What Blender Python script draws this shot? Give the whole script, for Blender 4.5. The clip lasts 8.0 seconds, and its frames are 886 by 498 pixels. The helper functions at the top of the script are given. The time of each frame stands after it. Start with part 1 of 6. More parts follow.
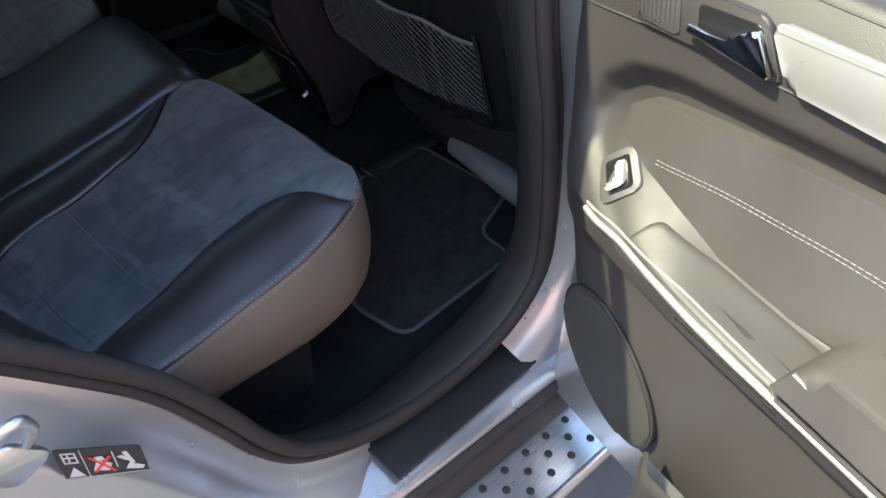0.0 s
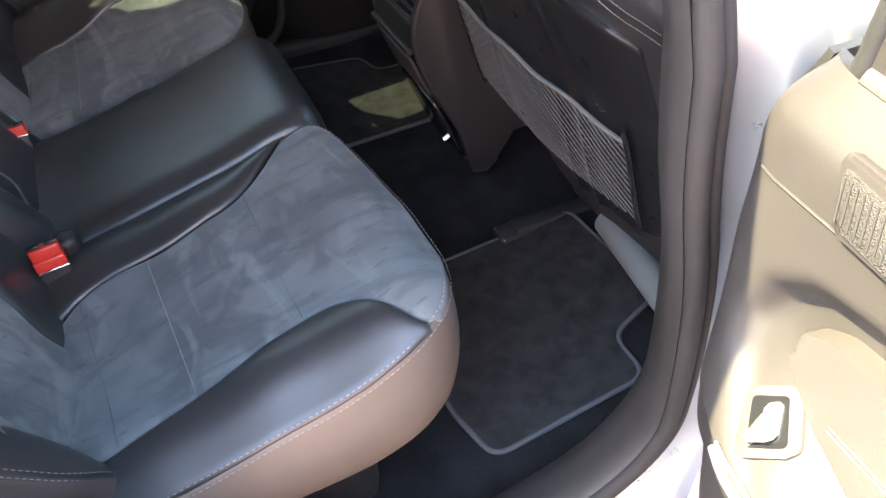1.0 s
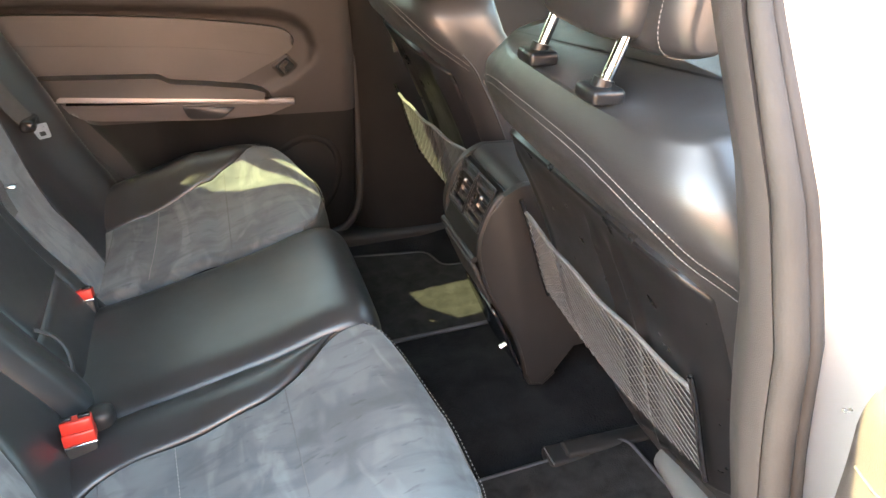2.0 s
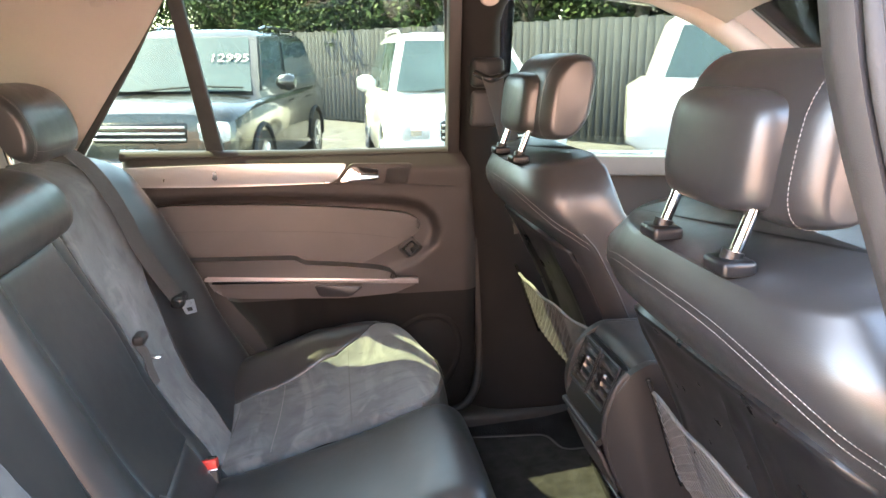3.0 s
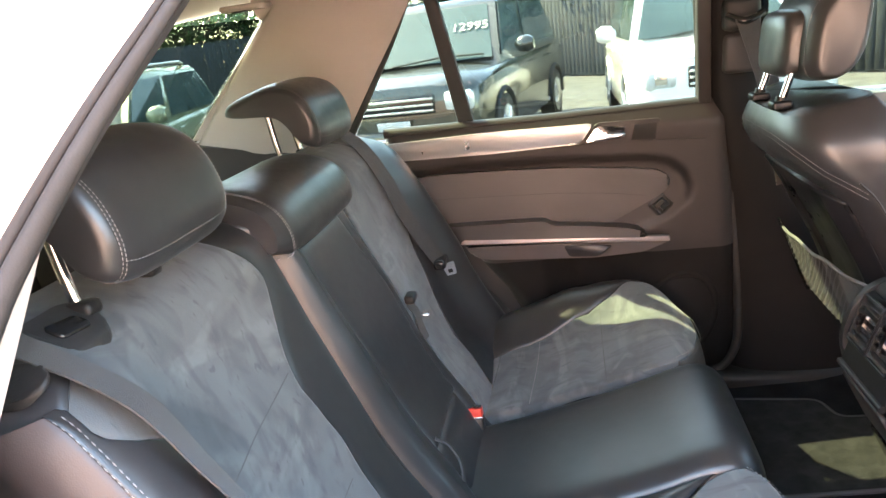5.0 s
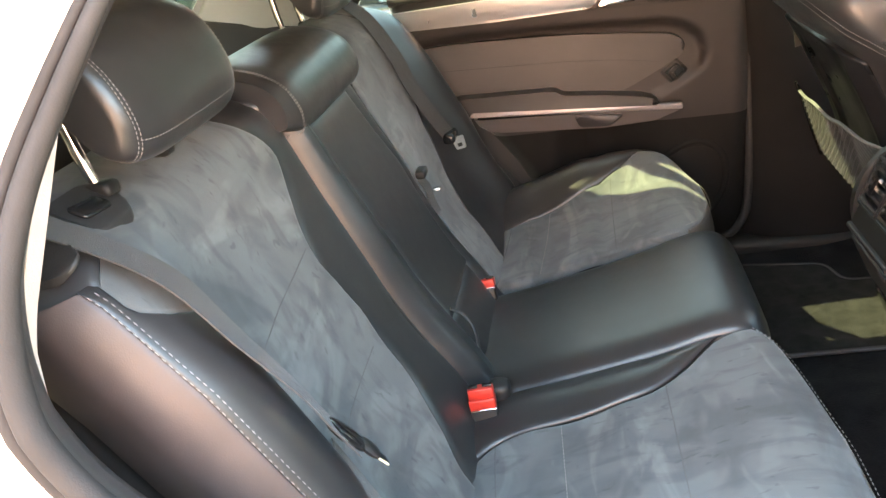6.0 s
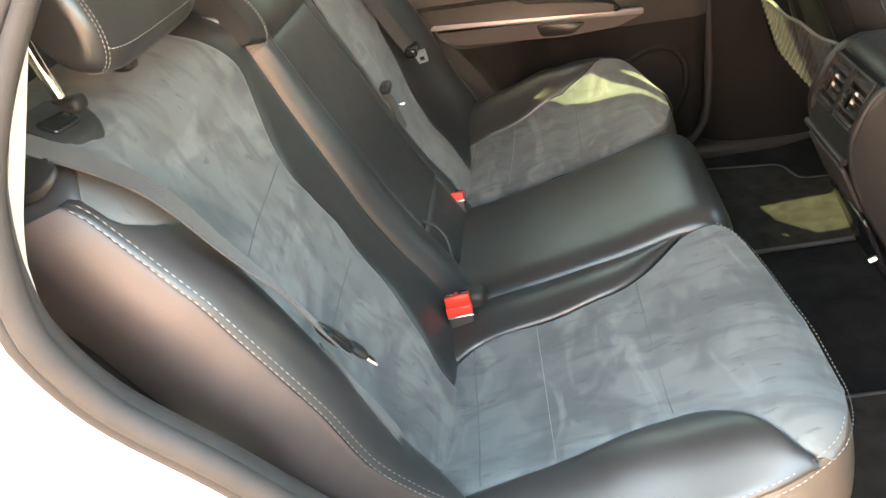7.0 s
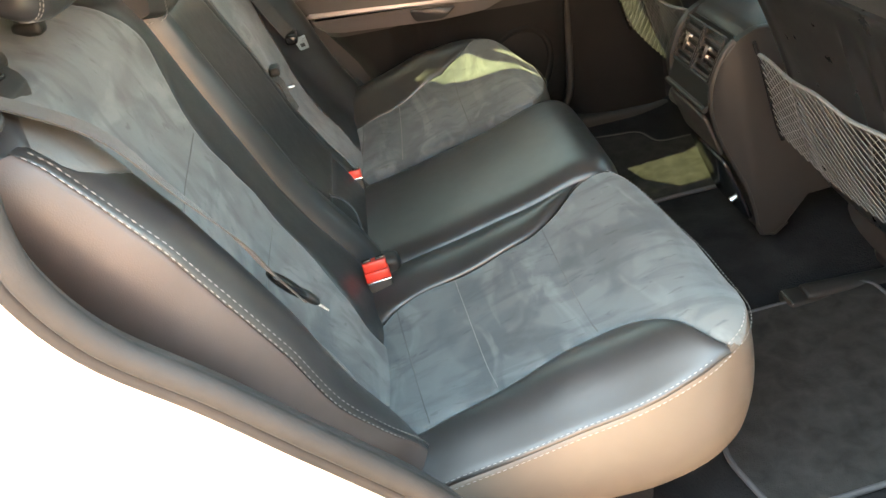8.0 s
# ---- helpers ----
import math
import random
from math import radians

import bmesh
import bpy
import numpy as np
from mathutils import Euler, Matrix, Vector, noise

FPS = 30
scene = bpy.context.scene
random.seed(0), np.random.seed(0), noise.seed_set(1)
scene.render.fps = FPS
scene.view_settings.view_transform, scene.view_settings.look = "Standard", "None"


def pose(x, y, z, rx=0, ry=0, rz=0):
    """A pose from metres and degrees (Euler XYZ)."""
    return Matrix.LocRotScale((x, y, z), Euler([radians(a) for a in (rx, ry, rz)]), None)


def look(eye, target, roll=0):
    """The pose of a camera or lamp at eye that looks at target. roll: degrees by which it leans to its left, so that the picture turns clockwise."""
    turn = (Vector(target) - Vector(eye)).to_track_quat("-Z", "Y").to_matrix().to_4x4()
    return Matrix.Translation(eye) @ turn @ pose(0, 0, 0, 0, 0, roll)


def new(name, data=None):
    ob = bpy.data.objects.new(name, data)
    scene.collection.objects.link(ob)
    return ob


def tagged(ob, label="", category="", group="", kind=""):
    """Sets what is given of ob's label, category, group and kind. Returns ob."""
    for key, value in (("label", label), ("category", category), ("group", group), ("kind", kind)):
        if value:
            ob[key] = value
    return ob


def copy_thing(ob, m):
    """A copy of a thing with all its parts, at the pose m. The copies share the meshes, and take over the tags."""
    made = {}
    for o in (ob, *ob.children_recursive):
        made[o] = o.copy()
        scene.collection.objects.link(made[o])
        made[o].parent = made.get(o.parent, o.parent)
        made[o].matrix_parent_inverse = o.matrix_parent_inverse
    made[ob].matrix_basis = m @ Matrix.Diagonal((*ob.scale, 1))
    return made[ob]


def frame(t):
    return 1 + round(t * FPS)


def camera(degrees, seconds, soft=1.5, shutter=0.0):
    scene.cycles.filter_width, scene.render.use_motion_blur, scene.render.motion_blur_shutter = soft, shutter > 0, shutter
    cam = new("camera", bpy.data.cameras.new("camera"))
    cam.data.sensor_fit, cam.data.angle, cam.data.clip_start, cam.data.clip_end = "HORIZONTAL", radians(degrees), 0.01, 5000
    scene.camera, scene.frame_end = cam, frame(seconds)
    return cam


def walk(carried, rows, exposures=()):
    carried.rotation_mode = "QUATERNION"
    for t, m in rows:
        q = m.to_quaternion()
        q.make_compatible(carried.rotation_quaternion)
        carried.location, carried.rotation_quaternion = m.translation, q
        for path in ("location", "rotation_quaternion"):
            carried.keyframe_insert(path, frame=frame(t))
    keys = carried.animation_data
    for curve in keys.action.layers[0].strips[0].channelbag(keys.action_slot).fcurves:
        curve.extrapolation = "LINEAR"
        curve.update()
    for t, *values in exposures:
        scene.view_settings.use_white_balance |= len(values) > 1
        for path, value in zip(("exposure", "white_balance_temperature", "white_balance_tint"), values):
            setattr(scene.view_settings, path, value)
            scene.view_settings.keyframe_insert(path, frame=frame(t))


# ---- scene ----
cam = camera(62.8, 8.0)
PATH = [
    (0, (-0.053, -1.299, 1.463), (1.007, -0.222, 0.153), 3.3),
    (0.5, (0.127, -1.197, 1.466), (0.871, -0.005, 0.043), -0.7),
    (1, (0.202, -1.126, 1.473), (0.832, 0.191, 0.107), -0.1),
    (1.5, (0.233, -1.089, 1.471), (0.849, 0.394, 0.278), 1.9),
    (2, (0.234, -1.072, 1.485), (0.816, 0.579, 0.516), 2.7),
    (2.2, (0.228, -1.073, 1.492), (0.801, 0.643, 0.638), 2.9),
    (3.3, (0.224, -1.081, 1.471), (0.387, 0.862, 1.027), -2.2),
    (3.5, (0.216, -1.091, 1.475), (0.281, 0.862, 1.051), -3.3),
    (4, (0.227, -1.1, 1.487), (0.083, 0.852, 1.073), -5.1),
    (4.2, (0.214, -1.101, 1.479), (0.013, 0.846, 1.068), -5.5),
    (5.3, (0.214, -1.115, 1.496), (-0.17, 0.728, 0.821), -8.5),
    (5.5, (0.211, -1.115, 1.496), (-0.181, 0.702, 0.757), -8.8),
    (6, (0.206, -1.12, 1.492), (-0.195, 0.628, 0.607), -10.0),
    (6.5, (0.205, -1.129, 1.488), (-0.181, 0.557, 0.484), -11.1),
    (7, (0.187, -1.146, 1.479), (-0.126, 0.511, 0.404), -11.6),
    (7.5, (0.147, -1.174, 1.472), (-0.031, 0.474, 0.353), -11.4),
    (8, (0.088, -1.224, 1.448), (0.158, 0.44, 0.341), -9.8),
]
EXPOSURES = [(0, 2.92, 6500, 2), (0.6, 3.98, 7000, 5), (1.0, 4.78, 7500, 7), (1.5, 5.32, 8300, 5), (2.0, 5.80, 9300, 2), (3.5, 5.66, 7600, 7), (4.0, 5.54, 7700, 6), (5.5, 5.50, 8500, 2), (6.5, 5.70, 10000, -1), (7.0, 5.73, 10600, -3), (8.0, 5.50, 10400, -6)]
walk(cam, [(t, look(eye, target, roll)) for t, eye, target, roll in PATH], EXPOSURES)

# ---- world and sun: clear afternoon sky, sun from behind the far side of the car ----
SUN_TRAVEL = Vector((0.765, -0.36, -1.0)).normalized()
world = bpy.data.worlds.new("sky")
scene.world = world
world.use_nodes = True
wn = world.node_tree
sky = wn.nodes.new("ShaderNodeTexSky")
sky.sky_type = 'NISHITA'
sky.sun_disc = False
sky.sun_elevation = math.asin(-SUN_TRAVEL.z)
sky.sun_rotation = math.atan2(-SUN_TRAVEL.x, -SUN_TRAVEL.y)
wn.nodes["Background"].inputs["Strength"].default_value = 0.15
wn.links.new(sky.outputs["Color"], wn.nodes["Background"].inputs["Color"])
sun_data = bpy.data.lights.new("sun", 'SUN')
sun_data.energy = 2.1
sun_data.angle = radians(0.5)
sun_data.color = (1.0, 0.95, 0.68)
sun = new("sun", sun_data)
sun.matrix_world = look((0, 0, 20), Vector((0, 0, 20)) + SUN_TRAVEL)


# ---- materials ----
def mat(name, base, rough=0.5, metal=0.0, var=0.2, scale=6.0, grain=0.0, grain_scale=400.0,
        sheen=0.0, other=None, stretch=(1, 1, 1), coat=0.0, spec=0.5, rough_var=0.08, per_object=0.0, voronoi=False):
    """A surface with broad tone variation, fine relief and uneven gloss."""
    m = bpy.data.materials.new(name)
    m.use_nodes = True
    nt = m.node_tree
    b = nt.nodes["Principled BSDF"]
    co = nt.nodes.new("ShaderNodeTexCoord")
    mp = nt.nodes.new("ShaderNodeMapping")
    mp.inputs["Scale"].default_value = stretch
    nt.links.new(co.outputs["Object"], mp.inputs["Vector"])
    n1 = nt.nodes.new("ShaderNodeTexNoise")
    n1.inputs["Scale"].default_value = scale
    n1.inputs["Detail"].default_value = 6
    n1.inputs["Distortion"].default_value = 0.4
    nt.links.new(mp.outputs["Vector"], n1.inputs["Vector"])
    ramp = nt.nodes.new("ShaderNodeValToRGB")
    ramp.color_ramp.elements[0].position, ramp.color_ramp.elements[1].position = 0.3, 0.7
    o = other or base
    lo = [c * (1 - var) for c in base]
    hi = [c * (1 + var) for c in o]
    ramp.color_ramp.elements[0].color = (*lo, 1)
    ramp.color_ramp.elements[1].color = (*hi, 1)
    nt.links.new(n1.outputs["Fac"], ramp.inputs["Fac"])
    colour = ramp.outputs["Color"]
    if per_object:
        info = nt.nodes.new("ShaderNodeObjectInfo")
        hs = nt.nodes.new("ShaderNodeHueSaturation")
        mr = nt.nodes.new("ShaderNodeMapRange")
        mr.inputs["To Min"].default_value, mr.inputs["To Max"].default_value = 1 - per_object, 1 + per_object
        nt.links.new(info.outputs["Random"], mr.inputs["Value"])
        nt.links.new(mr.outputs["Result"], hs.inputs["Value"])
        nt.links.new(colour, hs.inputs["Color"])
        colour = hs.outputs["Color"]
    nt.links.new(colour, b.inputs["Base Color"])
    b.inputs["Metallic"].default_value = metal
    b.inputs["Specular IOR Level"].default_value = spec
    b.inputs["Sheen Weight"].default_value = sheen
    b.inputs["Sheen Roughness"].default_value = 0.4
    b.inputs["Coat Weight"].default_value = coat
    b.inputs["Coat Roughness"].default_value = 0.05
    rr = nt.nodes.new("ShaderNodeMapRange")
    rr.inputs["To Min"].default_value, rr.inputs["To Max"].default_value = max(0, rough - rough_var), min(1, rough + rough_var)
    n3 = nt.nodes.new("ShaderNodeTexNoise")
    n3.inputs["Scale"].default_value = scale * 5
    n3.inputs["Detail"].default_value = 4
    nt.links.new(mp.outputs["Vector"], n3.inputs["Vector"])
    nt.links.new(n3.outputs["Fac"], rr.inputs["Value"])
    nt.links.new(rr.outputs["Result"], b.inputs["Roughness"])
    if grain:
        g = nt.nodes.new("ShaderNodeTexVoronoi" if voronoi else "ShaderNodeTexNoise")
        g.inputs["Scale"].default_value = grain_scale
        nt.links.new(mp.outputs["Vector"], g.inputs["Vector"])
        bump = nt.nodes.new("ShaderNodeBump")
        bump.inputs["Strength"].default_value = grain
        bump.inputs["Distance"].default_value = 0.002
        nt.links.new(g.outputs["Distance" if voronoi else "Fac"], bump.inputs["Height"])
        nt.links.new(bump.outputs["Normal"], b.inputs["Normal"])
    return m


def glass_mat(name, tint, gloss=1.0):
    m = bpy.data.materials.new(name)
    m.use_nodes = True
    nt = m.node_tree
    nt.nodes.remove(nt.nodes["Principled BSDF"])
    tr = nt.nodes.new("ShaderNodeBsdfTransparent")
    tr.inputs["Color"].default_value = (*tint, 1)
    gl = nt.nodes.new("ShaderNodeBsdfGlossy")
    gl.inputs["Roughness"].default_value = 0.02
    gl.inputs["Color"].default_value = (gloss, gloss, gloss, 1)
    fr = nt.nodes.new("ShaderNodeFresnel")
    fr.inputs["IOR"].default_value = 1.45
    mx = nt.nodes.new("ShaderNodeMixShader")
    nt.links.new(fr.outputs["Fac"], mx.inputs["Fac"])
    nt.links.new(tr.outputs["BSDF"], mx.inputs[1])
    nt.links.new(gl.outputs["BSDF"], mx.inputs[2])
    nt.links.new(mx.outputs["Shader"], nt.nodes["Material Output"].inputs["Surface"])
    return m


LEATHER = mat("black_leather", (0.022, 0.0215, 0.0225), 0.36, var=0.2, scale=9, grain=0.05, grain_scale=900, voronoi=True, spec=0.70)
# skirt leather lightened to beige for the light bounced up from outside
LEATHER_BOUNCE_LIT = mat("bounce_lit_leather", (0.112, 0.091, 0.076), 0.45, var=0.15, scale=7, grain=0.04, grain_scale=850, voronoi=True)
# the same side leather, its colour darkened and tinted with reflected pink light
LEATHER_PINK_SHEEN = mat("pink_sheen_leather", (0.066, 0.047, 0.043), 0.42, var=0.2, scale=9, grain=0.05, grain_scale=800, voronoi=True)
PLASTIC = mat("dark_plastic", (0.019, 0.018, 0.018), 0.45, spec=0.32, var=0.15, scale=5, grain=0.2, grain_scale=700)
PLASTIC_SOFT = mat("soft_dark_trim", (0.036, 0.032, 0.031), 0.46, spec=0.3, var=0.15, scale=4, grain=0.10, grain_scale=900, voronoi=True)
SLAT = mat("vent_slat", (0.030, 0.029, 0.029), 0.22, var=0.1)
# far-side trim, its colour darkened for the shade low in the cabin
SHADED_TRIM = mat("shaded_grained_trim", (0.012, 0.011, 0.0105), 0.7, spec=0.14, var=0.2, scale=4, grain=0.25, grain_scale=700)
GLOSS_BLACK = mat("gloss_black", (0.012, 0.012, 0.013), 0.15, var=0.1)
CARPET = mat("dark_carpet", (0.011, 0.011, 0.012), 0.97, var=0.4, scale=14, grain=0.9, grain_scale=260, sheen=0.03, spec=0.1)
MAT_CARPET = mat("mat_carpet", (0.021, 0.0205, 0.0205), 0.97, var=0.35, scale=30, grain=0.6, grain_scale=420, sheen=0.04, spec=0.1)
GRILLE = mat("speaker_mesh", (0.030, 0.027, 0.025), 0.6, var=0.3, scale=700, grain=0.7, grain_scale=900, voronoi=True)
TRIM_SHEEN = mat("satin_trim", (0.10, 0.088, 0.086), 0.38, var=0.1, scale=5)
DOOR_LEATHER = mat("door_vinyl", (0.056, 0.050, 0.048), 0.42, var=0.15, scale=6, grain=0.12, grain_scale=850, voronoi=True)
PIPING = mat("grey_piping", (0.05, 0.05, 0.055), 0.8, grain=0.4, grain_scale=300)
LINER = mat("headliner_cloth", (0.48, 0.43, 0.38), 0.95, var=0.06, scale=3, grain=0.35, grain_scale=600, spec=0.1)
PILLAR_TRIM = mat("pillar_trim", (0.42, 0.37, 0.33), 0.8, var=0.06, scale=3, grain=0.3, grain_scale=500, spec=0.3)
DUCT = mat("pale_duct", (0.13, 0.14, 0.135), 0.5, var=0.1, scale=5)
PAINT = mat("silver_paint", (0.46, 0.47, 0.49), 0.30, 0.75, var=0.05, scale=3, coat=0.7, grain=0.05, grain_scale=900)
SEAL = mat("flocked_seal", (0.027, 0.024, 0.023), 0.75, spec=0.3, var=0.15, scale=12, grain=0.15, grain_scale=600)
RUBBER = mat("seal_rubber", (0.022, 0.021, 0.021), 0.6, var=0.25, scale=12, grain=0.2, grain_scale=500)
SILVER = mat("satin_silver_trim", (0.60, 0.58, 0.56), 0.3, 0.75, var=0.05, scale=5)
SATIN_STRIP = mat("satin_strip", (0.36, 0.33, 0.33), 0.38, 0.6, var=0.06, scale=5)
CHROME = mat("chrome", (0.75, 0.75, 0.76), 0.08, 1.0, var=0.04, rough_var=0.03)
STEEL = mat("brushed_alloy", (0.60, 0.61, 0.62), 0.3, 0.9, var=0.12, scale=8, stretch=(1, 14, 14), grain=0.1, grain_scale=60)
RED = mat("red_plastic", (0.56, 0.03, 0.02), 0.35, var=0.12, scale=30)
THREAD = mat("pale_thread", (0.22, 0.21, 0.20), 0.8, var=0.15, scale=60)
WEBBING = mat("belt_webbing", (0.040, 0.037, 0.035), 0.75, var=0.15, scale=20, grain=0.5, grain_scale=900, sheen=0.2)
SEAM = mat("suede_seam", (0.10, 0.105, 0.104), 0.95, var=0.2, spec=0.1)
NET = mat("net_cord", (0.115, 0.115, 0.112), 0.8, var=0.2, scale=30)
ASPHALT = mat("asphalt", (0.058, 0.060, 0.064), 0.9, var=0.35, scale=3, grain=0.9, grain_scale=90, other=(0.088, 0.088, 0.088))
# pinkish surface of the added wall, tinted to warm its bounced light
BOUNCE_WALL = mat("bounce_wall_render", (0.76, 0.47, 0.41), 0.9, var=0.1, scale=1.5, grain=0.3, grain_scale=60)
FENCE_WOOD = mat("dark_stained_board", (0.020, 0.024, 0.029), 0.85, var=0.45, scale=2, stretch=(6, 6, 0.6), grain=0.3, grain_scale=30, per_object=0.16)
LEAF = mat("leaf", (0.022, 0.036, 0.014), 0.8, var=0.5, scale=1.2, other=(0.040, 0.062, 0.020), per_object=0.2, spec=0.15)
LEAF_DARK = mat("dark_leaf", (0.018, 0.036, 0.014), 0.8, var=0.5, scale=1.2, spec=0.15)
BARK = mat("bark", (0.07, 0.055, 0.04), 0.9, var=0.4, scale=8, grain=0.8, grain_scale=40)
CAR_DARK = mat("dark_car_paint", (0.035, 0.035, 0.030), 0.25, 0.3, var=0.1, coat=0.8)
CAR_WHITE = mat("white_car_paint", (0.55, 0.56, 0.57), 0.3, var=0.03, coat=0.8)
CAR_OLIVE = mat("olive_car_paint", (0.25, 0.27, 0.18), 0.3, 0.2, var=0.08, coat=0.8)
TYRE = mat("tyre_rubber", (0.018, 0.018, 0.018), 0.8, grain=0.3, grain_scale=60)
LAMP_GLASS = mat("lamp_lens", (0.55, 0.57, 0.6), 0.1, 0.4, coat=1.0)
STICKER = mat("sticker_black", (0.02, 0.02, 0.022), 0.4, var=0.1)
STICKER_WHITE = mat("sticker_print", (0.42, 0.42, 0.42), 0.5, var=0.05)
AMBER = mat("lamp_cover", (0.62, 0.50, 0.38), 0.4, var=0.05)
GLASS = glass_mat("window_glass", (0.175, 0.202, 0.182))
GLASS_TINT = glass_mat("privacy_glass", (0.085, 0.105, 0.092))
CLEAR = bpy.data.materials.new("clear_outer_face")
CLEAR.use_nodes = True
CLEAR.node_tree.nodes.remove(CLEAR.node_tree.nodes["Principled BSDF"])
CLEAR.node_tree.links.new(CLEAR.node_tree.nodes.new("ShaderNodeBsdfTransparent").outputs["BSDF"], CLEAR.node_tree.nodes["Material Output"].inputs["Surface"])


def suede_mat():
    """Brushed nap: pale and dark strokes over a soft grey, with a fine fibre grain."""
    m = bpy.data.materials.new("slate_suede")
    m.use_nodes = True
    nt = m.node_tree
    b = nt.nodes["Principled BSDF"]
    co = nt.nodes.new("ShaderNodeTexCoord")

    def layer(scale, stretch, turn, distort, lo, hi):
        mp = nt.nodes.new("ShaderNodeMapping")
        mp.inputs["Scale"].default_value = stretch
        mp.inputs["Rotation"].default_value = (0.3, 0.4, turn)
        nz = nt.nodes.new("ShaderNodeTexNoise")
        nz.inputs["Scale"].default_value, nz.inputs["Detail"].default_value, nz.inputs["Distortion"].default_value = scale, 3.0, distort
        rp = nt.nodes.new("ShaderNodeMapRange")
        rp.interpolation_type = 'SMOOTHSTEP'
        rp.inputs["From Min"].default_value, rp.inputs["From Max"].default_value = lo, hi
        nt.links.new(co.outputs["Object"], mp.inputs["Vector"])
        nt.links.new(mp.outputs["Vector"], nz.inputs["Vector"])
        nt.links.new(nz.outputs["Fac"], rp.inputs["Value"])
        return rp.outputs["Result"]
    broad = layer(6.0, (1, 1, 1), 0.5, 1.4, 0.36, 0.66)
    stroke = layer(7.0, (2.6, 0.9, 1.6), 0.75, 0.9, 0.50, 0.66)
    swipe = layer(11.0, (0.8, 2.8, 1.4), 0.55, 0.7, 0.46, 0.68)
    patch = layer(4.5, (1.6, 1.0, 1.2), -0.5, 0.8, 0.47, 0.57)
    mark = layer(38.0, (0.7, 2.2, 1.2), -0.6, 0.6, 0.62, 0.72)

    def mix(kind, fac, a, c):
        mx = nt.nodes.new("ShaderNodeMix")
        mx.data_type = 'RGBA'
        mx.blend_type = kind
        for socket, value in ((mx.inputs["Factor"], fac), (mx.inputs["A"], a), (mx.inputs["B"], c)):
            if isinstance(value, (float, tuple)):
                socket.default_value = value
            else:
                nt.links.new(value, socket)
        return mx.outputs["Result"]

    def weak(socket, k):
        mm = nt.nodes.new("ShaderNodeMath")
        mm.operation = 'MULTIPLY'
        mm.inputs[1].default_value = k
        nt.links.new(socket, mm.inputs[0])
        return mm.outputs[0]
    base = mix('MIX', broad, (0.070, 0.079, 0.083, 1), (0.098, 0.108, 0.112, 1))
    base = mix('MIX', weak(patch, 0.55), base, (0.132, 0.144, 0.147, 1))
    base = mix('MIX', weak(stroke, 0.45), base, (0.190, 0.200, 0.200, 1))
    base = mix('MIX', weak(swipe, 0.45), base, (0.050, 0.056, 0.060, 1))
    base = mix('MIX', weak(mark, 0.40), base, (0.036, 0.040, 0.043, 1))
    nt.links.new(base, b.inputs["Base Color"])
    b.inputs["Roughness"].default_value = 0.95
    b.inputs["Specular IOR Level"].default_value = 0.1
    b.inputs["Sheen Weight"].default_value = 0.2
    b.inputs["Sheen Roughness"].default_value = 0.5
    g = nt.nodes.new("ShaderNodeTexNoise")
    g.inputs["Scale"].default_value, g.inputs["Detail"].default_value = 700, 3
    bp = nt.nodes.new("ShaderNodeBump")
    bp.inputs["Strength"].default_value, bp.inputs["Distance"].default_value = 0.25, 0.001
    nt.links.new(co.outputs["Object"], g.inputs["Vector"])
    nt.links.new(g.outputs["Fac"], bp.inputs["Height"])
    nt.links.new(bp.outputs["Normal"], b.inputs["Normal"])
    return m


SUEDE = suede_mat()


# ---- building helpers ----
BASES = {}


def part(name, bm, material, parent=None, label="", smooth=True):
    """Links a bmesh as one mesh object under a thing or part."""
    me = bpy.data.meshes.new(name)
    bmesh.ops.recalc_face_normals(bm, faces=bm.faces)
    bm.to_mesh(me)
    bm.free()
    me.materials.append(material)
    for p in me.polygons:
        p.use_smooth = smooth
    if smooth:
        me.set_sharp_from_angle(angle=radians(48))
    ob = new(name, me)
    if parent:
        ob.parent = parent
        ob.matrix_parent_inverse = Matrix.Translation(-BASES.get(parent.name, Vector((0, 0, 0))))
    if label:
        ob["label"] = label
    return ob


def thing(name, at, label, category, group="", kind="", matrix=None):
    """An Empty at the base of a thing; with a matrix, its parts are modelled in the thing's own axes."""
    ob = new(name)
    ob.empty_display_size = 0.05
    if matrix:
        ob.matrix_basis = matrix
    else:
        ob.location = at
        BASES[ob.name] = Vector(at)
    return tagged(ob, label, category, group, kind)


def piece(name, mesh, parent, m):
    """One of many alike pieces on a shared mesh."""
    ob = new(name, mesh)
    ob.parent = parent
    ob.matrix_parent_inverse = Matrix.Translation(-BASES.get(parent.name, Vector((0, 0, 0))))
    ob.matrix_basis = m
    return ob


def mesh_of(bm, material, smooth=True):
    me = bpy.data.meshes.new("piece")
    bmesh.ops.recalc_face_normals(bm, faces=bm.faces)
    bm.to_mesh(me)
    bm.free()
    me.materials.append(material)
    for p in me.polygons:
        p.use_smooth = smooth
    if smooth:
        me.set_sharp_from_angle(angle=radians(48))
    return me


def lut(table, x):
    xs, ys = zip(*table)
    return float(np.interp(x, xs, ys))


def smooth_lut(table, x):
    """Interpolation with rounded knees."""
    w = (table[-1][0] - table[0][0]) * 0.02
    return sum(lut(table, x + k * w) for k in (-1.5, -0.75, 0, 0.75, 1.5)) / 5


def spaced(n, a=0.0, b=1.0):
    """n+1 values from a to b, closer together near the ends."""
    return [a + (b - a) * (0.5 - 0.5 * math.cos(math.pi * i / n)) * 0.75 + (b - a) * 0.25 * i / n for i in range(n + 1)]


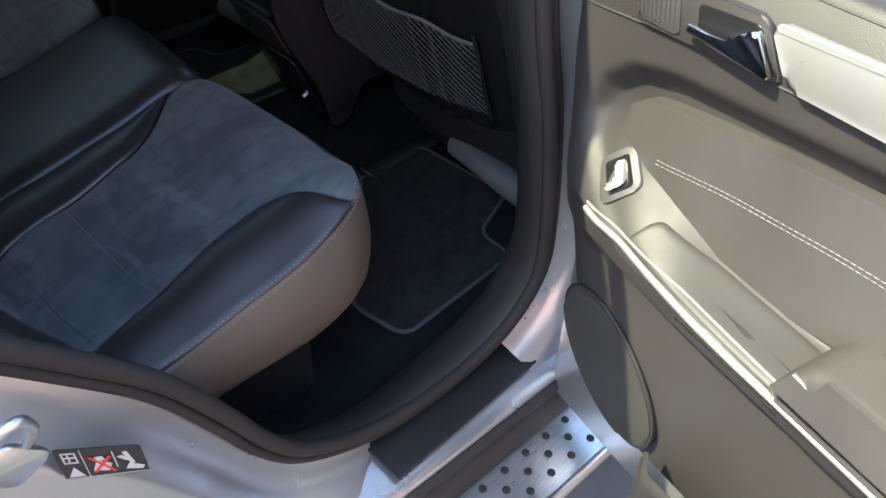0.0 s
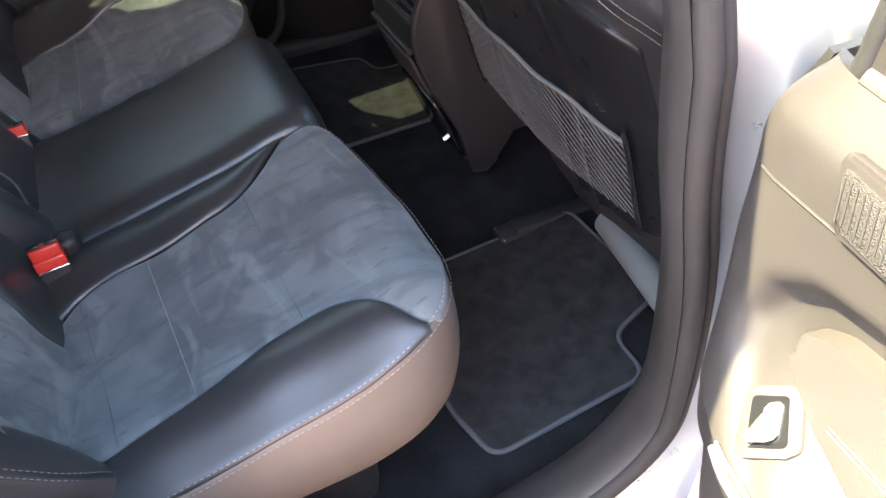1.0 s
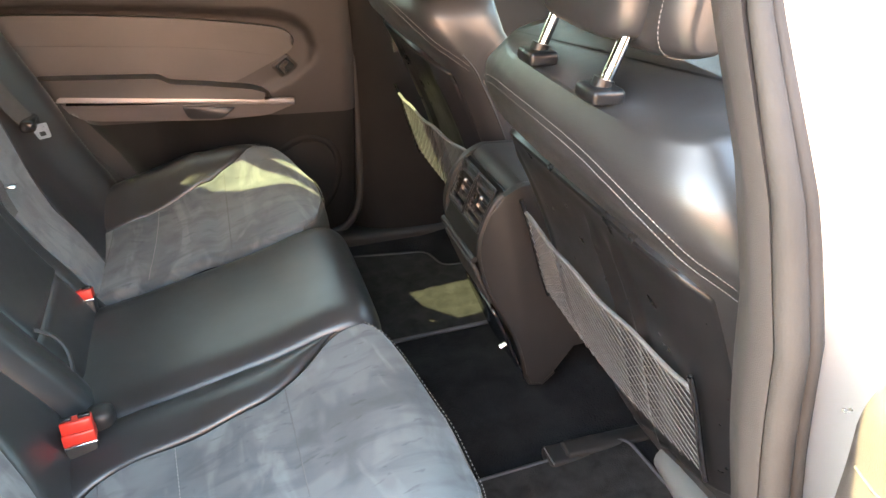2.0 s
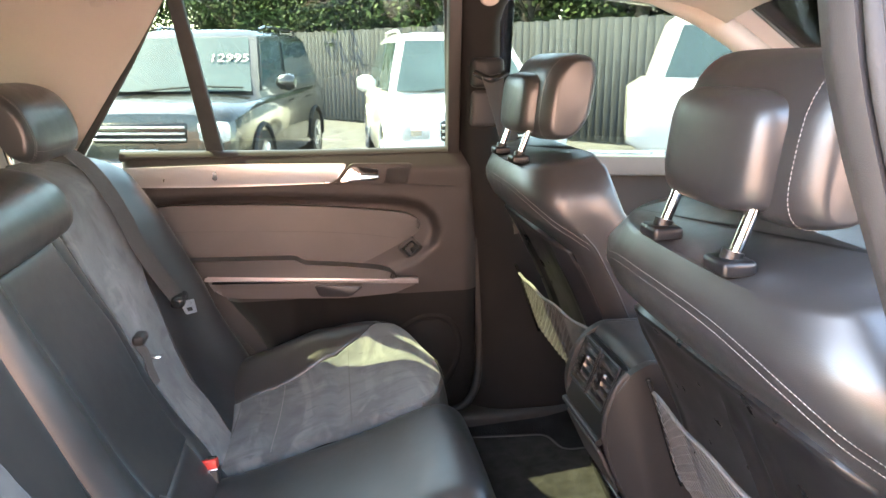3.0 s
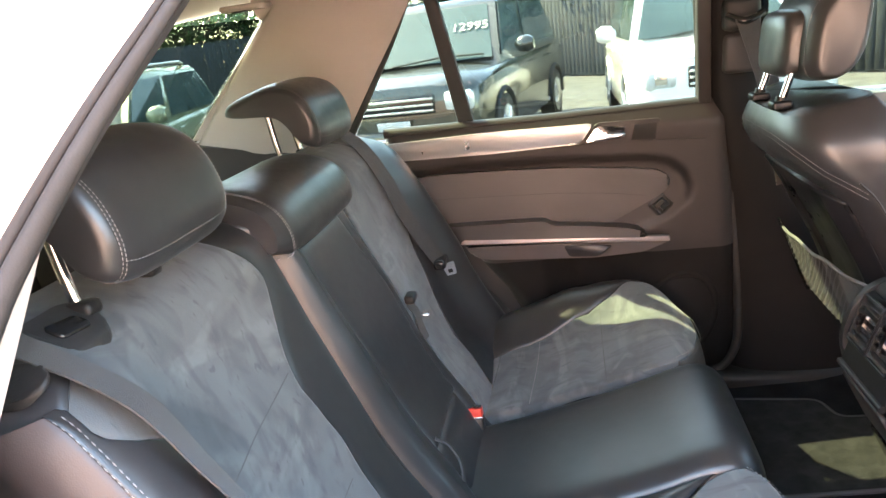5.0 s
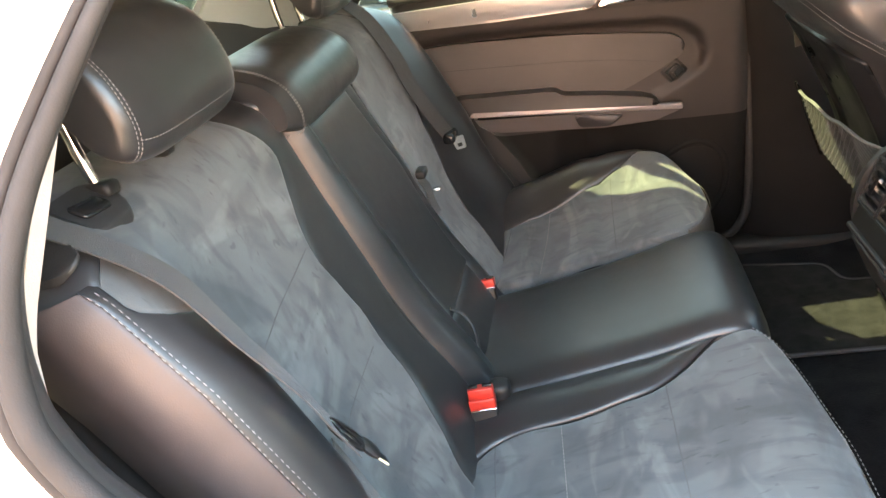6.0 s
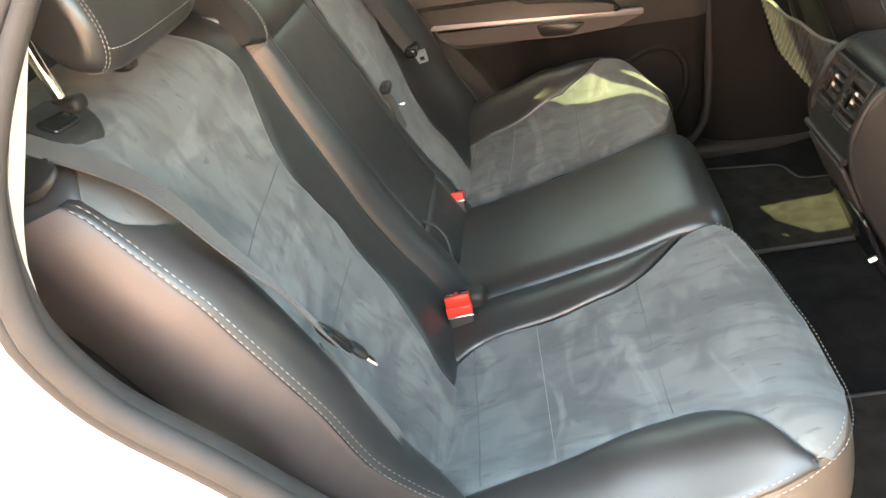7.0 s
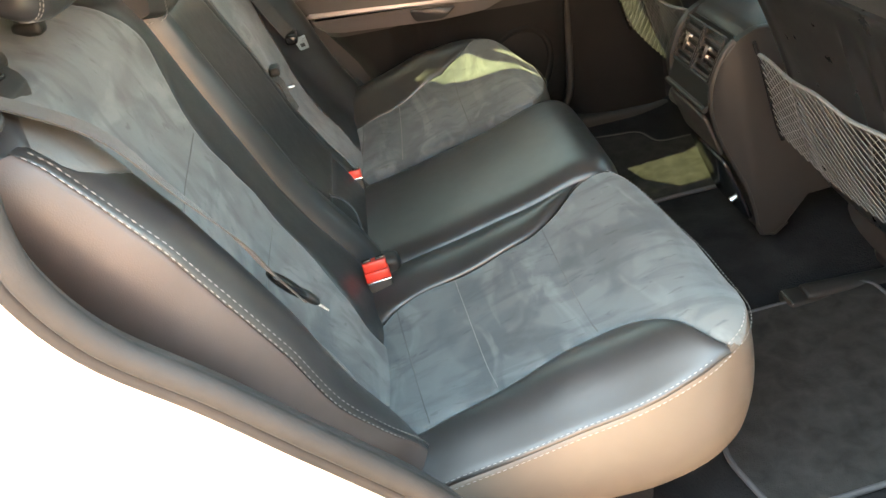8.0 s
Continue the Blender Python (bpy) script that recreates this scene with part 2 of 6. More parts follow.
def sheet(fn, us, vs, thick=0.008, roll=0.0, width=0.03, face=None, sides="lrbt"):
    """A thick curved panel: fn(u, v) gives points; its edges roll down by roll over width metres."""
    nu, nv = len(us), len(vs)
    pts = [[Vector(fn(u, v)) for v in vs] for u in us]
    nrm = [[None] * nv for _ in us]
    for i in range(nu):
        for j in range(nv):
            du = pts[min(i + 1, nu - 1)][j] - pts[max(i - 1, 0)][j]
            dv = pts[i][min(j + 1, nv - 1)] - pts[i][max(j - 1, 0)]
            n = du.cross(dv)
            if n.length < 1e-9:
                n = nrm[i][j - 1] if j and nrm[i][j - 1] else (nrm[i - 1][j] if i and nrm[i - 1][j] else Vector((0, 0, 1)))
            nrm[i][j] = n.normalized()
    if face is not None and sum((n for row in nrm for n in row), Vector()).dot(Vector(face)) < 0:
        nrm = [[-n for n in row] for row in nrm]
    bm = bmesh.new()
    top, low = [], []
    for i in range(nu):
        ru, rl = [], []
        for j in range(nv):
            p = pts[i][j].copy()
            if roll:
                dist = []
                if "l" in sides:
                    dist.append((pts[i][j] - pts[i][0]).length)
                if "r" in sides:
                    dist.append((pts[i][j] - pts[i][nv - 1]).length)
                if "b" in sides:
                    dist.append((pts[i][j] - pts[0][j]).length)
                if "t" in sides:
                    dist.append((pts[i][j] - pts[nu - 1][j]).length)
                e = min(1.0, min(dist) / width) if dist else 1.0
                p -= nrm[i][j] * roll * (1 - math.sqrt(max(0.0, 1 - (1 - e) ** 2)))
            ru.append(bm.verts.new(p))
            rl.append(bm.verts.new(pts[i][j] - nrm[i][j] * (thick + roll)))
        top.append(ru)
        low.append(rl)
    for i in range(nu - 1):
        for j in range(nv - 1):
            bm.faces.new((top[i][j], top[i + 1][j], top[i + 1][j + 1], top[i][j + 1]))
            bm.faces.new((low[i][j], low[i][j + 1], low[i + 1][j + 1], low[i + 1][j]))
    edge = ([(i, 0) for i in range(nu)] + [(nu - 1, j) for j in range(1, nv)]
            + [(i, nv - 1) for i in range(nu - 2, -1, -1)] + [(0, j) for j in range(nv - 2, 0, -1)])
    for (a, b), (c, d) in zip(edge, edge[1:] + edge[:1]):
        bm.faces.new((top[a][b], low[a][b], low[c][d], top[c][d]))
    return bm


def loft(rings, cap=True, closed=True):
    bm = bmesh.new()
    vs = [[bm.verts.new(p) for p in r] for r in rings]
    n = len(rings[0])
    for a, b in zip(vs, vs[1:]):
        for k in range(n if closed else n - 1):
            bm.faces.new((a[k], a[(k + 1) % n], b[(k + 1) % n], b[k]))
    if cap and closed:
        bm.faces.new(vs[0][::-1])
        bm.faces.new(vs[-1])
    return bm


def tube(points, r, n=8, closed=False, flat=1.0):
    """A round or flattened cord along points."""
    pts = [Vector(p) for p in points]
    rings, up = [], None
    m = len(pts)
    for i, p in enumerate(pts):
        if closed:
            d = (pts[(i + 1) % m] - pts[i - 1]).normalized()
        else:
            d = (pts[min(i + 1, m - 1)] - pts[max(i - 1, 0)]).normalized()
        if up is None:
            up = Vector((0, 0, 1)) if abs(d.z) < 0.9 else Vector((1, 0, 0))
        side = d.cross(up).normalized()
        up = side.cross(d).normalized()
        rings.append([p + side * math.cos(2 * math.pi * k / n) * r + up * math.sin(2 * math.pi * k / n) * r * flat for k in range(n)])
    if closed:
        rings.append(rings[0])
        return loft(rings, cap=False)
    return loft(rings)


def curve(points, n=40, closed=False):
    """Catmull-Rom points through the given ones."""
    pts = [Vector(p) for p in points]
    m, out = len(pts), []
    spans = m if closed else m - 1
    for s in range(spans):
        if closed:
            p0, p1, p2, p3 = (pts[(s + k) % m] for k in (-1, 0, 1, 2))
        else:
            p0, p1, p2, p3 = pts[max(s - 1, 0)], pts[s], pts[s + 1], pts[min(s + 2, m - 1)]
        steps = max(2, round(n / spans))
        for k in range(steps):
            t = k / steps
            out.append(0.5 * (2 * p1 + (p2 - p0) * t + (2 * p0 - 5 * p1 + 4 * p2 - p3) * t * t + (3 * p1 - p0 - 3 * p2 + p3) * t ** 3))
    if not closed:
        out.append(pts[-1])
    return out


def rbox(lo, hi, r=0.006, seg=2):
    """A box between two corners with rounded edges."""
    lo, hi = Vector(lo), Vector(hi)
    bm = bmesh.new()
    bmesh.ops.create_cube(bm, size=1)
    for v in bm.verts:
        v.co = Vector(((lo[k] + hi[k]) / 2 + v.co[k] * (hi[k] - lo[k]) for k in range(3)))
    r = min(r, min(abs(hi[k] - lo[k]) for k in range(3)) * 0.45)
    if r > 0:
        bmesh.ops.bevel(bm, geom=bm.edges[:], offset=r, segments=seg, affect='EDGES', profile=0.5)
    return bm


def prism(outline, place, depth, bevel=0.0, seg=2):
    """An outline (a, b) pushed along its third axis by depth; place(a, b, c) gives world points."""
    bm = bmesh.new()
    a = [bm.verts.new((p[0], p[1], 0)) for p in outline]
    b = [bm.verts.new((p[0], p[1], depth)) for p in outline]
    n = len(outline)
    fa, fb = bm.faces.new(a[::-1]), bm.faces.new(b)
    for k in range(n):
        bm.faces.new((a[k], a[(k + 1) % n], b[(k + 1) % n], b[k]))
    if bevel:
        bmesh.ops.bevel(bm, geom=list(fa.edges) + list(fb.edges), offset=bevel, segments=seg, affect='EDGES', profile=0.5)
    for v in bm.verts:
        v.co = Vector(place(*v.co))
    return bm


def rounded(outline, r=0.02, n=5):
    """An outline with rounded corners."""
    out, m = [], len(outline)
    pts = [Vector(p) for p in outline]
    for i, p in enumerate(pts):
        a, b = pts[i - 1] - p, pts[(i + 1) % m] - p
        q = min(r, a.length * 0.45, b.length * 0.45)
        s, e = p + a.normalized() * q, p + b.normalized() * q
        for k in range(n + 1):
            t = k / n
            w = s * (1 - t) ** 2 + p * 2 * t * (1 - t) + e * t * t
            out.append((w.x, w.y))
    return out


def merge(*bms):
    out = bmesh.new()
    for b in bms:
        me = bpy.data.meshes.new("tmp")
        b.to_mesh(me)
        b.free()
        out.from_mesh(me)
        bpy.data.meshes.remove(me)
    return out


def stitches(points, length=0.0034, gap=0.0014, r=0.00046, lift=None):
    """A row of short thread stitches along points."""
    pts = [Vector(p) for p in points]
    if lift:
        pts = [p + Vector(lift) for p in pts]
    d = [0.0]
    for a, b in zip(pts, pts[1:]):
        d.append(d[-1] + (b - a).length)

    def at(s):
        k = min(max(int(np.searchsorted(d, s)) - 1, 0), len(pts) - 2)
        span = d[k + 1] - d[k] or 1
        return pts[k].lerp(pts[k + 1], (s - d[k]) / span)
    verts, faces, s = [], [], 0.0
    while s + length < d[-1]:
        a, b = at(s), at(s + length)
        t = (b - a).normalized()
        side = t.cross(Vector((0.3, 0.2, 1))).normalized() * r
        up = t.cross(side).normalized() * r
        base = len(verts)
        mid = (a + b) / 2 - up * 0.0
        for c, k in ((a, 0.5), (mid, 1.25), (b, 0.5)):
            verts += [c + side * k, c + up * k, c - side * k, c - up * k]
        for q in range(2):
            for e in range(4):
                faces.append((base + q * 4 + e, base + q * 4 + (e + 1) % 4, base + q * 4 + 4 + (e + 1) % 4, base + q * 4 + 4 + e))
        s += length + gap
    bm = bmesh.new()
    vs = [bm.verts.new(v) for v in verts]
    for f in faces:
        bm.faces.new([vs[k] for k in f])
    return bm


# ---- ground and the shell of the car (x forward, y to the far side, z up) ----
def flat(points, z0, z1, r=0.0):
    return prism(points, lambda a, b, c: (a, b, z0 + c), z1 - z0, r)


def ground_fn(u, v):
    x, y = -80 + 170 * u, -60 + 160 * v
    return (x, y, 0.006 * math.sin(x * 1.3) * math.sin(y * 0.9))


tagged(part("ground", sheet(ground_fn, [i / 60 for i in range(61)], [i / 60 for i in range(61)], 0.3, face=(0, 0, 1)), ASPHALT),
       "grey coarse asphalt yard under the cars", "ground", kind="structure")

# floor pan: outer footwells, a low tunnel, the rise under the front seats
FLOOR_X = [(-0.1, 0.44), (0.4, 0.455), (0.55, 0.468), (0.8, 0.482), (0.95, 0.51), (1.3, 0.52)]


def floor_z(x, y):
    z = lut(FLOOR_X, x)
    hump = 0.018 * math.exp(-((y - 0.03) / 0.13) ** 4)
    edge = 0.03 * max(0.0, (abs(y) - 0.64) / 0.1)
    return z + hump + edge


tagged(part("floor", sheet(lambda u, v: (-0.1 + 1.5 * u, -0.755 + 1.51 * v, floor_z(-0.1 + 1.5 * u, -0.755 + 1.51 * v)),
                           spaced(30), spaced(40), 0.03, face=(0, 0, 1)), CARPET),
       "black loop-pile carpet on the cabin floor", "floor", kind="structure")

# load floor and the wall behind the rear seats
tagged(part("boot_floor", rbox((-1.35, -0.76, 0.74), (-0.42, 0.76, 0.78)), CARPET), "black carpeted load floor", "floor", kind="structure")
tagged(part("tailgate_wall", rbox((-1.46, -0.80, 0.6), (-1.38, 0.80, 1.25)), PLASTIC_SOFT), "dark lower tailgate trim", "wall", kind="structure")
tagged(part("firewall", rbox((1.52, -0.80, 0.4), (1.60, 0.80, 1.12)), PLASTIC_SOFT), "dark footwell bulkhead", "wall", kind="structure")
tagged(part("under_seat_wall", rbox((-0.12, -0.60, 0.44), (0.36, 0.60, 0.60), 0.03), CARPET), "black carpeted step below the rear seat", "trim", kind="structure")


# headliner and outer roof
def roof_drop(x):
    return lut([(-1.4, -0.13), (-0.9, -0.055), (-0.4, -0.015), (0.2, 0.0), (0.7, 0.0), (1.1, -0.05), (1.45, -0.2)], x)


def liner_fn(u, v):
    x, y = -1.3 + 2.50 * u, -0.625 + 1.285 * v
    return (x, y, 1.705 + roof_drop(x) - 0.075 * (abs(y) / 0.66) ** 3.2)


tagged(part("ceiling", sheet(liner_fn, spaced(26), spaced(26), 0.02, face=(0, 0, -1)), LINER),
       "pale grey-beige cloth headliner", "ceiling", kind="structure")


def roof_fn(u, v):
    x, y = -1.42 + 2.64 * u, -0.640 + 1.32 * v
    return (x, y, 1.80 + roof_drop(x) - 0.10 * (abs(y) / 0.68) ** 3)


tagged(part("roof", sheet(roof_fn, spaced(24), spaced(24), 0.02), PAINT), "silver painted steel roof panel", "roof", kind="structure")


# far side, seen from inside
def far_y(z):
    """How the glass leans in towards the roof."""
    return lut([(0.4, 0.80), (1.0, 0.82), (1.23, 0.79), (1.66, 0.635), (1.8, 0.6)], z)


def side_slab(name, outline, material, label, category, inset=0.0, depth=0.03, side=1, r=0.006, y0=None):
    """A flat-lying panel of the car's side: outline in x and z."""
    return tagged(part(name, prism(rounded(outline, 0.015, 3), lambda a, b, c: (a, side * ((y0 if y0 is not None else far_y(b)) - inset + c), b), depth, r), material),
                  label, category, kind="structure")


# far rear-quarter trim between door glass and load-bay glass, one smooth cloth-faced panel
def ctrim_fn(u, v):
    z = 1.20 + 0.475 * v
    xa = lut([(1.20, -0.84), (1.30, -0.757), (1.565, -0.485), (1.60, -0.46), (1.675, -0.42)], z)
    xb = lut([(1.20, -0.372), (1.27, -0.335), (1.60, -0.092), (1.64, -0.06), (1.675, -0.03)], z)
    x = xa + (xb - xa) * u
    y = far_y(z) - 0.035 - 0.03 * math.sin(math.pi * min(1, u * 1.02)) - 0.03 * max(0, v - 0.8) / 0.2
    return (x, y, z)


tagged(part("quarter_trim", sheet(ctrim_fn, spaced(20), spaced(20), 0.03, 0.008, 0.03, (0, -1, 0)), PILLAR_TRIM),
       "pale beige rear pillar trim panel", "pillar trim", kind="structure")
tagged(part("trim_clip", prism(rounded([(-0.235, 1.578), (-0.18, 1.586), (-0.18, 1.606), (-0.235, 1.598)], 0.012),
                               lambda a, b, c: (a, far_y(b) - 0.072 + c, b), 0.006, 0.002), PILLAR_TRIM),
       "small oval airbag cover on the pillar trim", "trim", kind="structure")
tagged(part("quarter_reveal", prism([(-0.478, 1.57), (-0.455, 1.575), (-0.725, 1.29), (-0.79, 1.29)],
                                    lambda a, b, c: (a, far_y(b) - 0.03 + c, b), 0.05, 0.006), PILLAR_TRIM),
       "pale edge moulding of the load bay window", "trim", kind="structure")
# below the load-bay glass
side_slab("load_bay_wall", [(-1.40, 0.74), (-0.30, 0.74), (-0.33, 1.20), (-0.80, 1.285), (-1.40, 1.29)], PLASTIC_SOFT,
          "dark load bay side trim", "wall", 0.06, 0.05)
side_slab("far_quarter_panel", [(-1.45, 0.55), (-0.35, 0.55), (-0.35, 1.22), (-0.80, 1.28), (-1.45, 1.28)], PAINT,
          "silver outer quarter panel", "body panel", -0.015, 0.04)
side_slab("far_rear_pillar", [(-0.86, 1.25), (-0.43, 1.22), (-0.15, 1.62), (-0.10, 1.72), (-0.42, 1.72), (-0.49, 1.58)], PAINT,
          "silver outer rear pillar", "pillar", -0.01, 0.02)
side_slab("far_tail_pillar", [(-1.46, 1.25), (-1.34, 1.25), (-1.18, 1.60), (-1.10, 1.70), (-1.32, 1.62)], PILLAR_TRIM,
          "pale tail pillar", "pillar", 0.03, 0.05)
# roof rail trim above the far glass
tagged(part("roof_rail_trim", tube(curve([(-0.49, 0.645, 1.60), (-0.2, 0.642, 1.645), (0.1, 0.64, 1.65), (0.6, 0.64, 1.655), (0.95, 0.645, 1.640), (1.1, 0.650, 1.595), (1.23, 0.653, 1.530), (1.6, 0.662, 1.30), (1.95, 0.67, 1.10)], 40), 0.032, 12),
            LINER), "pale cloth trim along the roof rail", "trim", kind="structure")
tagged(part("far_roof_rail", tube(curve([(-1.3, 0.66, 1.62), (-0.5, 0.665, 1.69), (0.2, 0.672, 1.705), (0.9, 0.672, 1.69), (1.25, 0.688, 1.55), (1.6, 0.692, 1.32), (1.95, 0.70, 1.12)], 40), 0.045, 10),
            PAINT), "silver roof rail of the body", "trim", kind="structure")

# far centre pillar: a tapered upholstered post with a belt slot
def bpillar_fn(u, v):
    z = 0.50 + 1.16 * v
    xa = lut([(0.50, 0.605), (1.13, 0.574), (1.35, 0.55), (1.60, 0.53), (1.66, 0.52)], z)
    xb = lut([(0.50, 0.95), (0.75, 0.92), (0.95, 0.83), (1.13, 0.715), (1.33, 0.668), (1.55, 0.652), (1.60, 0.665), (1.66, 0.72)], z)
    y = lut([(0.5, 0.715), (1.0, 0.715), (1.23, 0.70), (1.45, 0.655), (1.66, 0.60)], z)
    w = abs(2 * u - 1)
    return (xa + (xb - xa) * u, y + 0.05 * w ** 4, z)


tagged(part("far_door_pillar", sheet(bpillar_fn, spaced(14), spaced(24), 0.05, face=(0, -1, 0)), SHADED_TRIM), "dark trimmed centre door pillar", "pillar", kind="structure")
tagged(part("pillar_button", prism([(0.612 + 0.022 * math.cos(k * math.pi / 12), 1.603 + 0.016 * math.sin(k * math.pi / 12)) for k in range(24)],
                                   lambda a, b, c: (a, 0.606 + (1.6 - b) * 0.26 + c, b), 0.012, 0.003), PILLAR_TRIM),
       "pale oval airbag cap on the pillar", "trim", kind="structure")
tagged(part("far_outer_pillar", prism([(0.54, 1.2), (0.70, 1.2), (0.68, 1.7), (0.52, 1.7)], lambda a, b, c: (a, far_y(b) + 0.0 + c, b), 0.02, 0.004), GLOSS_BLACK),
       "gloss black outer centre pillar", "pillar", kind="structure")

# far front part of the cabin, beyond the front seats
side_slab("far_front_door_trim", [(0.70, 0.45), (1.52, 0.45), (1.52, 1.12), (1.40, 1.19), (0.70, 1.205)], PLASTIC, "dark front door trim", "door trim", 0.07, 0.05)
side_slab("far_front_door_cap", [(0.70, 1.178), (1.44, 1.160), (1.44, 1.206), (0.70, 1.236)], DUCT, "blue-grey cap along the front door", "door trim", 0.085, 0.04)
side_slab("far_front_door_skin", [(0.66, 0.40), (1.62, 0.40), (1.62, 1.10), (1.45, 1.21), (0.66, 1.235)], PAINT, "silver front door skin", "body panel", -0.015, 0.04)
windscreen = tagged(part("windscreen", sheet(lambda u, v: (1.98 - 0.79 * v + 0.10 * math.cos(math.pi * (u - 0.5)), (-0.66 + 1.32 * u) * (1 - 0.10 * v), 1.10 + 0.525 * v), spaced(10), spaced(10), 0.005), glass_mat("windscreen_glass", (0.70, 0.74, 0.72), 0.4)),
                    "clear sloping windscreen glass", "window", kind="structure")
windscreen.visible_shadow = False


def front_pillar(name, side):
    """The slanting trim between the door glass and the windscreen."""
    def fn(u, v):
        x = 1.06 + 0.90 * u
        zr = lut([(1.06, 1.612), (1.23, 1.535), (1.6, 1.305), (1.96, 1.10)], x)
        zs = lut([(1.06, 1.665), (1.20, 1.622), (1.43, 1.48), (1.96, 1.125)], x)
        return (x, side * (0.652 - 0.062 * v), zr + (zs - zr) * v + 0.006 * math.sin(math.pi * v))
    tagged(part(name, sheet(fn, spaced(16), spaced(8), 0.015, 0.003, 0.008, (0, -side, -0.2)), PILLAR_TRIM), "pale trim of the windscreen pillar", "pillar trim", kind="structure")


front_pillar("far_front_pillar", 1)
front_pillar("near_front_pillar", -1)
tagged(part("dashboard", loft([[(x, y, z) for x, z in ((1.18, 0.78), (1.16, 0.95), (1.22, 1.07), (1.45, 1.12), (1.90, 1.09), (1.88, 0.6), (1.30, 0.6))]
                               for y in spaced(10, -0.74, 0.74)]), PLASTIC_SOFT), "dark padded dashboard", "dashboard", kind="structure")

# panes of the far side
def pane(name, outline, label, side=1, glass=GLASS):
    ob = part(name, prism(outline, lambda a, b, c: (a, side * (far_y(b) - 0.012 + c), b), 0.004), glass, smooth=False)
    ob.data.materials.append(CLEAR)
    for p in ob.data.polygons:
        p.material_index = 0 if p.normal.y * side < -0.5 else 1
    return tagged(ob, label, "window", kind="structure")


pane("window_1", [(-0.345, 1.235), (-0.035, 1.225), (-0.083, 1.645), (-0.095, 1.62)], "fixed quarter glass of the far rear door")
pane("window_2", [(-0.03, 1.22), (0.555, 1.19), (0.53, 1.66), (-0.075, 1.65)], "clear door glass of the far rear door")
pane("window_3", [(0.69, 1.21), (1.70, 1.17), (1.25, 1.54), (1.10, 1.61), (0.95, 1.65), (0.66, 1.66)], "clear door glass of the far front door")
pane("window_4", [(-1.36, 1.27), (-0.80, 1.27), (-0.49, 1.575), (-1.20, 1.60)], "dark tinted load bay side glass", 1, GLASS_TINT)
rear_glass = tagged(part("window_5", prism([(-0.70, 1.22), (0.70, 1.22), (0.58, 1.60), (-0.58, 1.60)], lambda a, b, c: (-1.44 + (b - 1.22) * 0.55 + c, a, b), 0.005), GLASS, smooth=False),
                    "tailgate window glass", "window", kind="structure")
rear_glass.visible_shadow = False
# dark frame of the far rear door glass
tagged(part("far_glass_divider", prism([(-0.052, 1.235), (-0.012, 1.235), (-0.062, 1.625), (-0.092, 1.625)],
                                       lambda a, b, c: (a, far_y(b) - 0.035 + c, b), 0.03, 0.004), RUBBER), "black upright glass divider", "window frame", kind="structure")
tagged(part("far_glass_seal", tube(curve([(0.545, far_y(1.235) - 0.03, 1.235), (0.52, 0.645, 1.61), (0.49, 0.632, 1.645), (0.2, 0.63, 1.642), (-0.07, 0.63, 1.632), (-0.105, 0.64, 1.605), (-0.20, 0.69, 1.46), (-0.345, far_y(1.25) - 0.03, 1.255)], 48), 0.011, 8),
            RUBBER), "black rubber seal round the door glass", "window frame", kind="structure")
tagged(part("far_glass_frame_post", prism([(0.535, 1.21), (0.565, 1.20), (0.545, 1.66), (0.515, 1.66)], lambda a, b, c: (a, far_y(b) - 0.055 + c, b), 0.04, 0.005), PLASTIC_SOFT),
       "dark door frame upright", "window frame", kind="structure")
tagged(part("far_pillar_seal", tube(curve([(0.58, 0.665, 1.63), (0.588, 0.70, 1.33), (0.605, 0.735, 1.1), (0.622, 0.745, 0.7), (0.60, 0.745, 0.56), (0.52, 0.745, 0.512), (0.35, 0.745, 0.505)], 40), 0.012, 8), RUBBER),
       "black rubber door seal", "door seal", kind="structure")
tagged(part("far_sill_trim", rbox((0.0, 0.70, 0.44), (1.3, 0.80, 0.525), 0.02, 3), PLASTIC), "dark plastic sill trim", "sill", kind="structure")
tagged(part("far_sill", rbox((-0.3, 0.78, 0.33), (1.5, 0.90, 0.50), 0.03, 3), PAINT), "silver body sill", "sill", kind="structure")

# near side: the open door aperture, swept round its outline
APERTURE = curve([(0.12, 0, 1.605), (0.015, 0, 1.56), (-0.04, 0, 1.508), (-0.10, 0, 1.437), (-0.153, 0, 1.36), (-0.182, 0, 1.285), (-0.185, 0, 1.21), (-0.155, 0, 1.135), (-0.083, 0, 1.06),
                  (0.0, 0, 0.965), (0.07, 0, 0.875), (0.126, 0, 0.768), (0.17, 0, 0.675), (0.225, 0, 0.605), (0.32, 0, 0.552), (0.42, 0, 0.535), (0.53, 0, 0.545), (0.62, 0, 0.585), (0.672, 0, 0.66),
                  (0.672, 0, 0.76), (0.645, 0, 0.92), (0.60, 0, 1.10), (0.572, 0, 1.30), (0.550, 0, 1.45), (0.543, 0, 1.56), (0.48, 0, 1.618), (0.27, 0, 1.618)], 160, True)
M = len(APERTURE)
OUTWARD = []
for i in range(M):
    d = (APERTURE[(i + 1) % M] - APERTURE[i - 1]).normalized()
    OUTWARD.append(Vector((-d.z, 0, d.x)))
centre = sum(APERTURE, Vector()) / M
if sum((APERTURE[i] - centre).dot(OUTWARD[i]) for i in range(M)) < 0:
    OUTWARD = [-o for o in OUTWARD]


def near_y(z):
    return -lut([(0.4, 0.775), (1.0, 0.785), (1.2, 0.775), (1.30, 0.748), (1.40, 0.706), (1.50, 0.672), (1.62, 0.632)], z)


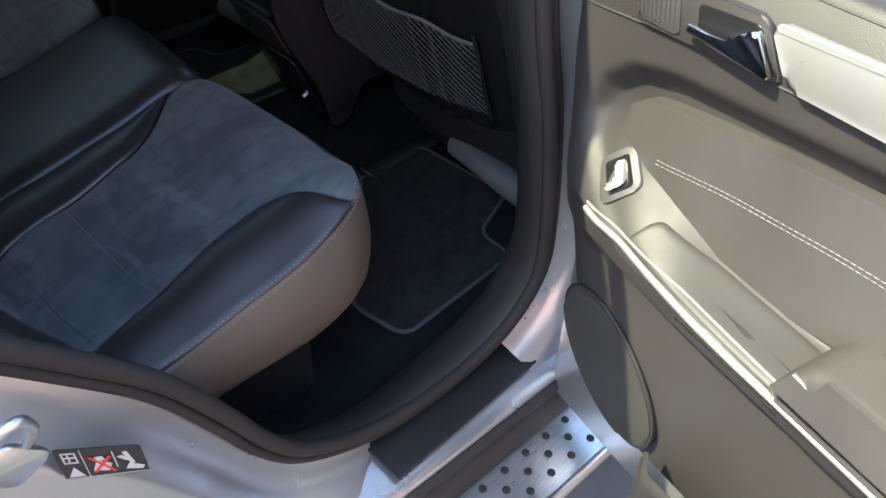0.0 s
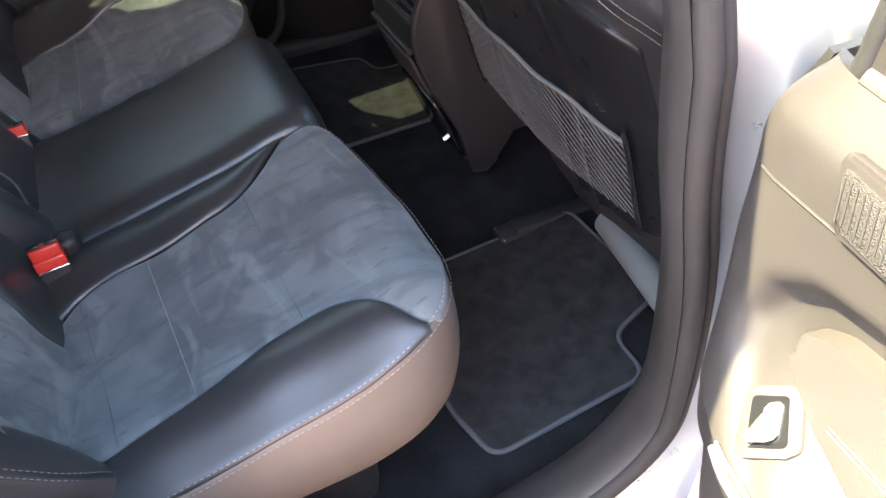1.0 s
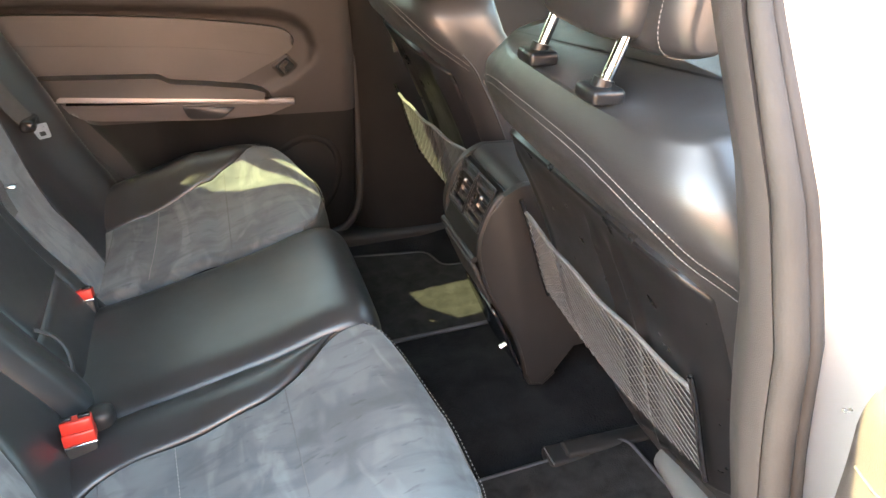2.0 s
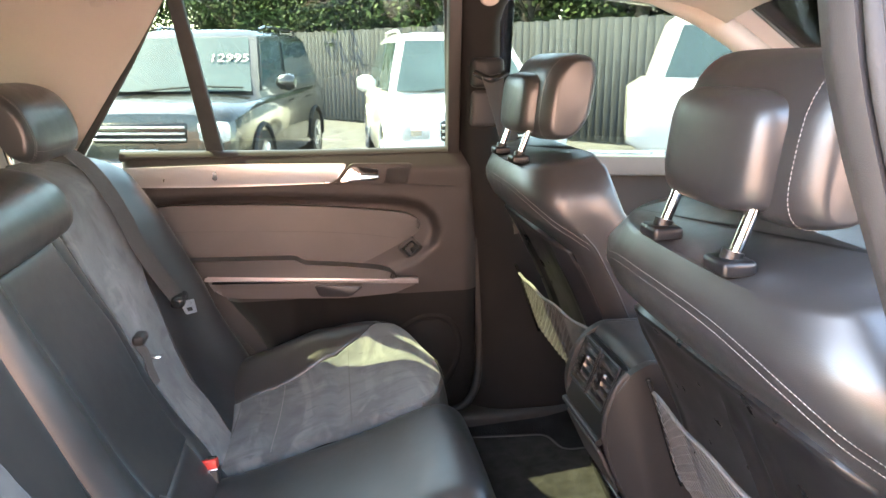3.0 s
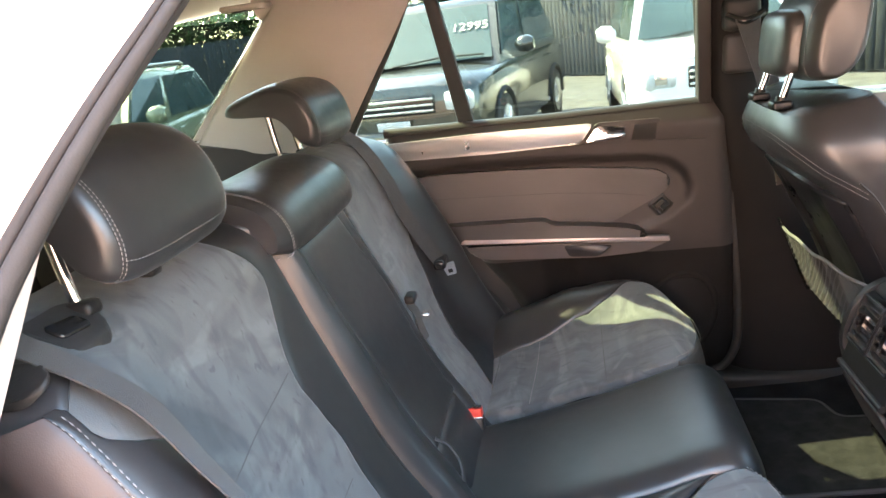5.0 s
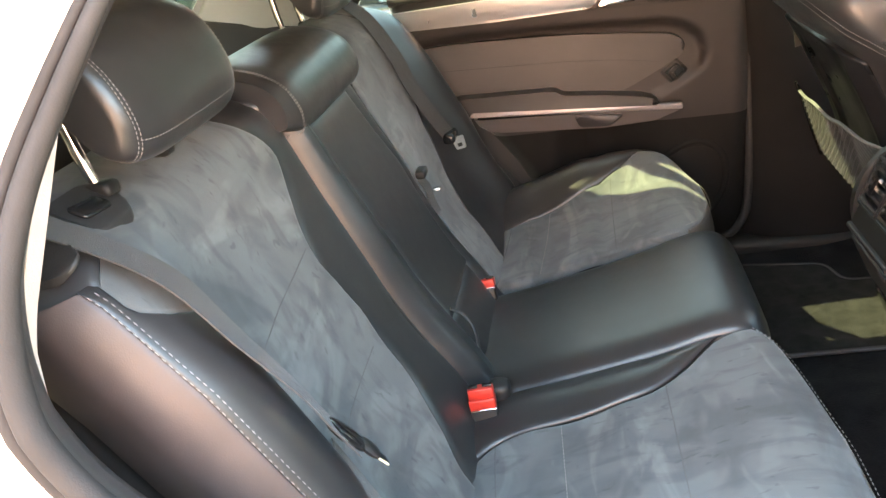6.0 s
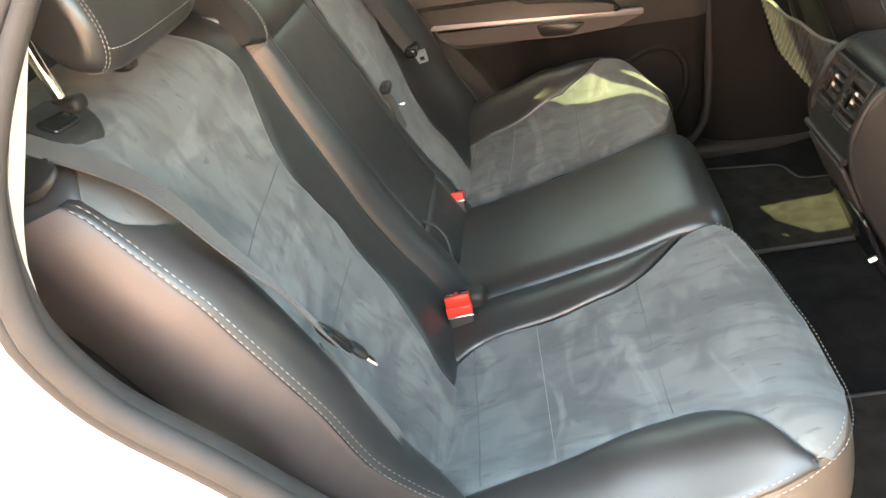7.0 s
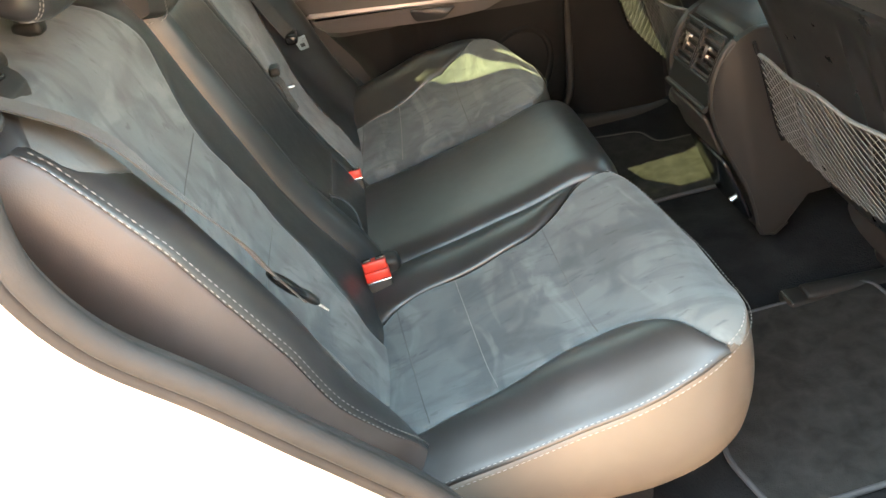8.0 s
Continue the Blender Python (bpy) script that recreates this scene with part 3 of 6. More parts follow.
def band(profile, lo=0, hi=M, depth=None):
    """A band swept round the aperture: profile rows are (outward, sideways)."""
    rings = []
    for off, side in profile:
        row = []
        for i in range(lo, hi):
            p = APERTURE[i % M]
            k = lut([(1.25, 1.0), (1.58, 0.28)], p.z)
            if depth:
                k = lut(depth, p.x)
            row.append(p + OUTWARD[i % M] * off * k + Vector((0, near_y(p.z) - side * k, 0)))
        rings.append(row)
    return loft(rings, cap=False, closed=(hi - lo == M))


def circle(o, s, r, n=10, flat=1.0):
    return [(o + r * math.cos(2 * math.pi * k / n), s + r * flat * math.sin(2 * math.pi * k / n)) for k in range(n + 1)]


seal = tagged(part("door_seal", band(circle(0.0015, 0.004, 0.0112)), SEAL), "black rubber seal round the open door aperture", "door seal", kind="structure")
tagged(part("aperture_trim", band([(-0.010, 0.0), (-0.013, -0.015), (-0.003, -0.035), (0.010, -0.06), (0.030, -0.085), (0.07, -0.095), (0.07, -0.085), (0.020, -0.03), (0.004, -0.008), (-0.010, 0.0)], depth=[(-0.1, 0.35), (0.2, 0.45), (0.5, 1.0)]), PLASTIC_SOFT),
       "dark inner trim round the door aperture", "trim", kind="structure")
tagged(part("seal_lip", band(circle(0.0195, 0.003, 0.0070)), SEAL), "second black rubber lip outside the seal", "door seal", kind="structure")
LOW = [i for i in range(M) if APERTURE[i].z < 0.575 and APERTURE[i].x > 0.335]
tagged(part("aperture_flange", band([(0.004, -0.012), (0.028, -0.002), (0.045, 0.006), (0.060, 0.022), (0.075, 0.050), (0.085, 0.055), (0.16, 0.060), (0.17, 0.066), (0.175, 0.085),
                                    (0.20, 0.085), (0.20, 0.04), (0.06, -0.02), (0.010, -0.014), (0.004, -0.012)], max(LOW), min(LOW) + M + 1), PAINT),
       "silver painted door shut around the opening", "body panel", kind="structure")
# plain closing panels of the near side
def near_slab(name, outline, material, label, category, y0, depth):
    return tagged(part(name, prism(rounded(outline, 0.03, 3), lambda a, b, c: (a, y0 + c, b), depth, 0.008), material), label, category, kind="structure")


near_slab("near_quarter_panel", [(-1.45, 0.50), (-0.02, 0.50), (-0.22, 0.95), (-0.36, 1.20), (-1.45, 1.27)], PAINT, "silver quarter panel beside the rear wheel", "body panel", -0.885, 0.03)
near_slab("near_front_door_skin", [(0.86, 0.42), (1.60, 0.42), (1.60, 1.10), (1.45, 1.21), (0.75, 1.22), (0.84, 0.7)], PAINT, "silver front door skin", "body panel", -0.885, 0.03)
tagged(part("near_roof_rail", tube(curve([(-1.3, -0.64, 1.63), (-0.5, -0.630, 1.675), (0.2, -0.626, 1.685), (0.9, -0.640, 1.685), (1.25, -0.675, 1.55), (1.6, -0.685, 1.32), (1.95, -0.69, 1.12)], 40), 0.028, 10),
            PAINT), "silver roof rail of the body", "trim", kind="structure")
tagged(part("near_rear_pillar", prism(rounded([(-1.42, 1.24), (-1.30, 1.62), (-0.40, 1.70), (-0.05, 1.70), (-0.18, 1.50), (-0.36, 1.22)], 0.02), lambda a, b, c: (a, -0.815 + 0.28 * (b - 1.24) + c, b), 0.03, 0.005), PAINT),
       "silver rear pillar of the near side", "pillar", kind="structure")
tagged(part("near_inner_quarter", prism(rounded([(-1.38, 0.74), (-0.30, 0.74), (-0.20, 1.25), (-0.05, 1.66), (-1.25, 1.62)], 0.02), lambda a, b, c: (a, near_y(b) + 0.02 + c, b), 0.02, 0.005), PILLAR_TRIM),
       "pale inner quarter trim of the near side", "wall", kind="structure")

# sill: tread plate, painted sill, rubber gap and the step board with studs
tagged(part("tread_plate", prism(rounded([(0.318, -0.757), (0.665, -0.752), (0.652, -0.832), (0.322, -0.852)], 0.006, 2), lambda a, b, c: (a, b, 0.500 + c), 0.007, 0.002), PLASTIC),
       "black plastic tread plate on the door sill", "sill", kind="structure")
tagged(part("sill_step", loft([[(x, -0.735, 0.520), (x, -0.752, 0.497), (x, -0.850, 0.489), (x, -0.862, 0.482), (x, -0.866, 0.470), (x, -0.862, 0.40), (x, -0.80, 0.38), (x, -0.735, 0.42)]
                               for x in (-0.05, 0.2, 0.5, 0.8, 1.2, 1.5)]), PAINT), "silver painted body sill", "sill", kind="structure")
tagged(part("sill_gasket", loft([[(x, -0.858, 0.470), (x, -0.869, 0.473), (x, -0.876, 0.464), (x, -0.874, 0.444), (x, -0.870, 0.436), (x, -0.880, 0.428), (x, -0.886, 0.412), (x, -0.884, 0.384), (x, -0.858, 0.380)]
                                 for x in (-0.05, 0.2, 0.5, 0.8, 1.2, 1.5)]), RUBBER), "black double-lipped rubber strip below the sill", "door seal", kind="structure")
step_board = thing("step_board", (0.6, -0.93, 0.36), "brushed alloy side step with round rubber studs", "side step")
part("tread", loft([[(x, -0.862, 0.374), (x, -0.868, 0.381), (x, -0.972, 0.381), (x, -0.985, 0.374), (x, -0.99, 0.355), (x, -0.862, 0.345)] for x in (-0.1, 0.3, 0.7, 1.1, 1.5)]), STEEL, step_board)
part("edge_strip", tube([(x, -0.984, 0.378) for x in (-0.1, 0.7, 1.5)], 0.005), STEEL, step_board, "bright rounded edge")
stud = mesh_of(prism([(0.0072 * math.cos(k * math.pi / 6), 0.0072 * math.sin(k * math.pi / 6)) for k in range(12)], lambda a, b, c: (a, b, c), 0.004, 0.0012, 1), TYRE)
for i in range(30):
    for j in range(3):
        piece("stud", stud, step_board, pose(-0.06 + 0.0525 * i + 0.0285 * j, -0.898 - 0.0275 * j, 0.3805))
for k in range(3):
    part("bracket", rbox((0.0 + 0.55 * k, -0.97, 0.325), (0.06 + 0.55 * k, -0.80, 0.352)), PLASTIC, step_board)

# a plain unseen wall, added behind the camera to bounce warm sunlight in
tagged(part("bounce_wall", rbox((-9.0, -3.8, 0), (16, -3.5, 2.6), 0.02), BOUNCE_WALL), "unseen warm wall added behind the camera to bounce light", "wall", kind="structure")

# inner wheel-arch walls behind the rear doors
tagged(part("far_arch_wall", prism([(-0.50, 0.44), (0.30, 0.44), (0.16, 0.80), (-0.10, 1.05), (-0.30, 1.225), (-0.50, 1.225)], lambda a, b, c: (a, 0.752 + c, b), 0.02), PLASTIC_SOFT),
       "dark inner wheel arch trim", "wall", kind="structure")
tagged(part("far_arch_skin", prism([(-0.50, 0.50), (0.12, 0.50), (0.0, 0.95), (-0.20, 1.2), (-0.50, 1.2)], lambda a, b, c: (a, 0.83 + c, b), 0.02), PAINT), "silver body side behind the far door", "body panel", kind="structure")
tagged(part("near_arch_wall", prism([(-0.50, 0.44), (0.10, 0.44), (0.02, 0.75), (-0.12, 0.95), (-0.24, 1.12), (-0.26, 1.25), (-0.50, 1.25)], lambda a, b, c: (a, -0.735 + c, b), 0.015), PLASTIC_SOFT),
       "dark inner wheel arch trim of the near side", "wall", kind="structure")


# ---- rear seats ----
CUSHION_Z = [(-0.06, 0.685), (0.03, 0.702), (0.145, 0.732), (0.289, 0.770), (0.39, 0.808), (0.44, 0.822), (0.475, 0.815), (0.505, 0.79)]
BACK = [(0.03, 0.66), (0.0, 0.70), (-0.03, 0.76), (-0.075, 0.83), (-0.113, 0.904), (-0.15, 1.0), (-0.19, 1.1), (-0.225, 1.2), (-0.245, 1.242), (-0.275, 1.268), (-0.34, 1.282)]
BACK_Z = sorted((z, x) for x, z in BACK)


def bump(x, at, w):
    return math.exp(-((x - at) / w) ** 2)


def wrinkle(p, amount):
    """Soft creases of worn upholstery."""
    q = Vector(p)
    return amount * (noise.noise(q * 9.0) + 0.6 * noise.noise(Vector((q.x * 22, q.y * 14, q.z * 22))))


FAR_CREST = [(-0.06, 0.055), (0.075, 0.066), (0.229, 0.080), (0.31, 0.070), (0.371, 0.050), (0.448, 0.003), (0.49, -0.020), (0.506, -0.022)]


def cushion_surface(x, y, crest):
    """Top of an outer rear cushion; y counted outwards from the car's middle."""
    z = smooth_lut(CUSHION_Z, x)
    if crest:
        z += crest * bump(y, 0.555, 0.06) * min(1, max(0, 1.25 - 0.25 * x / 0.4))
    else:
        z += smooth_lut(FAR_CREST, x) * bump(y, 0.600, 0.075) - 0.010 * bump(x, 0.275, 0.012) * bump(y, 0.42, 0.16) - 0.006 * bump(x, 0.130, 0.010) * bump(y, 0.38, 0.16)
    z -= 0.012 * bump(y, 0.37, 0.12) * max(0.0, 1 - x / 0.5)
    z += 0.012 * bump(x, 0.245, 0.05) * bump(y, 0.38, 0.2) + 0.006 * bump(x, 0.09, 0.035) * bump(y, 0.38, 0.2)
    return z


IN_STRIP = [(-0.06, 0.335), (-0.017, 0.302), (0.025, 0.252), (0.06, 0.242), (0.187, 0.233), (0.277, 0.220), (0.334, 0.185), (0.387, 0.130), (0.45, 0.130), (0.468, 0.18), (0.488, 0.26), (0.50, 0.34), (0.506, 0.41)]
IN_PLAIN = [(-0.06, 0.235), (0.44, 0.225), (0.468, 0.25), (0.488, 0.30), (0.50, 0.36), (0.506, 0.42)]
OUT_SUEDE = [(-0.06, 0.566), (0.04, 0.557), (0.09, 0.551), (0.152, 0.538), (0.221, 0.523), (0.29, 0.505), (0.329, 0.502), (0.362, 0.518), (0.388, 0.546), (0.41, 0.580), (0.423, 0.606), (0.43, 0.620), (0.45, 0.612), (0.468, 0.592), (0.49, 0.54), (0.50, 0.50), (0.506, 0.46)]
FAR_SUEDE = [(-0.06, 0.496), (0.07, 0.498), (0.125, 0.503), (0.18, 0.509), (0.262, 0.528), (0.30, 0.542), (0.34, 0.560), (0.36, 0.580), (0.38, 0.612), (0.40, 0.622), (0.43, 0.620)] + OUT_SUEDE[-6:]
OUT_EDGE = [(-0.06, 0.640), (0.34, 0.640), (0.40, 0.632), (0.43, 0.620)]


WING = [(0.20, 0.0), (0.49, 0.0), (0.515, 0.06), (0.535, 0.42), (0.555, 0.95), (0.575, 1.20), (0.595, 1.33), (0.615, 1.36), (0.632, 1.31), (0.645, 1.20), (0.652, 1.08), (0.66, 0.95)]


def even_line(pts, n):
    """The same line with evenly spaced points."""
    run = [0.0]
    for a, b in zip(pts, pts[1:]):
        run.append(run[-1] + math.hypot(b[0] - a[0], b[1] - a[1]))
    return [tuple(float(np.interp(run[-1] * k / (n - 1), run, [p[q] for p in pts])) for q in (0, 1)) for k in range(n)]


def rear_seat(side, crest, strip, label):
    """An outer rear seat: side -1 is the near one, +1 the far one."""
    seat = thing("car_seat", (0.2, side * 0.40, 0.46), label, "car seat", "rear seats")
    inner = IN_STRIP if strip else IN_PLAIN
    gap = 0.130 if strip else 0.222
    OUTER = OUT_SUEDE if strip else FAR_SUEDE

    shift = 0.0 if strip else -0.045

    def top(x, y):
        return (x + shift, side * y, cushion_surface(x, y, crest))

    def suede(u, v):
        x = -0.06 + 0.566 * u
        a, b = smooth_lut(inner, x), smooth_lut(OUTER, x)
        y = a + (b - a) * v
        p = top(x, y)
        return (p[0], p[1], p[2] + wrinkle(p, 0.0028))
    cushion = part("cushion", sheet(suede, spaced(44), spaced(34), 0.02, 0.0045, 0.014, (0, 0, 1)), SUEDE, seat, "dark grey suede cushion centre")

    def side_pad(u, v):
        x = -0.06 + 0.49 * u
        a, b = smooth_lut(OUTER, x), smooth_lut(OUT_EDGE, x)
        p = top(x, a + (b - a) * v)
        return (p[0], p[1], p[2] + (0.006 if strip else 0.0) * math.sin(math.pi * v) * min(1, (b - a) / 0.06))
    part("side_bolster", sheet(side_pad, spaced(40), spaced(18), 0.02, 0.004 if strip else 0.009, 0.012 if strip else 0.03, (0, 0, 1)), LEATHER, cushion, "smooth black leather side bolster")
    if strip:
        def inner_pad(u, v):
            x = -0.06 + 0.455 * u
            b = max(gap + 0.002, smooth_lut(IN_STRIP, x))
            p = top(x, gap + (b - gap) * v)
            return (p[0], p[1], p[2] + 0.011 * math.sin(math.pi * v) * min(1, (b - gap) / 0.06))
        part("inner_bolster", sheet(inner_pad, spaced(26), spaced(16), 0.02, 0.006, 0.014, (0, 0, 1)), LEATHER, cushion, "black leather inner strip")
    # edge line round the front and the outer side, and the skirt hanging from it
    front = [(x, smooth_lut(inner, x)) for x in spaced(12, 0.44, 0.506)] + [(x, smooth_lut(OUTER, x)) for x in spaced(14, 0.506, 0.432)]
    edge = front + [(x, smooth_lut(OUT_EDGE, x)) for x in spaced(20, 0.425, -0.06)]
    edge = even_line(edge, 90)
    for _ in range(6):
        edge = [edge[0]] + [tuple((edge[i - 1][q] + 2 * edge[i][q] + edge[i + 1][q]) / 4 for q in (0, 1)) for i in range(1, len(edge) - 1)] + [edge[-1]]

    def skirt(u, v):
        k = u * (len(edge) - 1)
        i = min(int(k), len(edge) - 2)
        f = k - i
        x, y = (edge[i][q] * (1 - f) + edge[i + 1][q] * f for q in (0, 1))
        z = cushion_surface(x, y, crest) - 0.0035
        low = lut([(0, 0.575), (0.45, 0.60), (0.62, 0.585), (1, 0.60)], u)
        out = 0.016 * math.sin(math.pi * min(1, v * 1.1)) - 0.06 * max(0, v - 0.75) / 0.25
        j = min(max(int(round(k)), 3), len(edge) - 4)
        tx, ty = edge[j + 3][0] - edge[j - 3][0], edge[j + 3][1] - edge[j - 3][1]
        tl = math.hypot(tx, ty) or 1.0
        dx, dy = ty / tl, -tx / tl
        return (x + shift + dx * out, side * (y + dy * out), z + (low - z) * v)
    part("skirt", sheet(skirt, [i / 89 for i in range(90)], spaced(20), 0.012, 0.0022, 0.006, (0.3, side, 0), "l"), LEATHER_BOUNCE_LIT, seat, "leather side skirt of the cushion, lightened for bounced light")
    def beside(d, dz):
        """The cushion edge moved outwards by d and up by dz."""
        out = []
        for k in range(len(edge)):
            a, b = edge[max(k - 2, 0)], edge[min(k + 2, len(edge) - 1)]
            tx, ty = b[0] - a[0], b[1] - a[1]
            tl = math.hypot(tx, ty) or 1.0
            x, y = edge[k][0] + ty / tl * d, edge[k][1] - tx / tl * d
            out.append(Vector((x + shift, side * y, cushion_surface(*edge[k], crest) + dz)))
        return out
    part("stitching", merge(stitches(beside(-0.0042, 0.0012), 0.005, 0.003, 0.0006), stitches(beside(0.0046, -0.0060), 0.005, 0.003, 0.0006)), THREAD, cushion, "pale double stitching")
    seams = []
    for x0, x1 in ((0.035, 0.06), (0.140, 0.158), (0.30, 0.305)):
        row = []
        for k in range(25):
            f = k / 24
            x = x0 + (x1 - x0) * f
            a, b = smooth_lut(inner, x) + 0.006, smooth_lut(OUTER, x) - 0.004
            y = a + (b - a) * f
            p = top(x, y)
            row.append(Vector((p[0], p[1], p[2] + wrinkle(p, 0.0028) + 0.0006)))
        seams.append(row)
    for row in (seams[0], seams[2]):
        part("seam", tube([p - Vector((0, 0, 0.0007)) for p in row], 0.0009, 5), SEAM, cushion)
    part("cross_stitching", stitches(seams[1], 0.006, 0.001, 0.0006), THREAD, cushion, "pale cross stitching")

    # backrest
    def lean(z):
        return smooth_lut(BACK_Z, z)
    ys = [(0.66, 0.335), (0.733, 0.312), (0.772, 0.284), (0.836, 0.243), (0.953, 0.238), (1.065, 0.264), (1.135, 0.228), (1.175, 0.197), (1.21, 0.193), (1.262, 0.235), (1.283, 0.25)] if strip else [(0.66, 0.245), (1.0, 0.245), (1.283, 0.20)]
    yo = ([(0.66, 0.545), (0.9, 0.530), (1.05, 0.530), (1.12, 0.536), (1.160, 0.550), (1.174, 0.566), (1.183, 0.600), (1.189, 0.634), (1.235, 0.636), (1.25, 0.625), (1.283, 0.60)] if strip else
          [(0.66, 0.38), (0.80, 0.405), (0.864, 0.44), (0.96, 0.48), (1.06, 0.50), (1.16, 0.505), (1.25, 0.51), (1.283, 0.52)])
    ye = [(0.66, 0.560), (0.72, 0.585), (0.80, 0.625), (0.88, 0.645), (1.15, 0.650), (1.20, 0.650), (1.240, 0.648)] if strip else [(0.66, 0.645), (1.15, 0.650), (1.25, 0.645), (1.283, 0.60)]
    zb = 1.238 if strip else 1.283

    def wing(z, y):
        return lut([(0.66, 0.045), (0.8, 0.062), (0.97, 0.068), (1.12, 0.056), (1.22, 0.031), (1.29, 0.0)], z) * (smooth_lut(WING, y) if strip else bump(y, 0.625, 0.075))

    def face(z, y, crease=0.0):
        zz = min(z, 1.268)
        x = lean(zz) - (z - zz) * 4.5
        p = (x + wing(zz, y) - 0.014 * bump(y, 0.40, 0.1) * bump(zz, 1.0, 0.2) + 0.01 * bump(y, 0.40, 0.13) * bump(zz, 1.06, 0.05), side * y, z)
        if crease:
            w = wrinkle(p, crease)
            p = (p[0] + w, p[1], p[2] + 0.4 * w)
        return p

    def between(a, b, lo, hi, crease=0.0):
        def fn(u, v):
            z = lo + (hi - lo) * u
            p, q = smooth_lut(a, z) if len(a) > 1 else a[0], smooth_lut(b, z) if len(b) > 1 else b[0]
            return face(z, p + (q - p) * v, crease)
        return fn
    gb = [gap - 0.003] if strip else [0.238]
    step_z = [1.155 + 0.0022 * k for k in range(18)] if strip else []
    fine = sorted(spaced(48) + [(z - 0.67) / 0.613 for z in step_z])
    fine_edge = sorted(spaced(40) + [(z - 0.67) / (zb - 0.67) for z in step_z])
    back = part("backrest", sheet(between(ys, yo, 0.67, 1.283, 0.0032), fine, spaced(34), 0.02, 0.002, 0.006, (1, 0, 0.3)), SUEDE, seat, "dark grey suede backrest centre")
    part("back_bolster", sheet(between(yo, ye, 0.67, zb), fine_edge, spaced(24), 0.012, 0.0015, 0.0045, (1, 0, 0.3)), LEATHER, back, "smooth black leather back bolster")
    if strip:
        part("inner_back_strip", sheet(between(gb, ys, 0.67, 1.283), spaced(36), spaced(16), 0.02, 0.008, 0.035, (1, 0, 0.3)), LEATHER, back, "black leather inner back strip")
    core = [[(lean(min(z, 1.26)) - d + (0.03 if d < 0.05 else 0), side * y, z) for y, d in
             ((gap + 0.01, 0.035), (0.40, 0.05), (0.62, 0.02), (0.655, 0.05), (0.66, 0.10), (0.64, 0.15), (0.40, 0.16), (gap + 0.01, 0.15))] for z in (0.66, 0.8, 0.95, 1.1, 1.2, 1.25)]
    part("back_shell", loft(core), PLASTIC_SOFT, seat, "dark backrest shell")

    def side_fn(u, v):
        z = 0.70 + (0.536 if strip else 0.535) * u
        yy = smooth_lut(ye, z) if strip else 0.647
        x = lean(z) + wing(z, yy) - 0.001
        rear = lut([(0, -0.02), (0.2, -0.10), (1, -0.12)], u)
        return (x + rear * v, side * (yy + 0.0005 + 0.024 * math.sin(math.pi * min(1, v / 0.45) / 2) - 0.030 * max(0, v - 0.45) ** 1.5 + 0.006 * math.sin(math.pi * u) * v), z - 0.02 * v)
    part("back_skirt", sheet(side_fn, spaced(36), spaced(20), 0.012, 0.0015, 0.0045, (0, side, 0), "l"), LEATHER_PINK_SHEEN, seat, "leather side of the backrest, tinted with reflected pink light")
    rim = [Vector(face(z, smooth_lut(ye, z) - 0.004 if strip else 0.645)) for z in spaced(50, 0.70, 1.234 if strip else 1.192)]
    part("back_stitching", merge(stitches([p + Vector((0.0016, -side * 0.0028, 0.001)) for p in rim], 0.005, 0.003, 0.0006), stitches([p + Vector((-0.0022, side * 0.0036, 0.000)) for p in rim], 0.005, 0.003, 0.0006)), THREAD, back, "pale double stitching")
    if strip:
        for z0, y0, z1, y1 in ((1.043, 0.545, 1.078, 0.27), (0.885, 0.54, 0.91, 0.27)):
            row = [Vector(face(z0 + (z1 - z0) * k / 20, y0 + (y1 - y0) * k / 20, 0.0032)) + Vector((-0.0004, 0, 0)) for k in range(21)]
            part("back_seam", tube(row, 0.0010, 5), SEAM, back)
        # outer shoulder corner: leather rolling over from the top to the side, with an oval cover
        def cap_fn(u, v):
            a = v * math.pi / 2
            x = -0.202 - 0.16 * u - 0.026 * (1 - v) + 0.006 * math.sin(math.pi * v)
            y = 0.588 + (0.064 + 0.024 * min(1, u * 2)) * math.sin(a)
            z = 1.256 + 0.016 * math.sin(min(1, u * 2) * math.pi / 2) - 0.070 * (1 - math.cos(a))
            return (x, side * y, z)
        shoulder = part("shoulder_cap", sheet(cap_fn, spaced(16), spaced(18), 0.012, 0.004, 0.015, (0, side, 1)), LEATHER, seat, "dark leather shoulder corner")
        part("release_cover", prism([(-0.248 + 0.030 * math.cos(k * math.pi / 14), 0.634 + 0.016 * math.sin(k * math.pi / 14)) for k in range(28)],
                                    lambda a, b, c: (a, side * b, 1.268 - 0.07 * (1 - math.sqrt(max(0.0, 1 - ((b - 0.588) / 0.081) ** 2))) + c), 0.008, 0.003), PLASTIC, shoulder, "dark oval release cover")

    # head restraint: a padded comma in section, on two chrome posts
    hx, hy = (-0.184, 0.428) if strip else (-0.257, 0.385)
    up = 0.006 if strip else 0.0
    prof = [(-0.20, 1.380), (-0.204, 1.393), (-0.19, 1.406), (-0.14, 1.424), (-0.09, 1.434), (-0.045, 1.422), (-0.014, 1.390), (0.002, 1.345), (0.0, 1.312), (-0.014, 1.297), (-0.036, 1.303), (-0.056, 1.334), (-0.078, 1.360), (-0.105, 1.372), (-0.14, 1.376)]
    prof = [(p.x, p.y + up) for p in curve([(a, b, 0) for a, b in prof], 60, True)]
    cx, cz = -0.075, 1.372 + up

    def bulge(w):
        return 0.70 + 0.30 * math.sqrt(max(0.0, 1 - abs(w) ** 5))

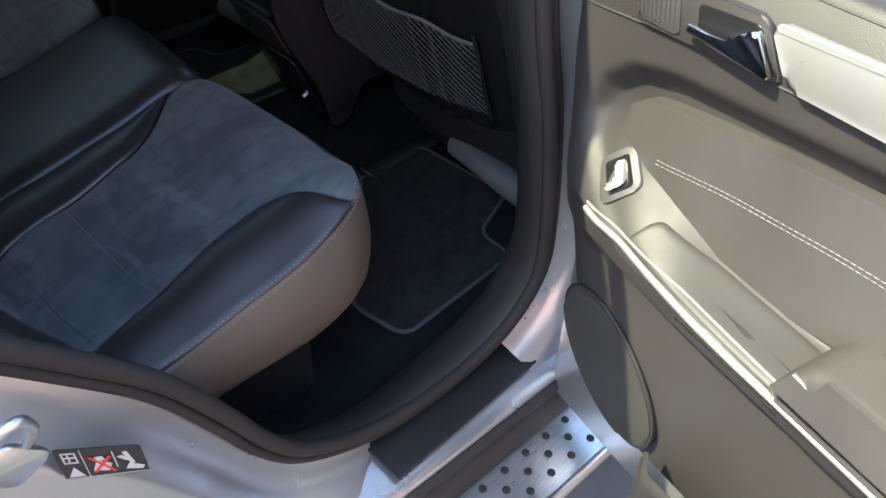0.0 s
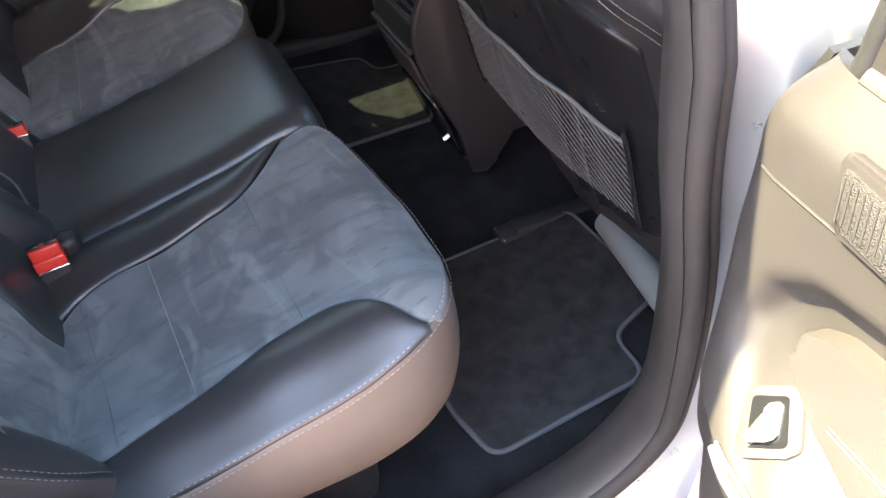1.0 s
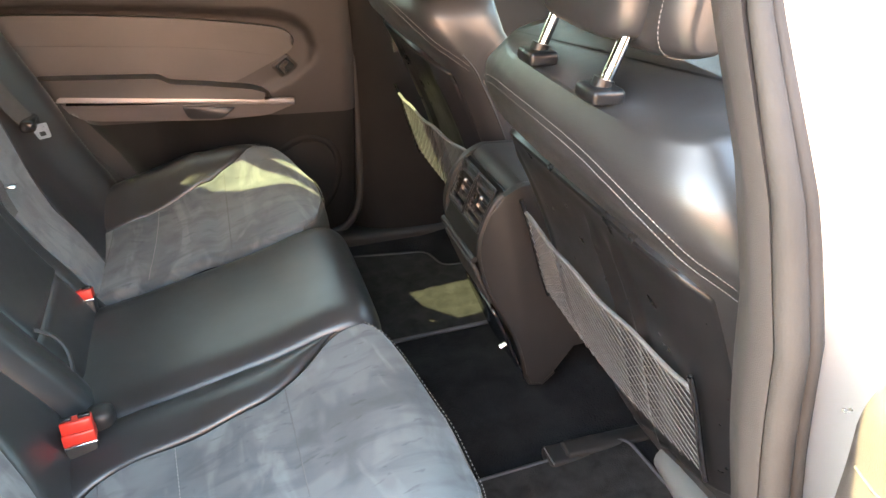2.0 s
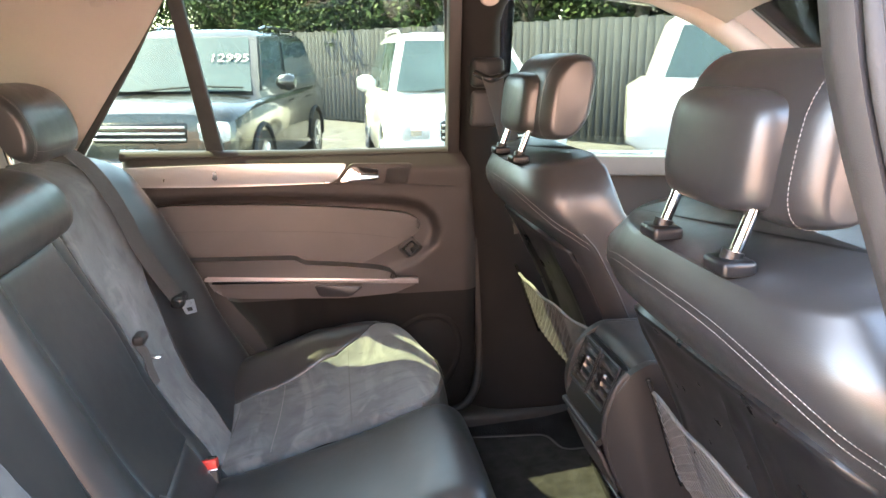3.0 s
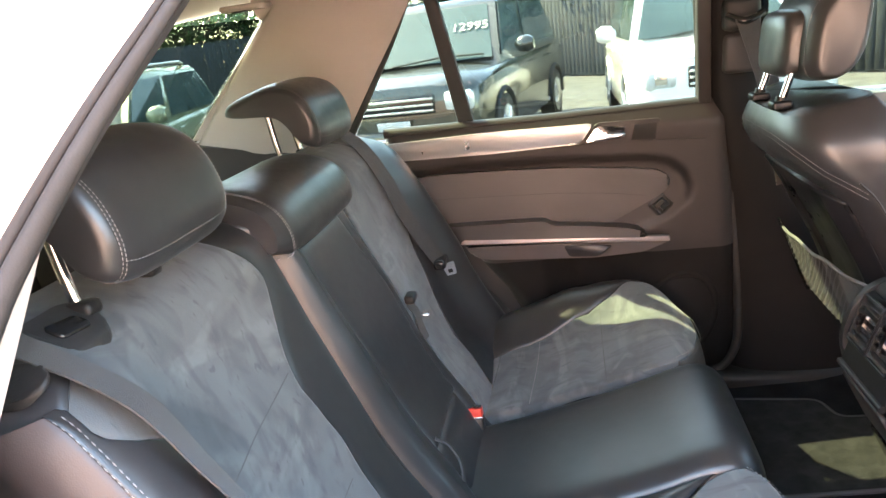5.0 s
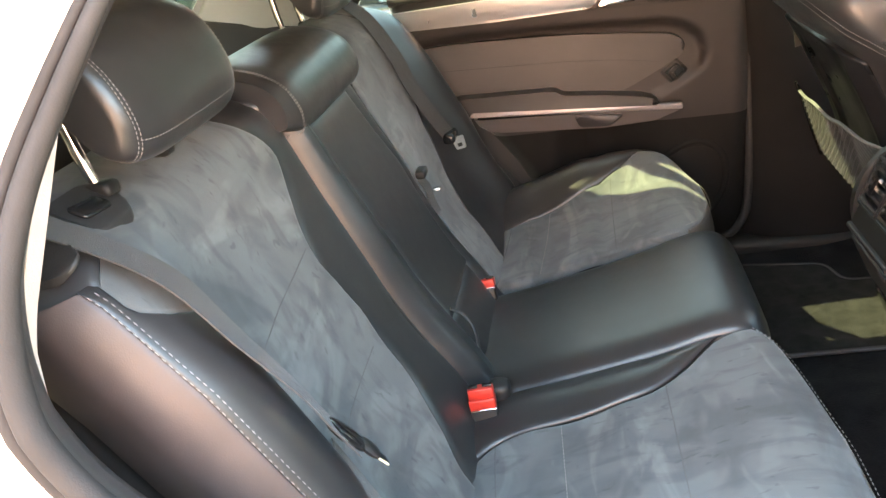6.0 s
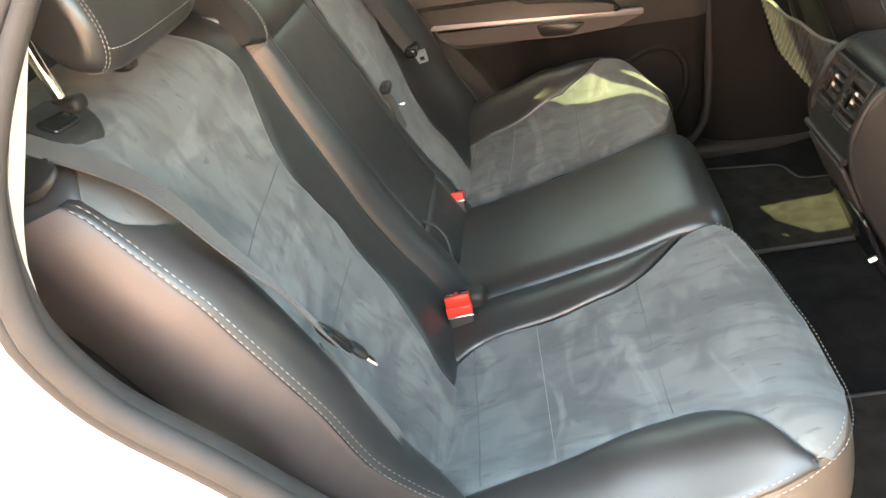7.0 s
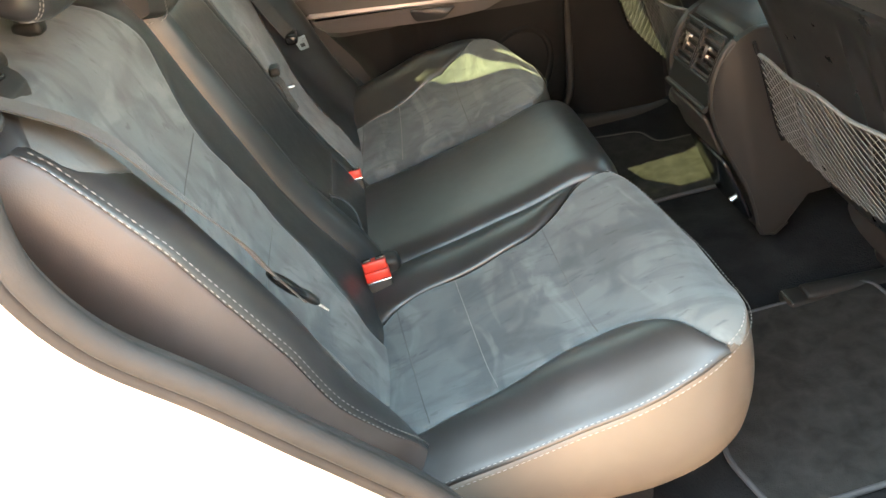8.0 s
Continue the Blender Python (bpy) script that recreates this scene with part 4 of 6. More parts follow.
    def rest_ring(w, grow=0.0):
        f = bulge(w) + grow
        return [Vector((hx + cx + (a - cx) * f, side * hy + w * (0.122 if strip else 0.130), cz + (b - cz) * f)) for a, b in prof]
    rest = part("headrest", loft([rest_ring(math.sin(-math.pi / 2 + math.pi * k / 22)) for k in range(23)]), LEATHER, seat, "black leather head restraint pad")
    for w in (-0.90, 0.90):
        ring, ring_b = rest_ring(w, 0.008), rest_ring(w * 0.968, 0.006)
        part("headrest_stitching", merge(stitches(ring[14:40]), stitches(ring_b[14:40])), THREAD, rest, "pale double stitching")
    low = [rest_ring(w, 0.006)[31] for w in np.linspace(-0.88, 0.88, 30)]
    part("headrest_stitching", stitches(low), THREAD, rest, "pale stitching along the lower edge")
    for k in (-1, 1):
        px = hx - 0.099 if strip else hx - 0.11
        part("post", tube([(px, side * hy + k * 0.060, 1.245), (px - 0.012, side * hy + k * 0.060, 1.31), (px - 0.02, side * hy + k * 0.060, 1.385)], 0.0065, 12), CHROME, rest, "chrome headrest post")
        part("socket", rbox((px - 0.016, side * hy + k * 0.060 - 0.013, 1.262), (px + 0.016, side * hy + k * 0.060 + 0.013, 1.279), 0.006), PLASTIC, seat, "black headrest socket")
    return seat


rear_seat(-1, 0.022, True, "dark grey suede and black leather rear seat with head restraint")
rear_seat(1, 0.0, False, "dark grey suede rear seat, partly sunlit, with head restraint")

# middle rear seat: one padded leather cushion, armrest back and low head restraint
middle = thing("car_seat", (0.2, 0.04, 0.46), "black leather middle seat with folding armrest", "car seat", "rear seats")
MID = [(-0.06, 0.70), (0.05, 0.722), (0.145, 0.748), (0.289, 0.790), (0.37, 0.822), (0.42, 0.832), (0.452, 0.822), (0.472, 0.795), (0.478, 0.75), (0.470, 0.68), (0.455, 0.60), (0.44, 0.54)]
MID_PATH = curve([(x, 0, z) for x, z in MID], 60)


def mid_fn(u, v):
    k = u * (len(MID_PATH) - 1)
    i = min(int(k), len(MID_PATH) - 2)
    p = MID_PATH[i].lerp(MID_PATH[i + 1], k - i)
    y = -0.131 + 0.351 * v
    return (p.x, y, p.z - 0.006 * (2 * v - 1) ** 2 + wrinkle((p.x, y, p.z), 0.0008))


cush = part("cushion", sheet(mid_fn, spaced(50), spaced(26), 0.02, 0.024, 0.055, (0.3, 0, 1), "lr"), LEATHER, middle, "smooth black leather cushion")


def mid_back(z, y):
    return smooth_lut(BACK_Z, min(z, 1.268))


def mid_panel(lo, hi, a, b, proud):
    def fn(u, v):
        z = lo + (hi - lo) * u
        p, q = lut(a, z), lut(b, z)
        return (mid_back(z, 0) + proud, p + (q - p) * v, z)
    return fn


NEAR = [(0.66, -0.133), (1.21, -0.133), (1.28, -0.166)]
FARR = [(0.66, 0.238), (0.84, 0.240), (1.03, 0.235), (1.20, 0.20)]
ARM_A = [(0.66, -0.03), (0.825, -0.032), (0.95, -0.035), (1.1, -0.052), (1.19, -0.068), (1.25, -0.08)]
ARM_B = [(0.66, 0.19), (0.84, 0.19), (1.03, 0.200), (1.20, 0.145), (1.25, 0.13)]


def rib_fn(u, v):
    """A padded roll, fuller towards the near seat."""
    z = 0.67 + 0.59 * u
    p, q = lut(NEAR, z), lut(ARM_A, z)
    full = smooth_lut([(0.0, -0.014), (0.08, 0.004), (0.25, 0.021), (0.45, 0.027), (0.75, 0.020), (1.0, 0.008)], v)
    return (mid_back(z, 0) + full, p + (q - p) * v, z)


part("near_rib", sheet(rib_fn, spaced(30), spaced(24), 0.02, 0.002, 0.006, (1, 0, 0.3)), LEATHER, middle, "padded leather rib beside the armrest")
part("far_rib", sheet(mid_panel(0.67, 1.24, ARM_B, FARR, 0.006), spaced(30), spaced(14), 0.02, 0.010, 0.025, (1, 0, 0.3)), LEATHER, middle)
arm = part("armrest", sheet(mid_panel(0.80, 1.195, ARM_A, ARM_B, 0.010), spaced(30), spaced(26), 0.02, 0.005, 0.022, (1, 0, 0.3)), LEATHER, middle, "folded-up leather armrest")
part("lower_pad", sheet(mid_panel(0.67, 0.798, ARM_A, ARM_B, 0.006), spaced(10), spaced(16), 0.02, 0.010, 0.03, (1, 0, 0.3)), LEATHER, middle)
part("armrest_pull", tube(curve([(-0.052, -0.022, 0.815), (-0.030, -0.020, 0.80), (-0.012, -0.03, 0.775), (-0.006, -0.05, 0.745)], 12), 0.005, 8, flat=0.5), LEATHER, arm, "leather pull loop")
hp = [(-0.195, 1.198), (-0.180, 1.222), (-0.185, 1.252), (-0.205, 1.283), (-0.245, 1.306), (-0.30, 1.318), (-0.35, 1.310), (-0.372, 1.28), (-0.36, 1.235), (-0.27, 1.205)]
hp = [(p.x, p.y) for p in curve([(a, b, 0) for a, b in hp], 40, True)]
rings = []
for k in range(15):
    w = -1 + 2 * k / 14
    f = (0.75 + 0.25 * math.sqrt(max(0, 1 - abs(w) ** 6))) * 0.92
    rings.append([(-0.275 + (a + 0.27) * f, 0.045 + w * 0.190, 1.250 + (b - 1.255) * f) for a, b in hp])
low_rest = part("headrest", loft(rings), LEATHER, middle, "low black leather middle head restraint")
ring = [Vector((-0.275 + (a + 0.27) * 0.905, 0.02 - 0.148, 1.250 + (b - 1.255) * 0.905)) for a, b in hp]
part("headrest_stitching", merge(stitches(ring), stitches([p + Vector((0, -0.005, 0)) for p in ring])), THREAD, low_rest, "pale double stitching")
part("back_shell", loft([[(mid_back(z, 0) - 0.03, -0.12, z), (mid_back(z, 0) - 0.03, 0.23, z), (mid_back(z, 0) - 0.14, 0.23, z), (mid_back(z, 0) - 0.14, -0.12, z)] for z in (0.62, 0.8, 1.0, 1.2, 1.25)]), PLASTIC_SOFT, middle, "dark backrest shell")


# ---- belts and buckles ----
def ribbon(points, wide, across, thick=0.0016):
    """Flat webbing along points; across gives the width direction at each point."""
    pts = curve(points, 48)
    acs = curve(across, 48)

    def fn(u, v):
        k = min(int(round(u * (len(pts) - 1))), len(pts) - 1)
        return pts[k] + acs[k].normalized() * wide * (v - 0.5)
    return sheet(fn, [i / (len(pts) - 1) for i in range(len(pts))], [0, 0.1, 0.35, 0.65, 0.9, 1], thick)


def buckle(x, y, z, turn, label, sunk=False):
    b = thing("belt_buckle", (x, y, z - 0.09), label, "seat belt buckle", "belt buckles")
    m = Matrix.Translation((x, y, z)) @ Euler((radians(-14), radians(-4), radians(turn))).to_matrix().to_4x4()

    def put(name, lo, hi, r, material, label=""):
        bm = rbox(lo, hi, r, 3)
        bmesh.ops.transform(bm, matrix=m, verts=bm.verts)
        return part(name, bm, material, b, label)
    put("body", (-0.0218, -0.013, -0.090), (0.0218, 0.015, -0.013 if sunk else -0.030), 0.004, PLASTIC, "black plastic buckle housing")
    if not sunk:
        put("button", (-0.0222, -0.0145, -0.031), (0.0222, 0.012, -0.013), 0.003, RED, "bright red release button")
    put("button_top", (-0.0212, -0.0105, -0.015), (0.0212, 0.013, 0.004), 0.003, RED, "bright red upper half of the button")
    dz = 0.018 if sunk else 0.0
    put("slot_frame", (-0.0225, -0.0150, -0.0335 + dz), (0.0225, -0.010, -0.0305 + dz), 0.001, CHROME, "bright metal line below the button")
    for k in (-0.012, 0.012):
        put("slot_clip", (k - 0.008, -0.004, 0.003), (k + 0.008, 0.006, 0.0075), 0.001, GLOSS_BLACK, "dark slot clip")
    put("stalk", (-0.014, -0.006, -0.16), (0.014, 0.006, -0.085), 0.004, PLASTIC)
    return b


buckle(0.010, -0.176, 0.752, 6, "red and black belt buckle beside the middle seat")
buckle(-0.020, 0.196, 0.744, 0, "red and black belt buckle between the far cushions", True)
stub = thing("buckle_guide", (0.035, -0.135, 0.66), "black plastic buckle guide between the cushions", "seat belt buckle")
part("guide", rbox((0.015, -0.158, 0.66), (0.055, -0.118, 0.738), 0.014, 3), PLASTIC, stub)

near_belt = thing("seat_belt", (0.01, -0.62, 0.70), "dark webbing seat belt lying across the backrest", "seat belt", "seat belts")
part("webbing", ribbon([(-0.36, -0.660, 1.335), (-0.30, -0.607, 1.297), (-0.243, -0.602, 1.271), (-0.167, -0.600, 1.223), (-0.126, -0.590, 1.150), (-0.088, -0.578, 1.078), (-0.070, -0.566, 1.024), (-0.050, -0.560, 0.98)], 0.040,
                       [(-0.48, 0.81, 0.34), (-0.37, 0.91, 0.19), (-0.19, 0.98, -0.10), (-0.23, 0.97, -0.11), (-0.36, 0.93, -0.10), (-0.50, 0.86, -0.12), (-0.48, 0.86, -0.16), (-0.48, 0.86, -0.18)]), WEBBING, near_belt)
part("lower_webbing", ribbon([(-0.075, -0.562, 0.985), (-0.045, -0.566, 0.92), (-0.012, -0.575, 0.85), (0.004, -0.590, 0.78), (0.01, -0.62, 0.70)], 0.044,
                             [(-0.45, 0.88, -0.2), (-0.39, 0.9, -0.21), (-0.28, 0.93, -0.25), (-0.16, 0.93, -0.32), (-0.1, 0.93, -0.36)]), WEBBING, near_belt)
# tongue: a slim oval handle lying along the belt, and its metal plate
t_dir = Vector((0.043, 0.019, -0.072)).normalized()
t_side = Vector((-0.48, 0.86, -0.10)).normalized()
t_up = t_side.cross(t_dir).normalized()


def oval(at, length, wide, high):
    at = Vector(at)
    rows = []
    for k in range(11):
        f = math.cos(math.pi * k / 10)
        r = max(0.12, math.sin(math.pi * k / 10)) ** 0.6
        rows.append([at - t_dir * length / 2 * f + t_side * wide / 2 * r * math.cos(a) + t_up * high / 2 * r * math.sin(a) for a in [2 * math.pi * q / 14 for q in range(14)]])
    return loft(rows)


tongue = part("tongue", oval((-0.060, -0.558, 0.998), 0.056, 0.036, 0.014), GLOSS_BLACK, near_belt, "black belt tongue")
part("tongue_neck", oval((-0.043, -0.550, 0.972), 0.030, 0.030, 0.012), PLASTIC, tongue)
part("tongue_plate", prism([(-0.009, 0.0), (0.009, 0.0), (0.008, 0.024), (-0.008, 0.024)], lambda a, b, c: Vector((-0.040, -0.549, 0.968)) + t_side * a + t_dir * b + t_up * c, 0.0025, 0.0), CHROME, tongue, "metal tongue plate")
guide = thing("belt_guide", (-0.25, -0.54, 1.26), "black belt guide on the backrest top", "belt guide")
part("guide", prism(rounded([(-0.300, -0.560), (-0.243, -0.560), (-0.247, -0.500), (-0.285, -0.478), (-0.300, -0.50)], 0.010, 4), lambda a, b, c: (a, b, 1.250 - 0.50 * (a + 0.27) + c), 0.016, 0.004), RUBBER, guide)
part("guide_lip", prism(rounded([(-0.282, -0.552), (-0.262, -0.552), (-0.258, -0.512), (-0.276, -0.512)], 0.006, 3), lambda a, b, c: (a, b, 1.266 - 0.50 * (a + 0.27) + c), 0.005, 0.002), GLOSS_BLACK, guide)

far_belt = thing("seat_belt", (0.05, 0.655, 0.72), "dark webbing seat belt on the far backrest", "seat belt", "seat belts")
part("webbing", ribbon([(-0.34, 0.515, 1.325), (-0.255, 0.500, 1.268), (-0.200, 0.492, 1.180), (-0.170, 0.490, 1.099), (-0.134, 0.507, 1.018), (-0.106, 0.530, 0.957)], 0.046,
                       [(0.2, 1, 0.1), (0.3, 1, 0.15), (0.4, 1, 0.15), (0.4, 1, 0.15), (0.45, 1, 0.15), (0.45, 1, 0.15)]), WEBBING, far_belt)
part("lower_webbing", ribbon([(-0.100, 0.56, 0.945), (-0.05, 0.620, 0.865), (0.0, 0.665, 0.785), (0.06, 0.684, 0.70)], 0.044, [(0.4, 1, 0.2)] * 4), WEBBING, far_belt)
far_tongue = part("tongue", rbox((-0.122, 0.502, 0.945), (-0.092, 0.565, 0.970), 0.009, 3), GLOSS_BLACK, far_belt, "black belt tongue")
part("tongue_plate", prism(rounded([(0.0, -0.019), (0.032, -0.014), (0.032, 0.012), (0.0, 0.016)], 0.003, 2), lambda a, b, c: (-0.090 + a * 0.25 + b * 0.8, 0.532 + b * 0.55 - c, 0.955 - a * 0.95), 0.003), STEEL, far_tongue, "bright metal tongue plate")
part("plate_slot", prism([(0.016, -0.008), (0.025, -0.008), (0.025, 0.004), (0.016, 0.004)], lambda a, b, c: (-0.089 + a * 0.25 + b * 0.8, 0.5285 + b * 0.55 - c, 0.955 - a * 0.95), 0.001), RUBBER, far_tongue, "dark slot in the plate")
mid_belt = thing("seat_belt", (-0.12, 0.262, 0.90), "stowed middle seat belt end on a black strap", "seat belt", "seat belts")
part("webbing", ribbon([(-0.165, 0.250, 1.01), (-0.145, 0.258, 0.975), (-0.122, 0.262, 0.945), (-0.112, 0.250, 0.915), (-0.100, 0.236, 0.89)], 0.022, [(0.3, 1, 0.2)] * 5), WEBBING, mid_belt)
part("tongue", rbox((-0.140, 0.248, 0.962), (-0.118, 0.288, 0.980), 0.006, 3), PLASTIC, mid_belt)
part("tongue_plate", rbox((-0.122, 0.272, 0.925), (-0.098, 0.290, 0.9285), 0.001, 1), CHROME, mid_belt, "metal tongue plate")


# ---- rear doors ----
SCOOP = [(0.852, 1.157), (0.681, 1.161), (0.428, 1.153), (0.212, 1.139), (0.155, 1.125), (0.119, 1.094), (0.102, 1.048), (0.112, 1.008), (0.161, 0.968), (0.239, 0.930), (0.70, 0.955), (0.78, 0.99)]


def inside(poly, x, y):
    """Distance from a point inside a closed outline to its edge; 0 outside."""
    within, near = False, 9.0
    for (ax, ay), (bx, by) in zip(poly, poly[1:] + poly[:1]):
        if (ay > y) != (by > y) and x < ax + (bx - ax) * (y - ay) / (by - ay):
            within = not within
        dx, dy = bx - ax, by - ay
        f = min(1, max(0, ((x - ax) * dx + (y - ay) * dy) / (dx * dx + dy * dy)))
        near = min(near, math.hypot(x - ax - dx * f, y - ay - dy * f))
    return near if within else 0.0


def rear_door(name, place, label, framed):
    """A rear door in its own measures: s from the hinge, n inwards from the trim, z up."""
    door = thing(name, place(0.4, -0.05, 0.45), label, "car door", kind="structure")

    def pr(outline, n, depth, bevel=0.004, r=0.015):
        return prism(rounded(outline, r, 4), lambda a, b, c: place(a, n + c, b), depth, bevel)
    FRONT_EDGE = [(0.60, 0.27), (0.62, 0.225), (0.68, 0.168), (0.78, 0.126), (0.946, 0.089), (1.086, 0.058), (1.20, 0.050), (1.25, 0.075)]
    rear = [(0.44, 0.40), (0.50, 0.47), (0.58, 0.525), (0.70, 0.55), (0.80, 0.60), (0.90, 0.67), (1.0, 0.75), (1.10, 0.83), (1.2, 0.875), (1.25, 0.88)]
    part("skin", prism(rounded([(0.07, 0.44), (0.36, 0.44)] + [(s, z) for z, s in rear[1:]] + [(0.05, 1.24)], 0.02, 3), lambda a, b, c: place(a, -0.13 + c, b), 0.05, 0.01), PAINT, door, "silver painted outer skin")
    prof = [(0.44, -0.075), (0.50, -0.045), (0.60, -0.020), (0.72, -0.012), (0.84, -0.006), (0.90, 0.0), (1.165, 0.0), (1.205, 0.005), (1.232, 0.0), (1.245, -0.03)]
    low_z = 0.60 if framed else 0.44

    ds = -0.036 if framed else 0.0

    def step(x):
        x = min(1.0, max(0.0, x))
        return x * x * (3 - 2 * x)

    def front(z):
        return smooth_lut(FRONT_EDGE, z) if framed else 0.0

    def arm_z(s):
        """Height of the armrest's bright edge."""
        return lut([(0.10, 0.956), (0.22, 0.955), (0.36, 0.945), (0.465, 0.938), (0.57, 0.930), (0.80, 0.916)], s)

    def arm_out(s):
        return smooth_lut([(0.08, 0.006), (0.14, 0.026), (0.20, 0.044), (0.27, 0.055), (0.34, 0.059), (0.72, 0.060), (0.80, 0.045)], s)

    def surf(s, z):
        """How far the trim stands in from the door's plane."""
        n = smooth_lut(prof, z)
        e = min(s - front(z), lut(rear, z) - s)
        n -= (0.02 if framed else 0.06) * (1 - math.sqrt(max(0, 1 - max(0, 1 - e / 0.05) ** 2)))
        f = min(1, max(0, inside(SCOOP, s, z) / 0.026))
        n -= lut([(0.93, 0.006), (1.0, 0.012), (1.08, 0.024)], z) * f * f * (3 - 2 * f)
        if not framed:
            n -= 0.045 * step((0.905 - z) / 0.03) * step((z - 0.56) / 0.16) * step((s - 0.20) / 0.14) * step((0.50 - s) / 0.10)
        else:
            d, p = z - arm_z(s), arm_out(s)
            if d > 0:
                f = d / lut([(0.10, 0.115), (0.20, 0.090), (0.26, 0.060), (0.33, 0.034), (0.80, 0.030)], s)
                n += p * (0.45 * (1 - step(f)) + 0.55 * max(0.0, 1 - f))
            else:
                n += p * lut([(0, 1.0), (0.009, 0.86), (0.045, 0.66), (0.068, 0.20), (0.085, 0.0)], -d)
        return n

    def trim(u, v):
        z = low_z + (1.245 - low_z) * u
        s = front(z) + (lut(rear, z) - front(z)) * v
        return place(s, surf(s, z), z)
    rows = [k / 100 for k in range(101)]
    if framed:
        rows = sorted(rows + [(0.90 - low_z + 0.0035 * k) / (1.245 - low_z) for k in range(32)])
    rows_low = [u for u in rows if low_z + (1.245 - low_z) * u < 0.885] if not framed else []
    rows = rows[max(0, len(rows_low) - 1):]
    panel = part("trim_panel", sheet(trim, rows, [k / 100 for k in range(101)], 0.03, face=place(0, 1, 0) - place(0, 0, 0)), PLASTIC_SOFT, door, "soft dark door trim")
    # far door only: lower part of the trim in the shade-darkened colour
    if rows_low:
        part("lower_panel", sheet(trim, rows_low, [k / 100 for k in range(101)], 0.03, face=place(0, 1, 0) - place(0, 0, 0)), SHADED_TRIM, door, "lower door panel, darkened for the shade there")
    seam_line = [(0.075, 1.160), (0.17, 1.168), (0.33, 1.175), (0.42, 1.177), (0.80, 1.177)]
    part("trim_groove", tube([place(a, surf(a, b) + 0.0002, b) for a, b in even_line(seam_line, 40)], 0.0014, 6), RUBBER, panel, "dark joint between the trim halves")
    cap = [(0.338, 1.226), (0.372, 1.180), (0.60, 1.178), (0.868, 1.184), (0.872, 1.229), (0.60, 1.232)]
    part("trim_cap", pr([(a + (ds if a < 0.5 else 0.0), b) for a, b in cap], 0.000, 0.012, 0.006, 0.012), SILVER, panel, "satin silver cap along the window ledge")
    bezel = part("handle_bezel", pr([(a + ds, b) for a, b in ((0.364, 1.178), (0.332, 1.226), (0.178, 1.222), (0.192, 1.170))], 0.000, 0.007, 0.003, 0.008), PLASTIC_SOFT, panel, "dark handle surround")
    part("handle_cup", pr([(a + ds, b) for a, b in ((0.352, 1.184), (0.330, 1.218), (0.262, 1.213), (0.270, 1.183))], 0.0045, 0.0035, 0.001, 0.006), GLOSS_BLACK, bezel, "gloss handle recess")
    part("door_handle", prism(rounded([(0.360, 1.183), (0.334, 1.216), (0.322, 1.212), (0.312, 1.198), (0.262, 1.197), (0.262, 1.187)], 0.004, 3), lambda a, b, c: place(a + ds, 0.008 + c, b), 0.012, 0.004), CHROME, bezel, "chrome pull lever")
    part("tweeter_grille", pr([(a + ds, b) for a, b in ((0.250, 1.176), (0.241, 1.212), (0.184, 1.214), (0.197, 1.176))], 0.004, 0.005, 0.002, 0.006), GRILLE, bezel, "ribbed speaker grille")
    if framed:
        for k in range(9):
            a = 0.195 + 0.0058 * k + ds
            part("grille_rib", tube([place(a, 0.0092, 1.180), place(a - 0.006, 0.0092, 1.209)], 0.0010, 5), PLASTIC_SOFT, bezel)
    ins = [(p.x, p.y) for p in curve([(a, b, 0) for a, b in ((0.828, 1.112), (0.805, 1.130), (0.683, 1.133), (0.43, 1.121), (0.225, 1.099), (0.176, 1.084), (0.160, 1.062), (0.178, 1.036), (0.245, 1.0), (0.305, 0.972), (0.35, 0.966), (0.441, 0.972), (0.60, 0.99), (0.745, 0.998), (0.796, 1.052))], 90, True)]
    upper = part("insert", prism(ins, lambda a, b, c: place(a, -0.034 + c, b), 0.030, 0.010, 4), DOOR_LEATHER, panel, "padded leather door insert")
    seam = [place(0.797 - 0.582 * k / 40, -0.0030, smooth_lut([(0.215, 1.030), (0.309, 1.046), (0.435, 1.058), (0.69, 1.068), (0.797, 1.071)], 0.797 - 0.582 * k / 40)) for k in range(41)]
    for dz in ((0.0, 0.0048) if framed else (0.0,)):
        part("insert_stitching", stitches([p + Vector((0, 0, dz)) for p in seam], 0.006, 0.0010, 0.0004), THREAD if framed else RUBBER, upper, "stitched line across the insert")
    # armrest with its bright edge, the lip below it and the pull
    if framed:
        def pad_fn(u, v):
            s = 0.236 + 0.50 * u
            w = lut([(0.236, 0.012), (0.26, 0.034), (0.33, 0.027), (0.80, 0.024)], s) * (1 if u > 0.03 else u / 0.03)
            z = arm_z(s) + 0.0035 + w * v
            return place(s, surf(s, z) + 0.004, z)
        part("armrest", sheet(pad_fn, spaced(50), spaced(12), 0.006, 0.005, 0.010, place(0, 0.6, 1) - place(0, 0, 0)), PLASTIC_SOFT, panel, "padded leather armrest top")
        part("pull_cup", prism(rounded([(0.446, 0.936), (0.476, 1.000), (0.745, 0.992), (0.775, 0.930)], 0.02, 5), lambda a, b, c: place(a, -0.02 + c, b), 0.084, 0.016, 4), DOOR_LEATHER, panel, "raised leather pull behind the armrest")
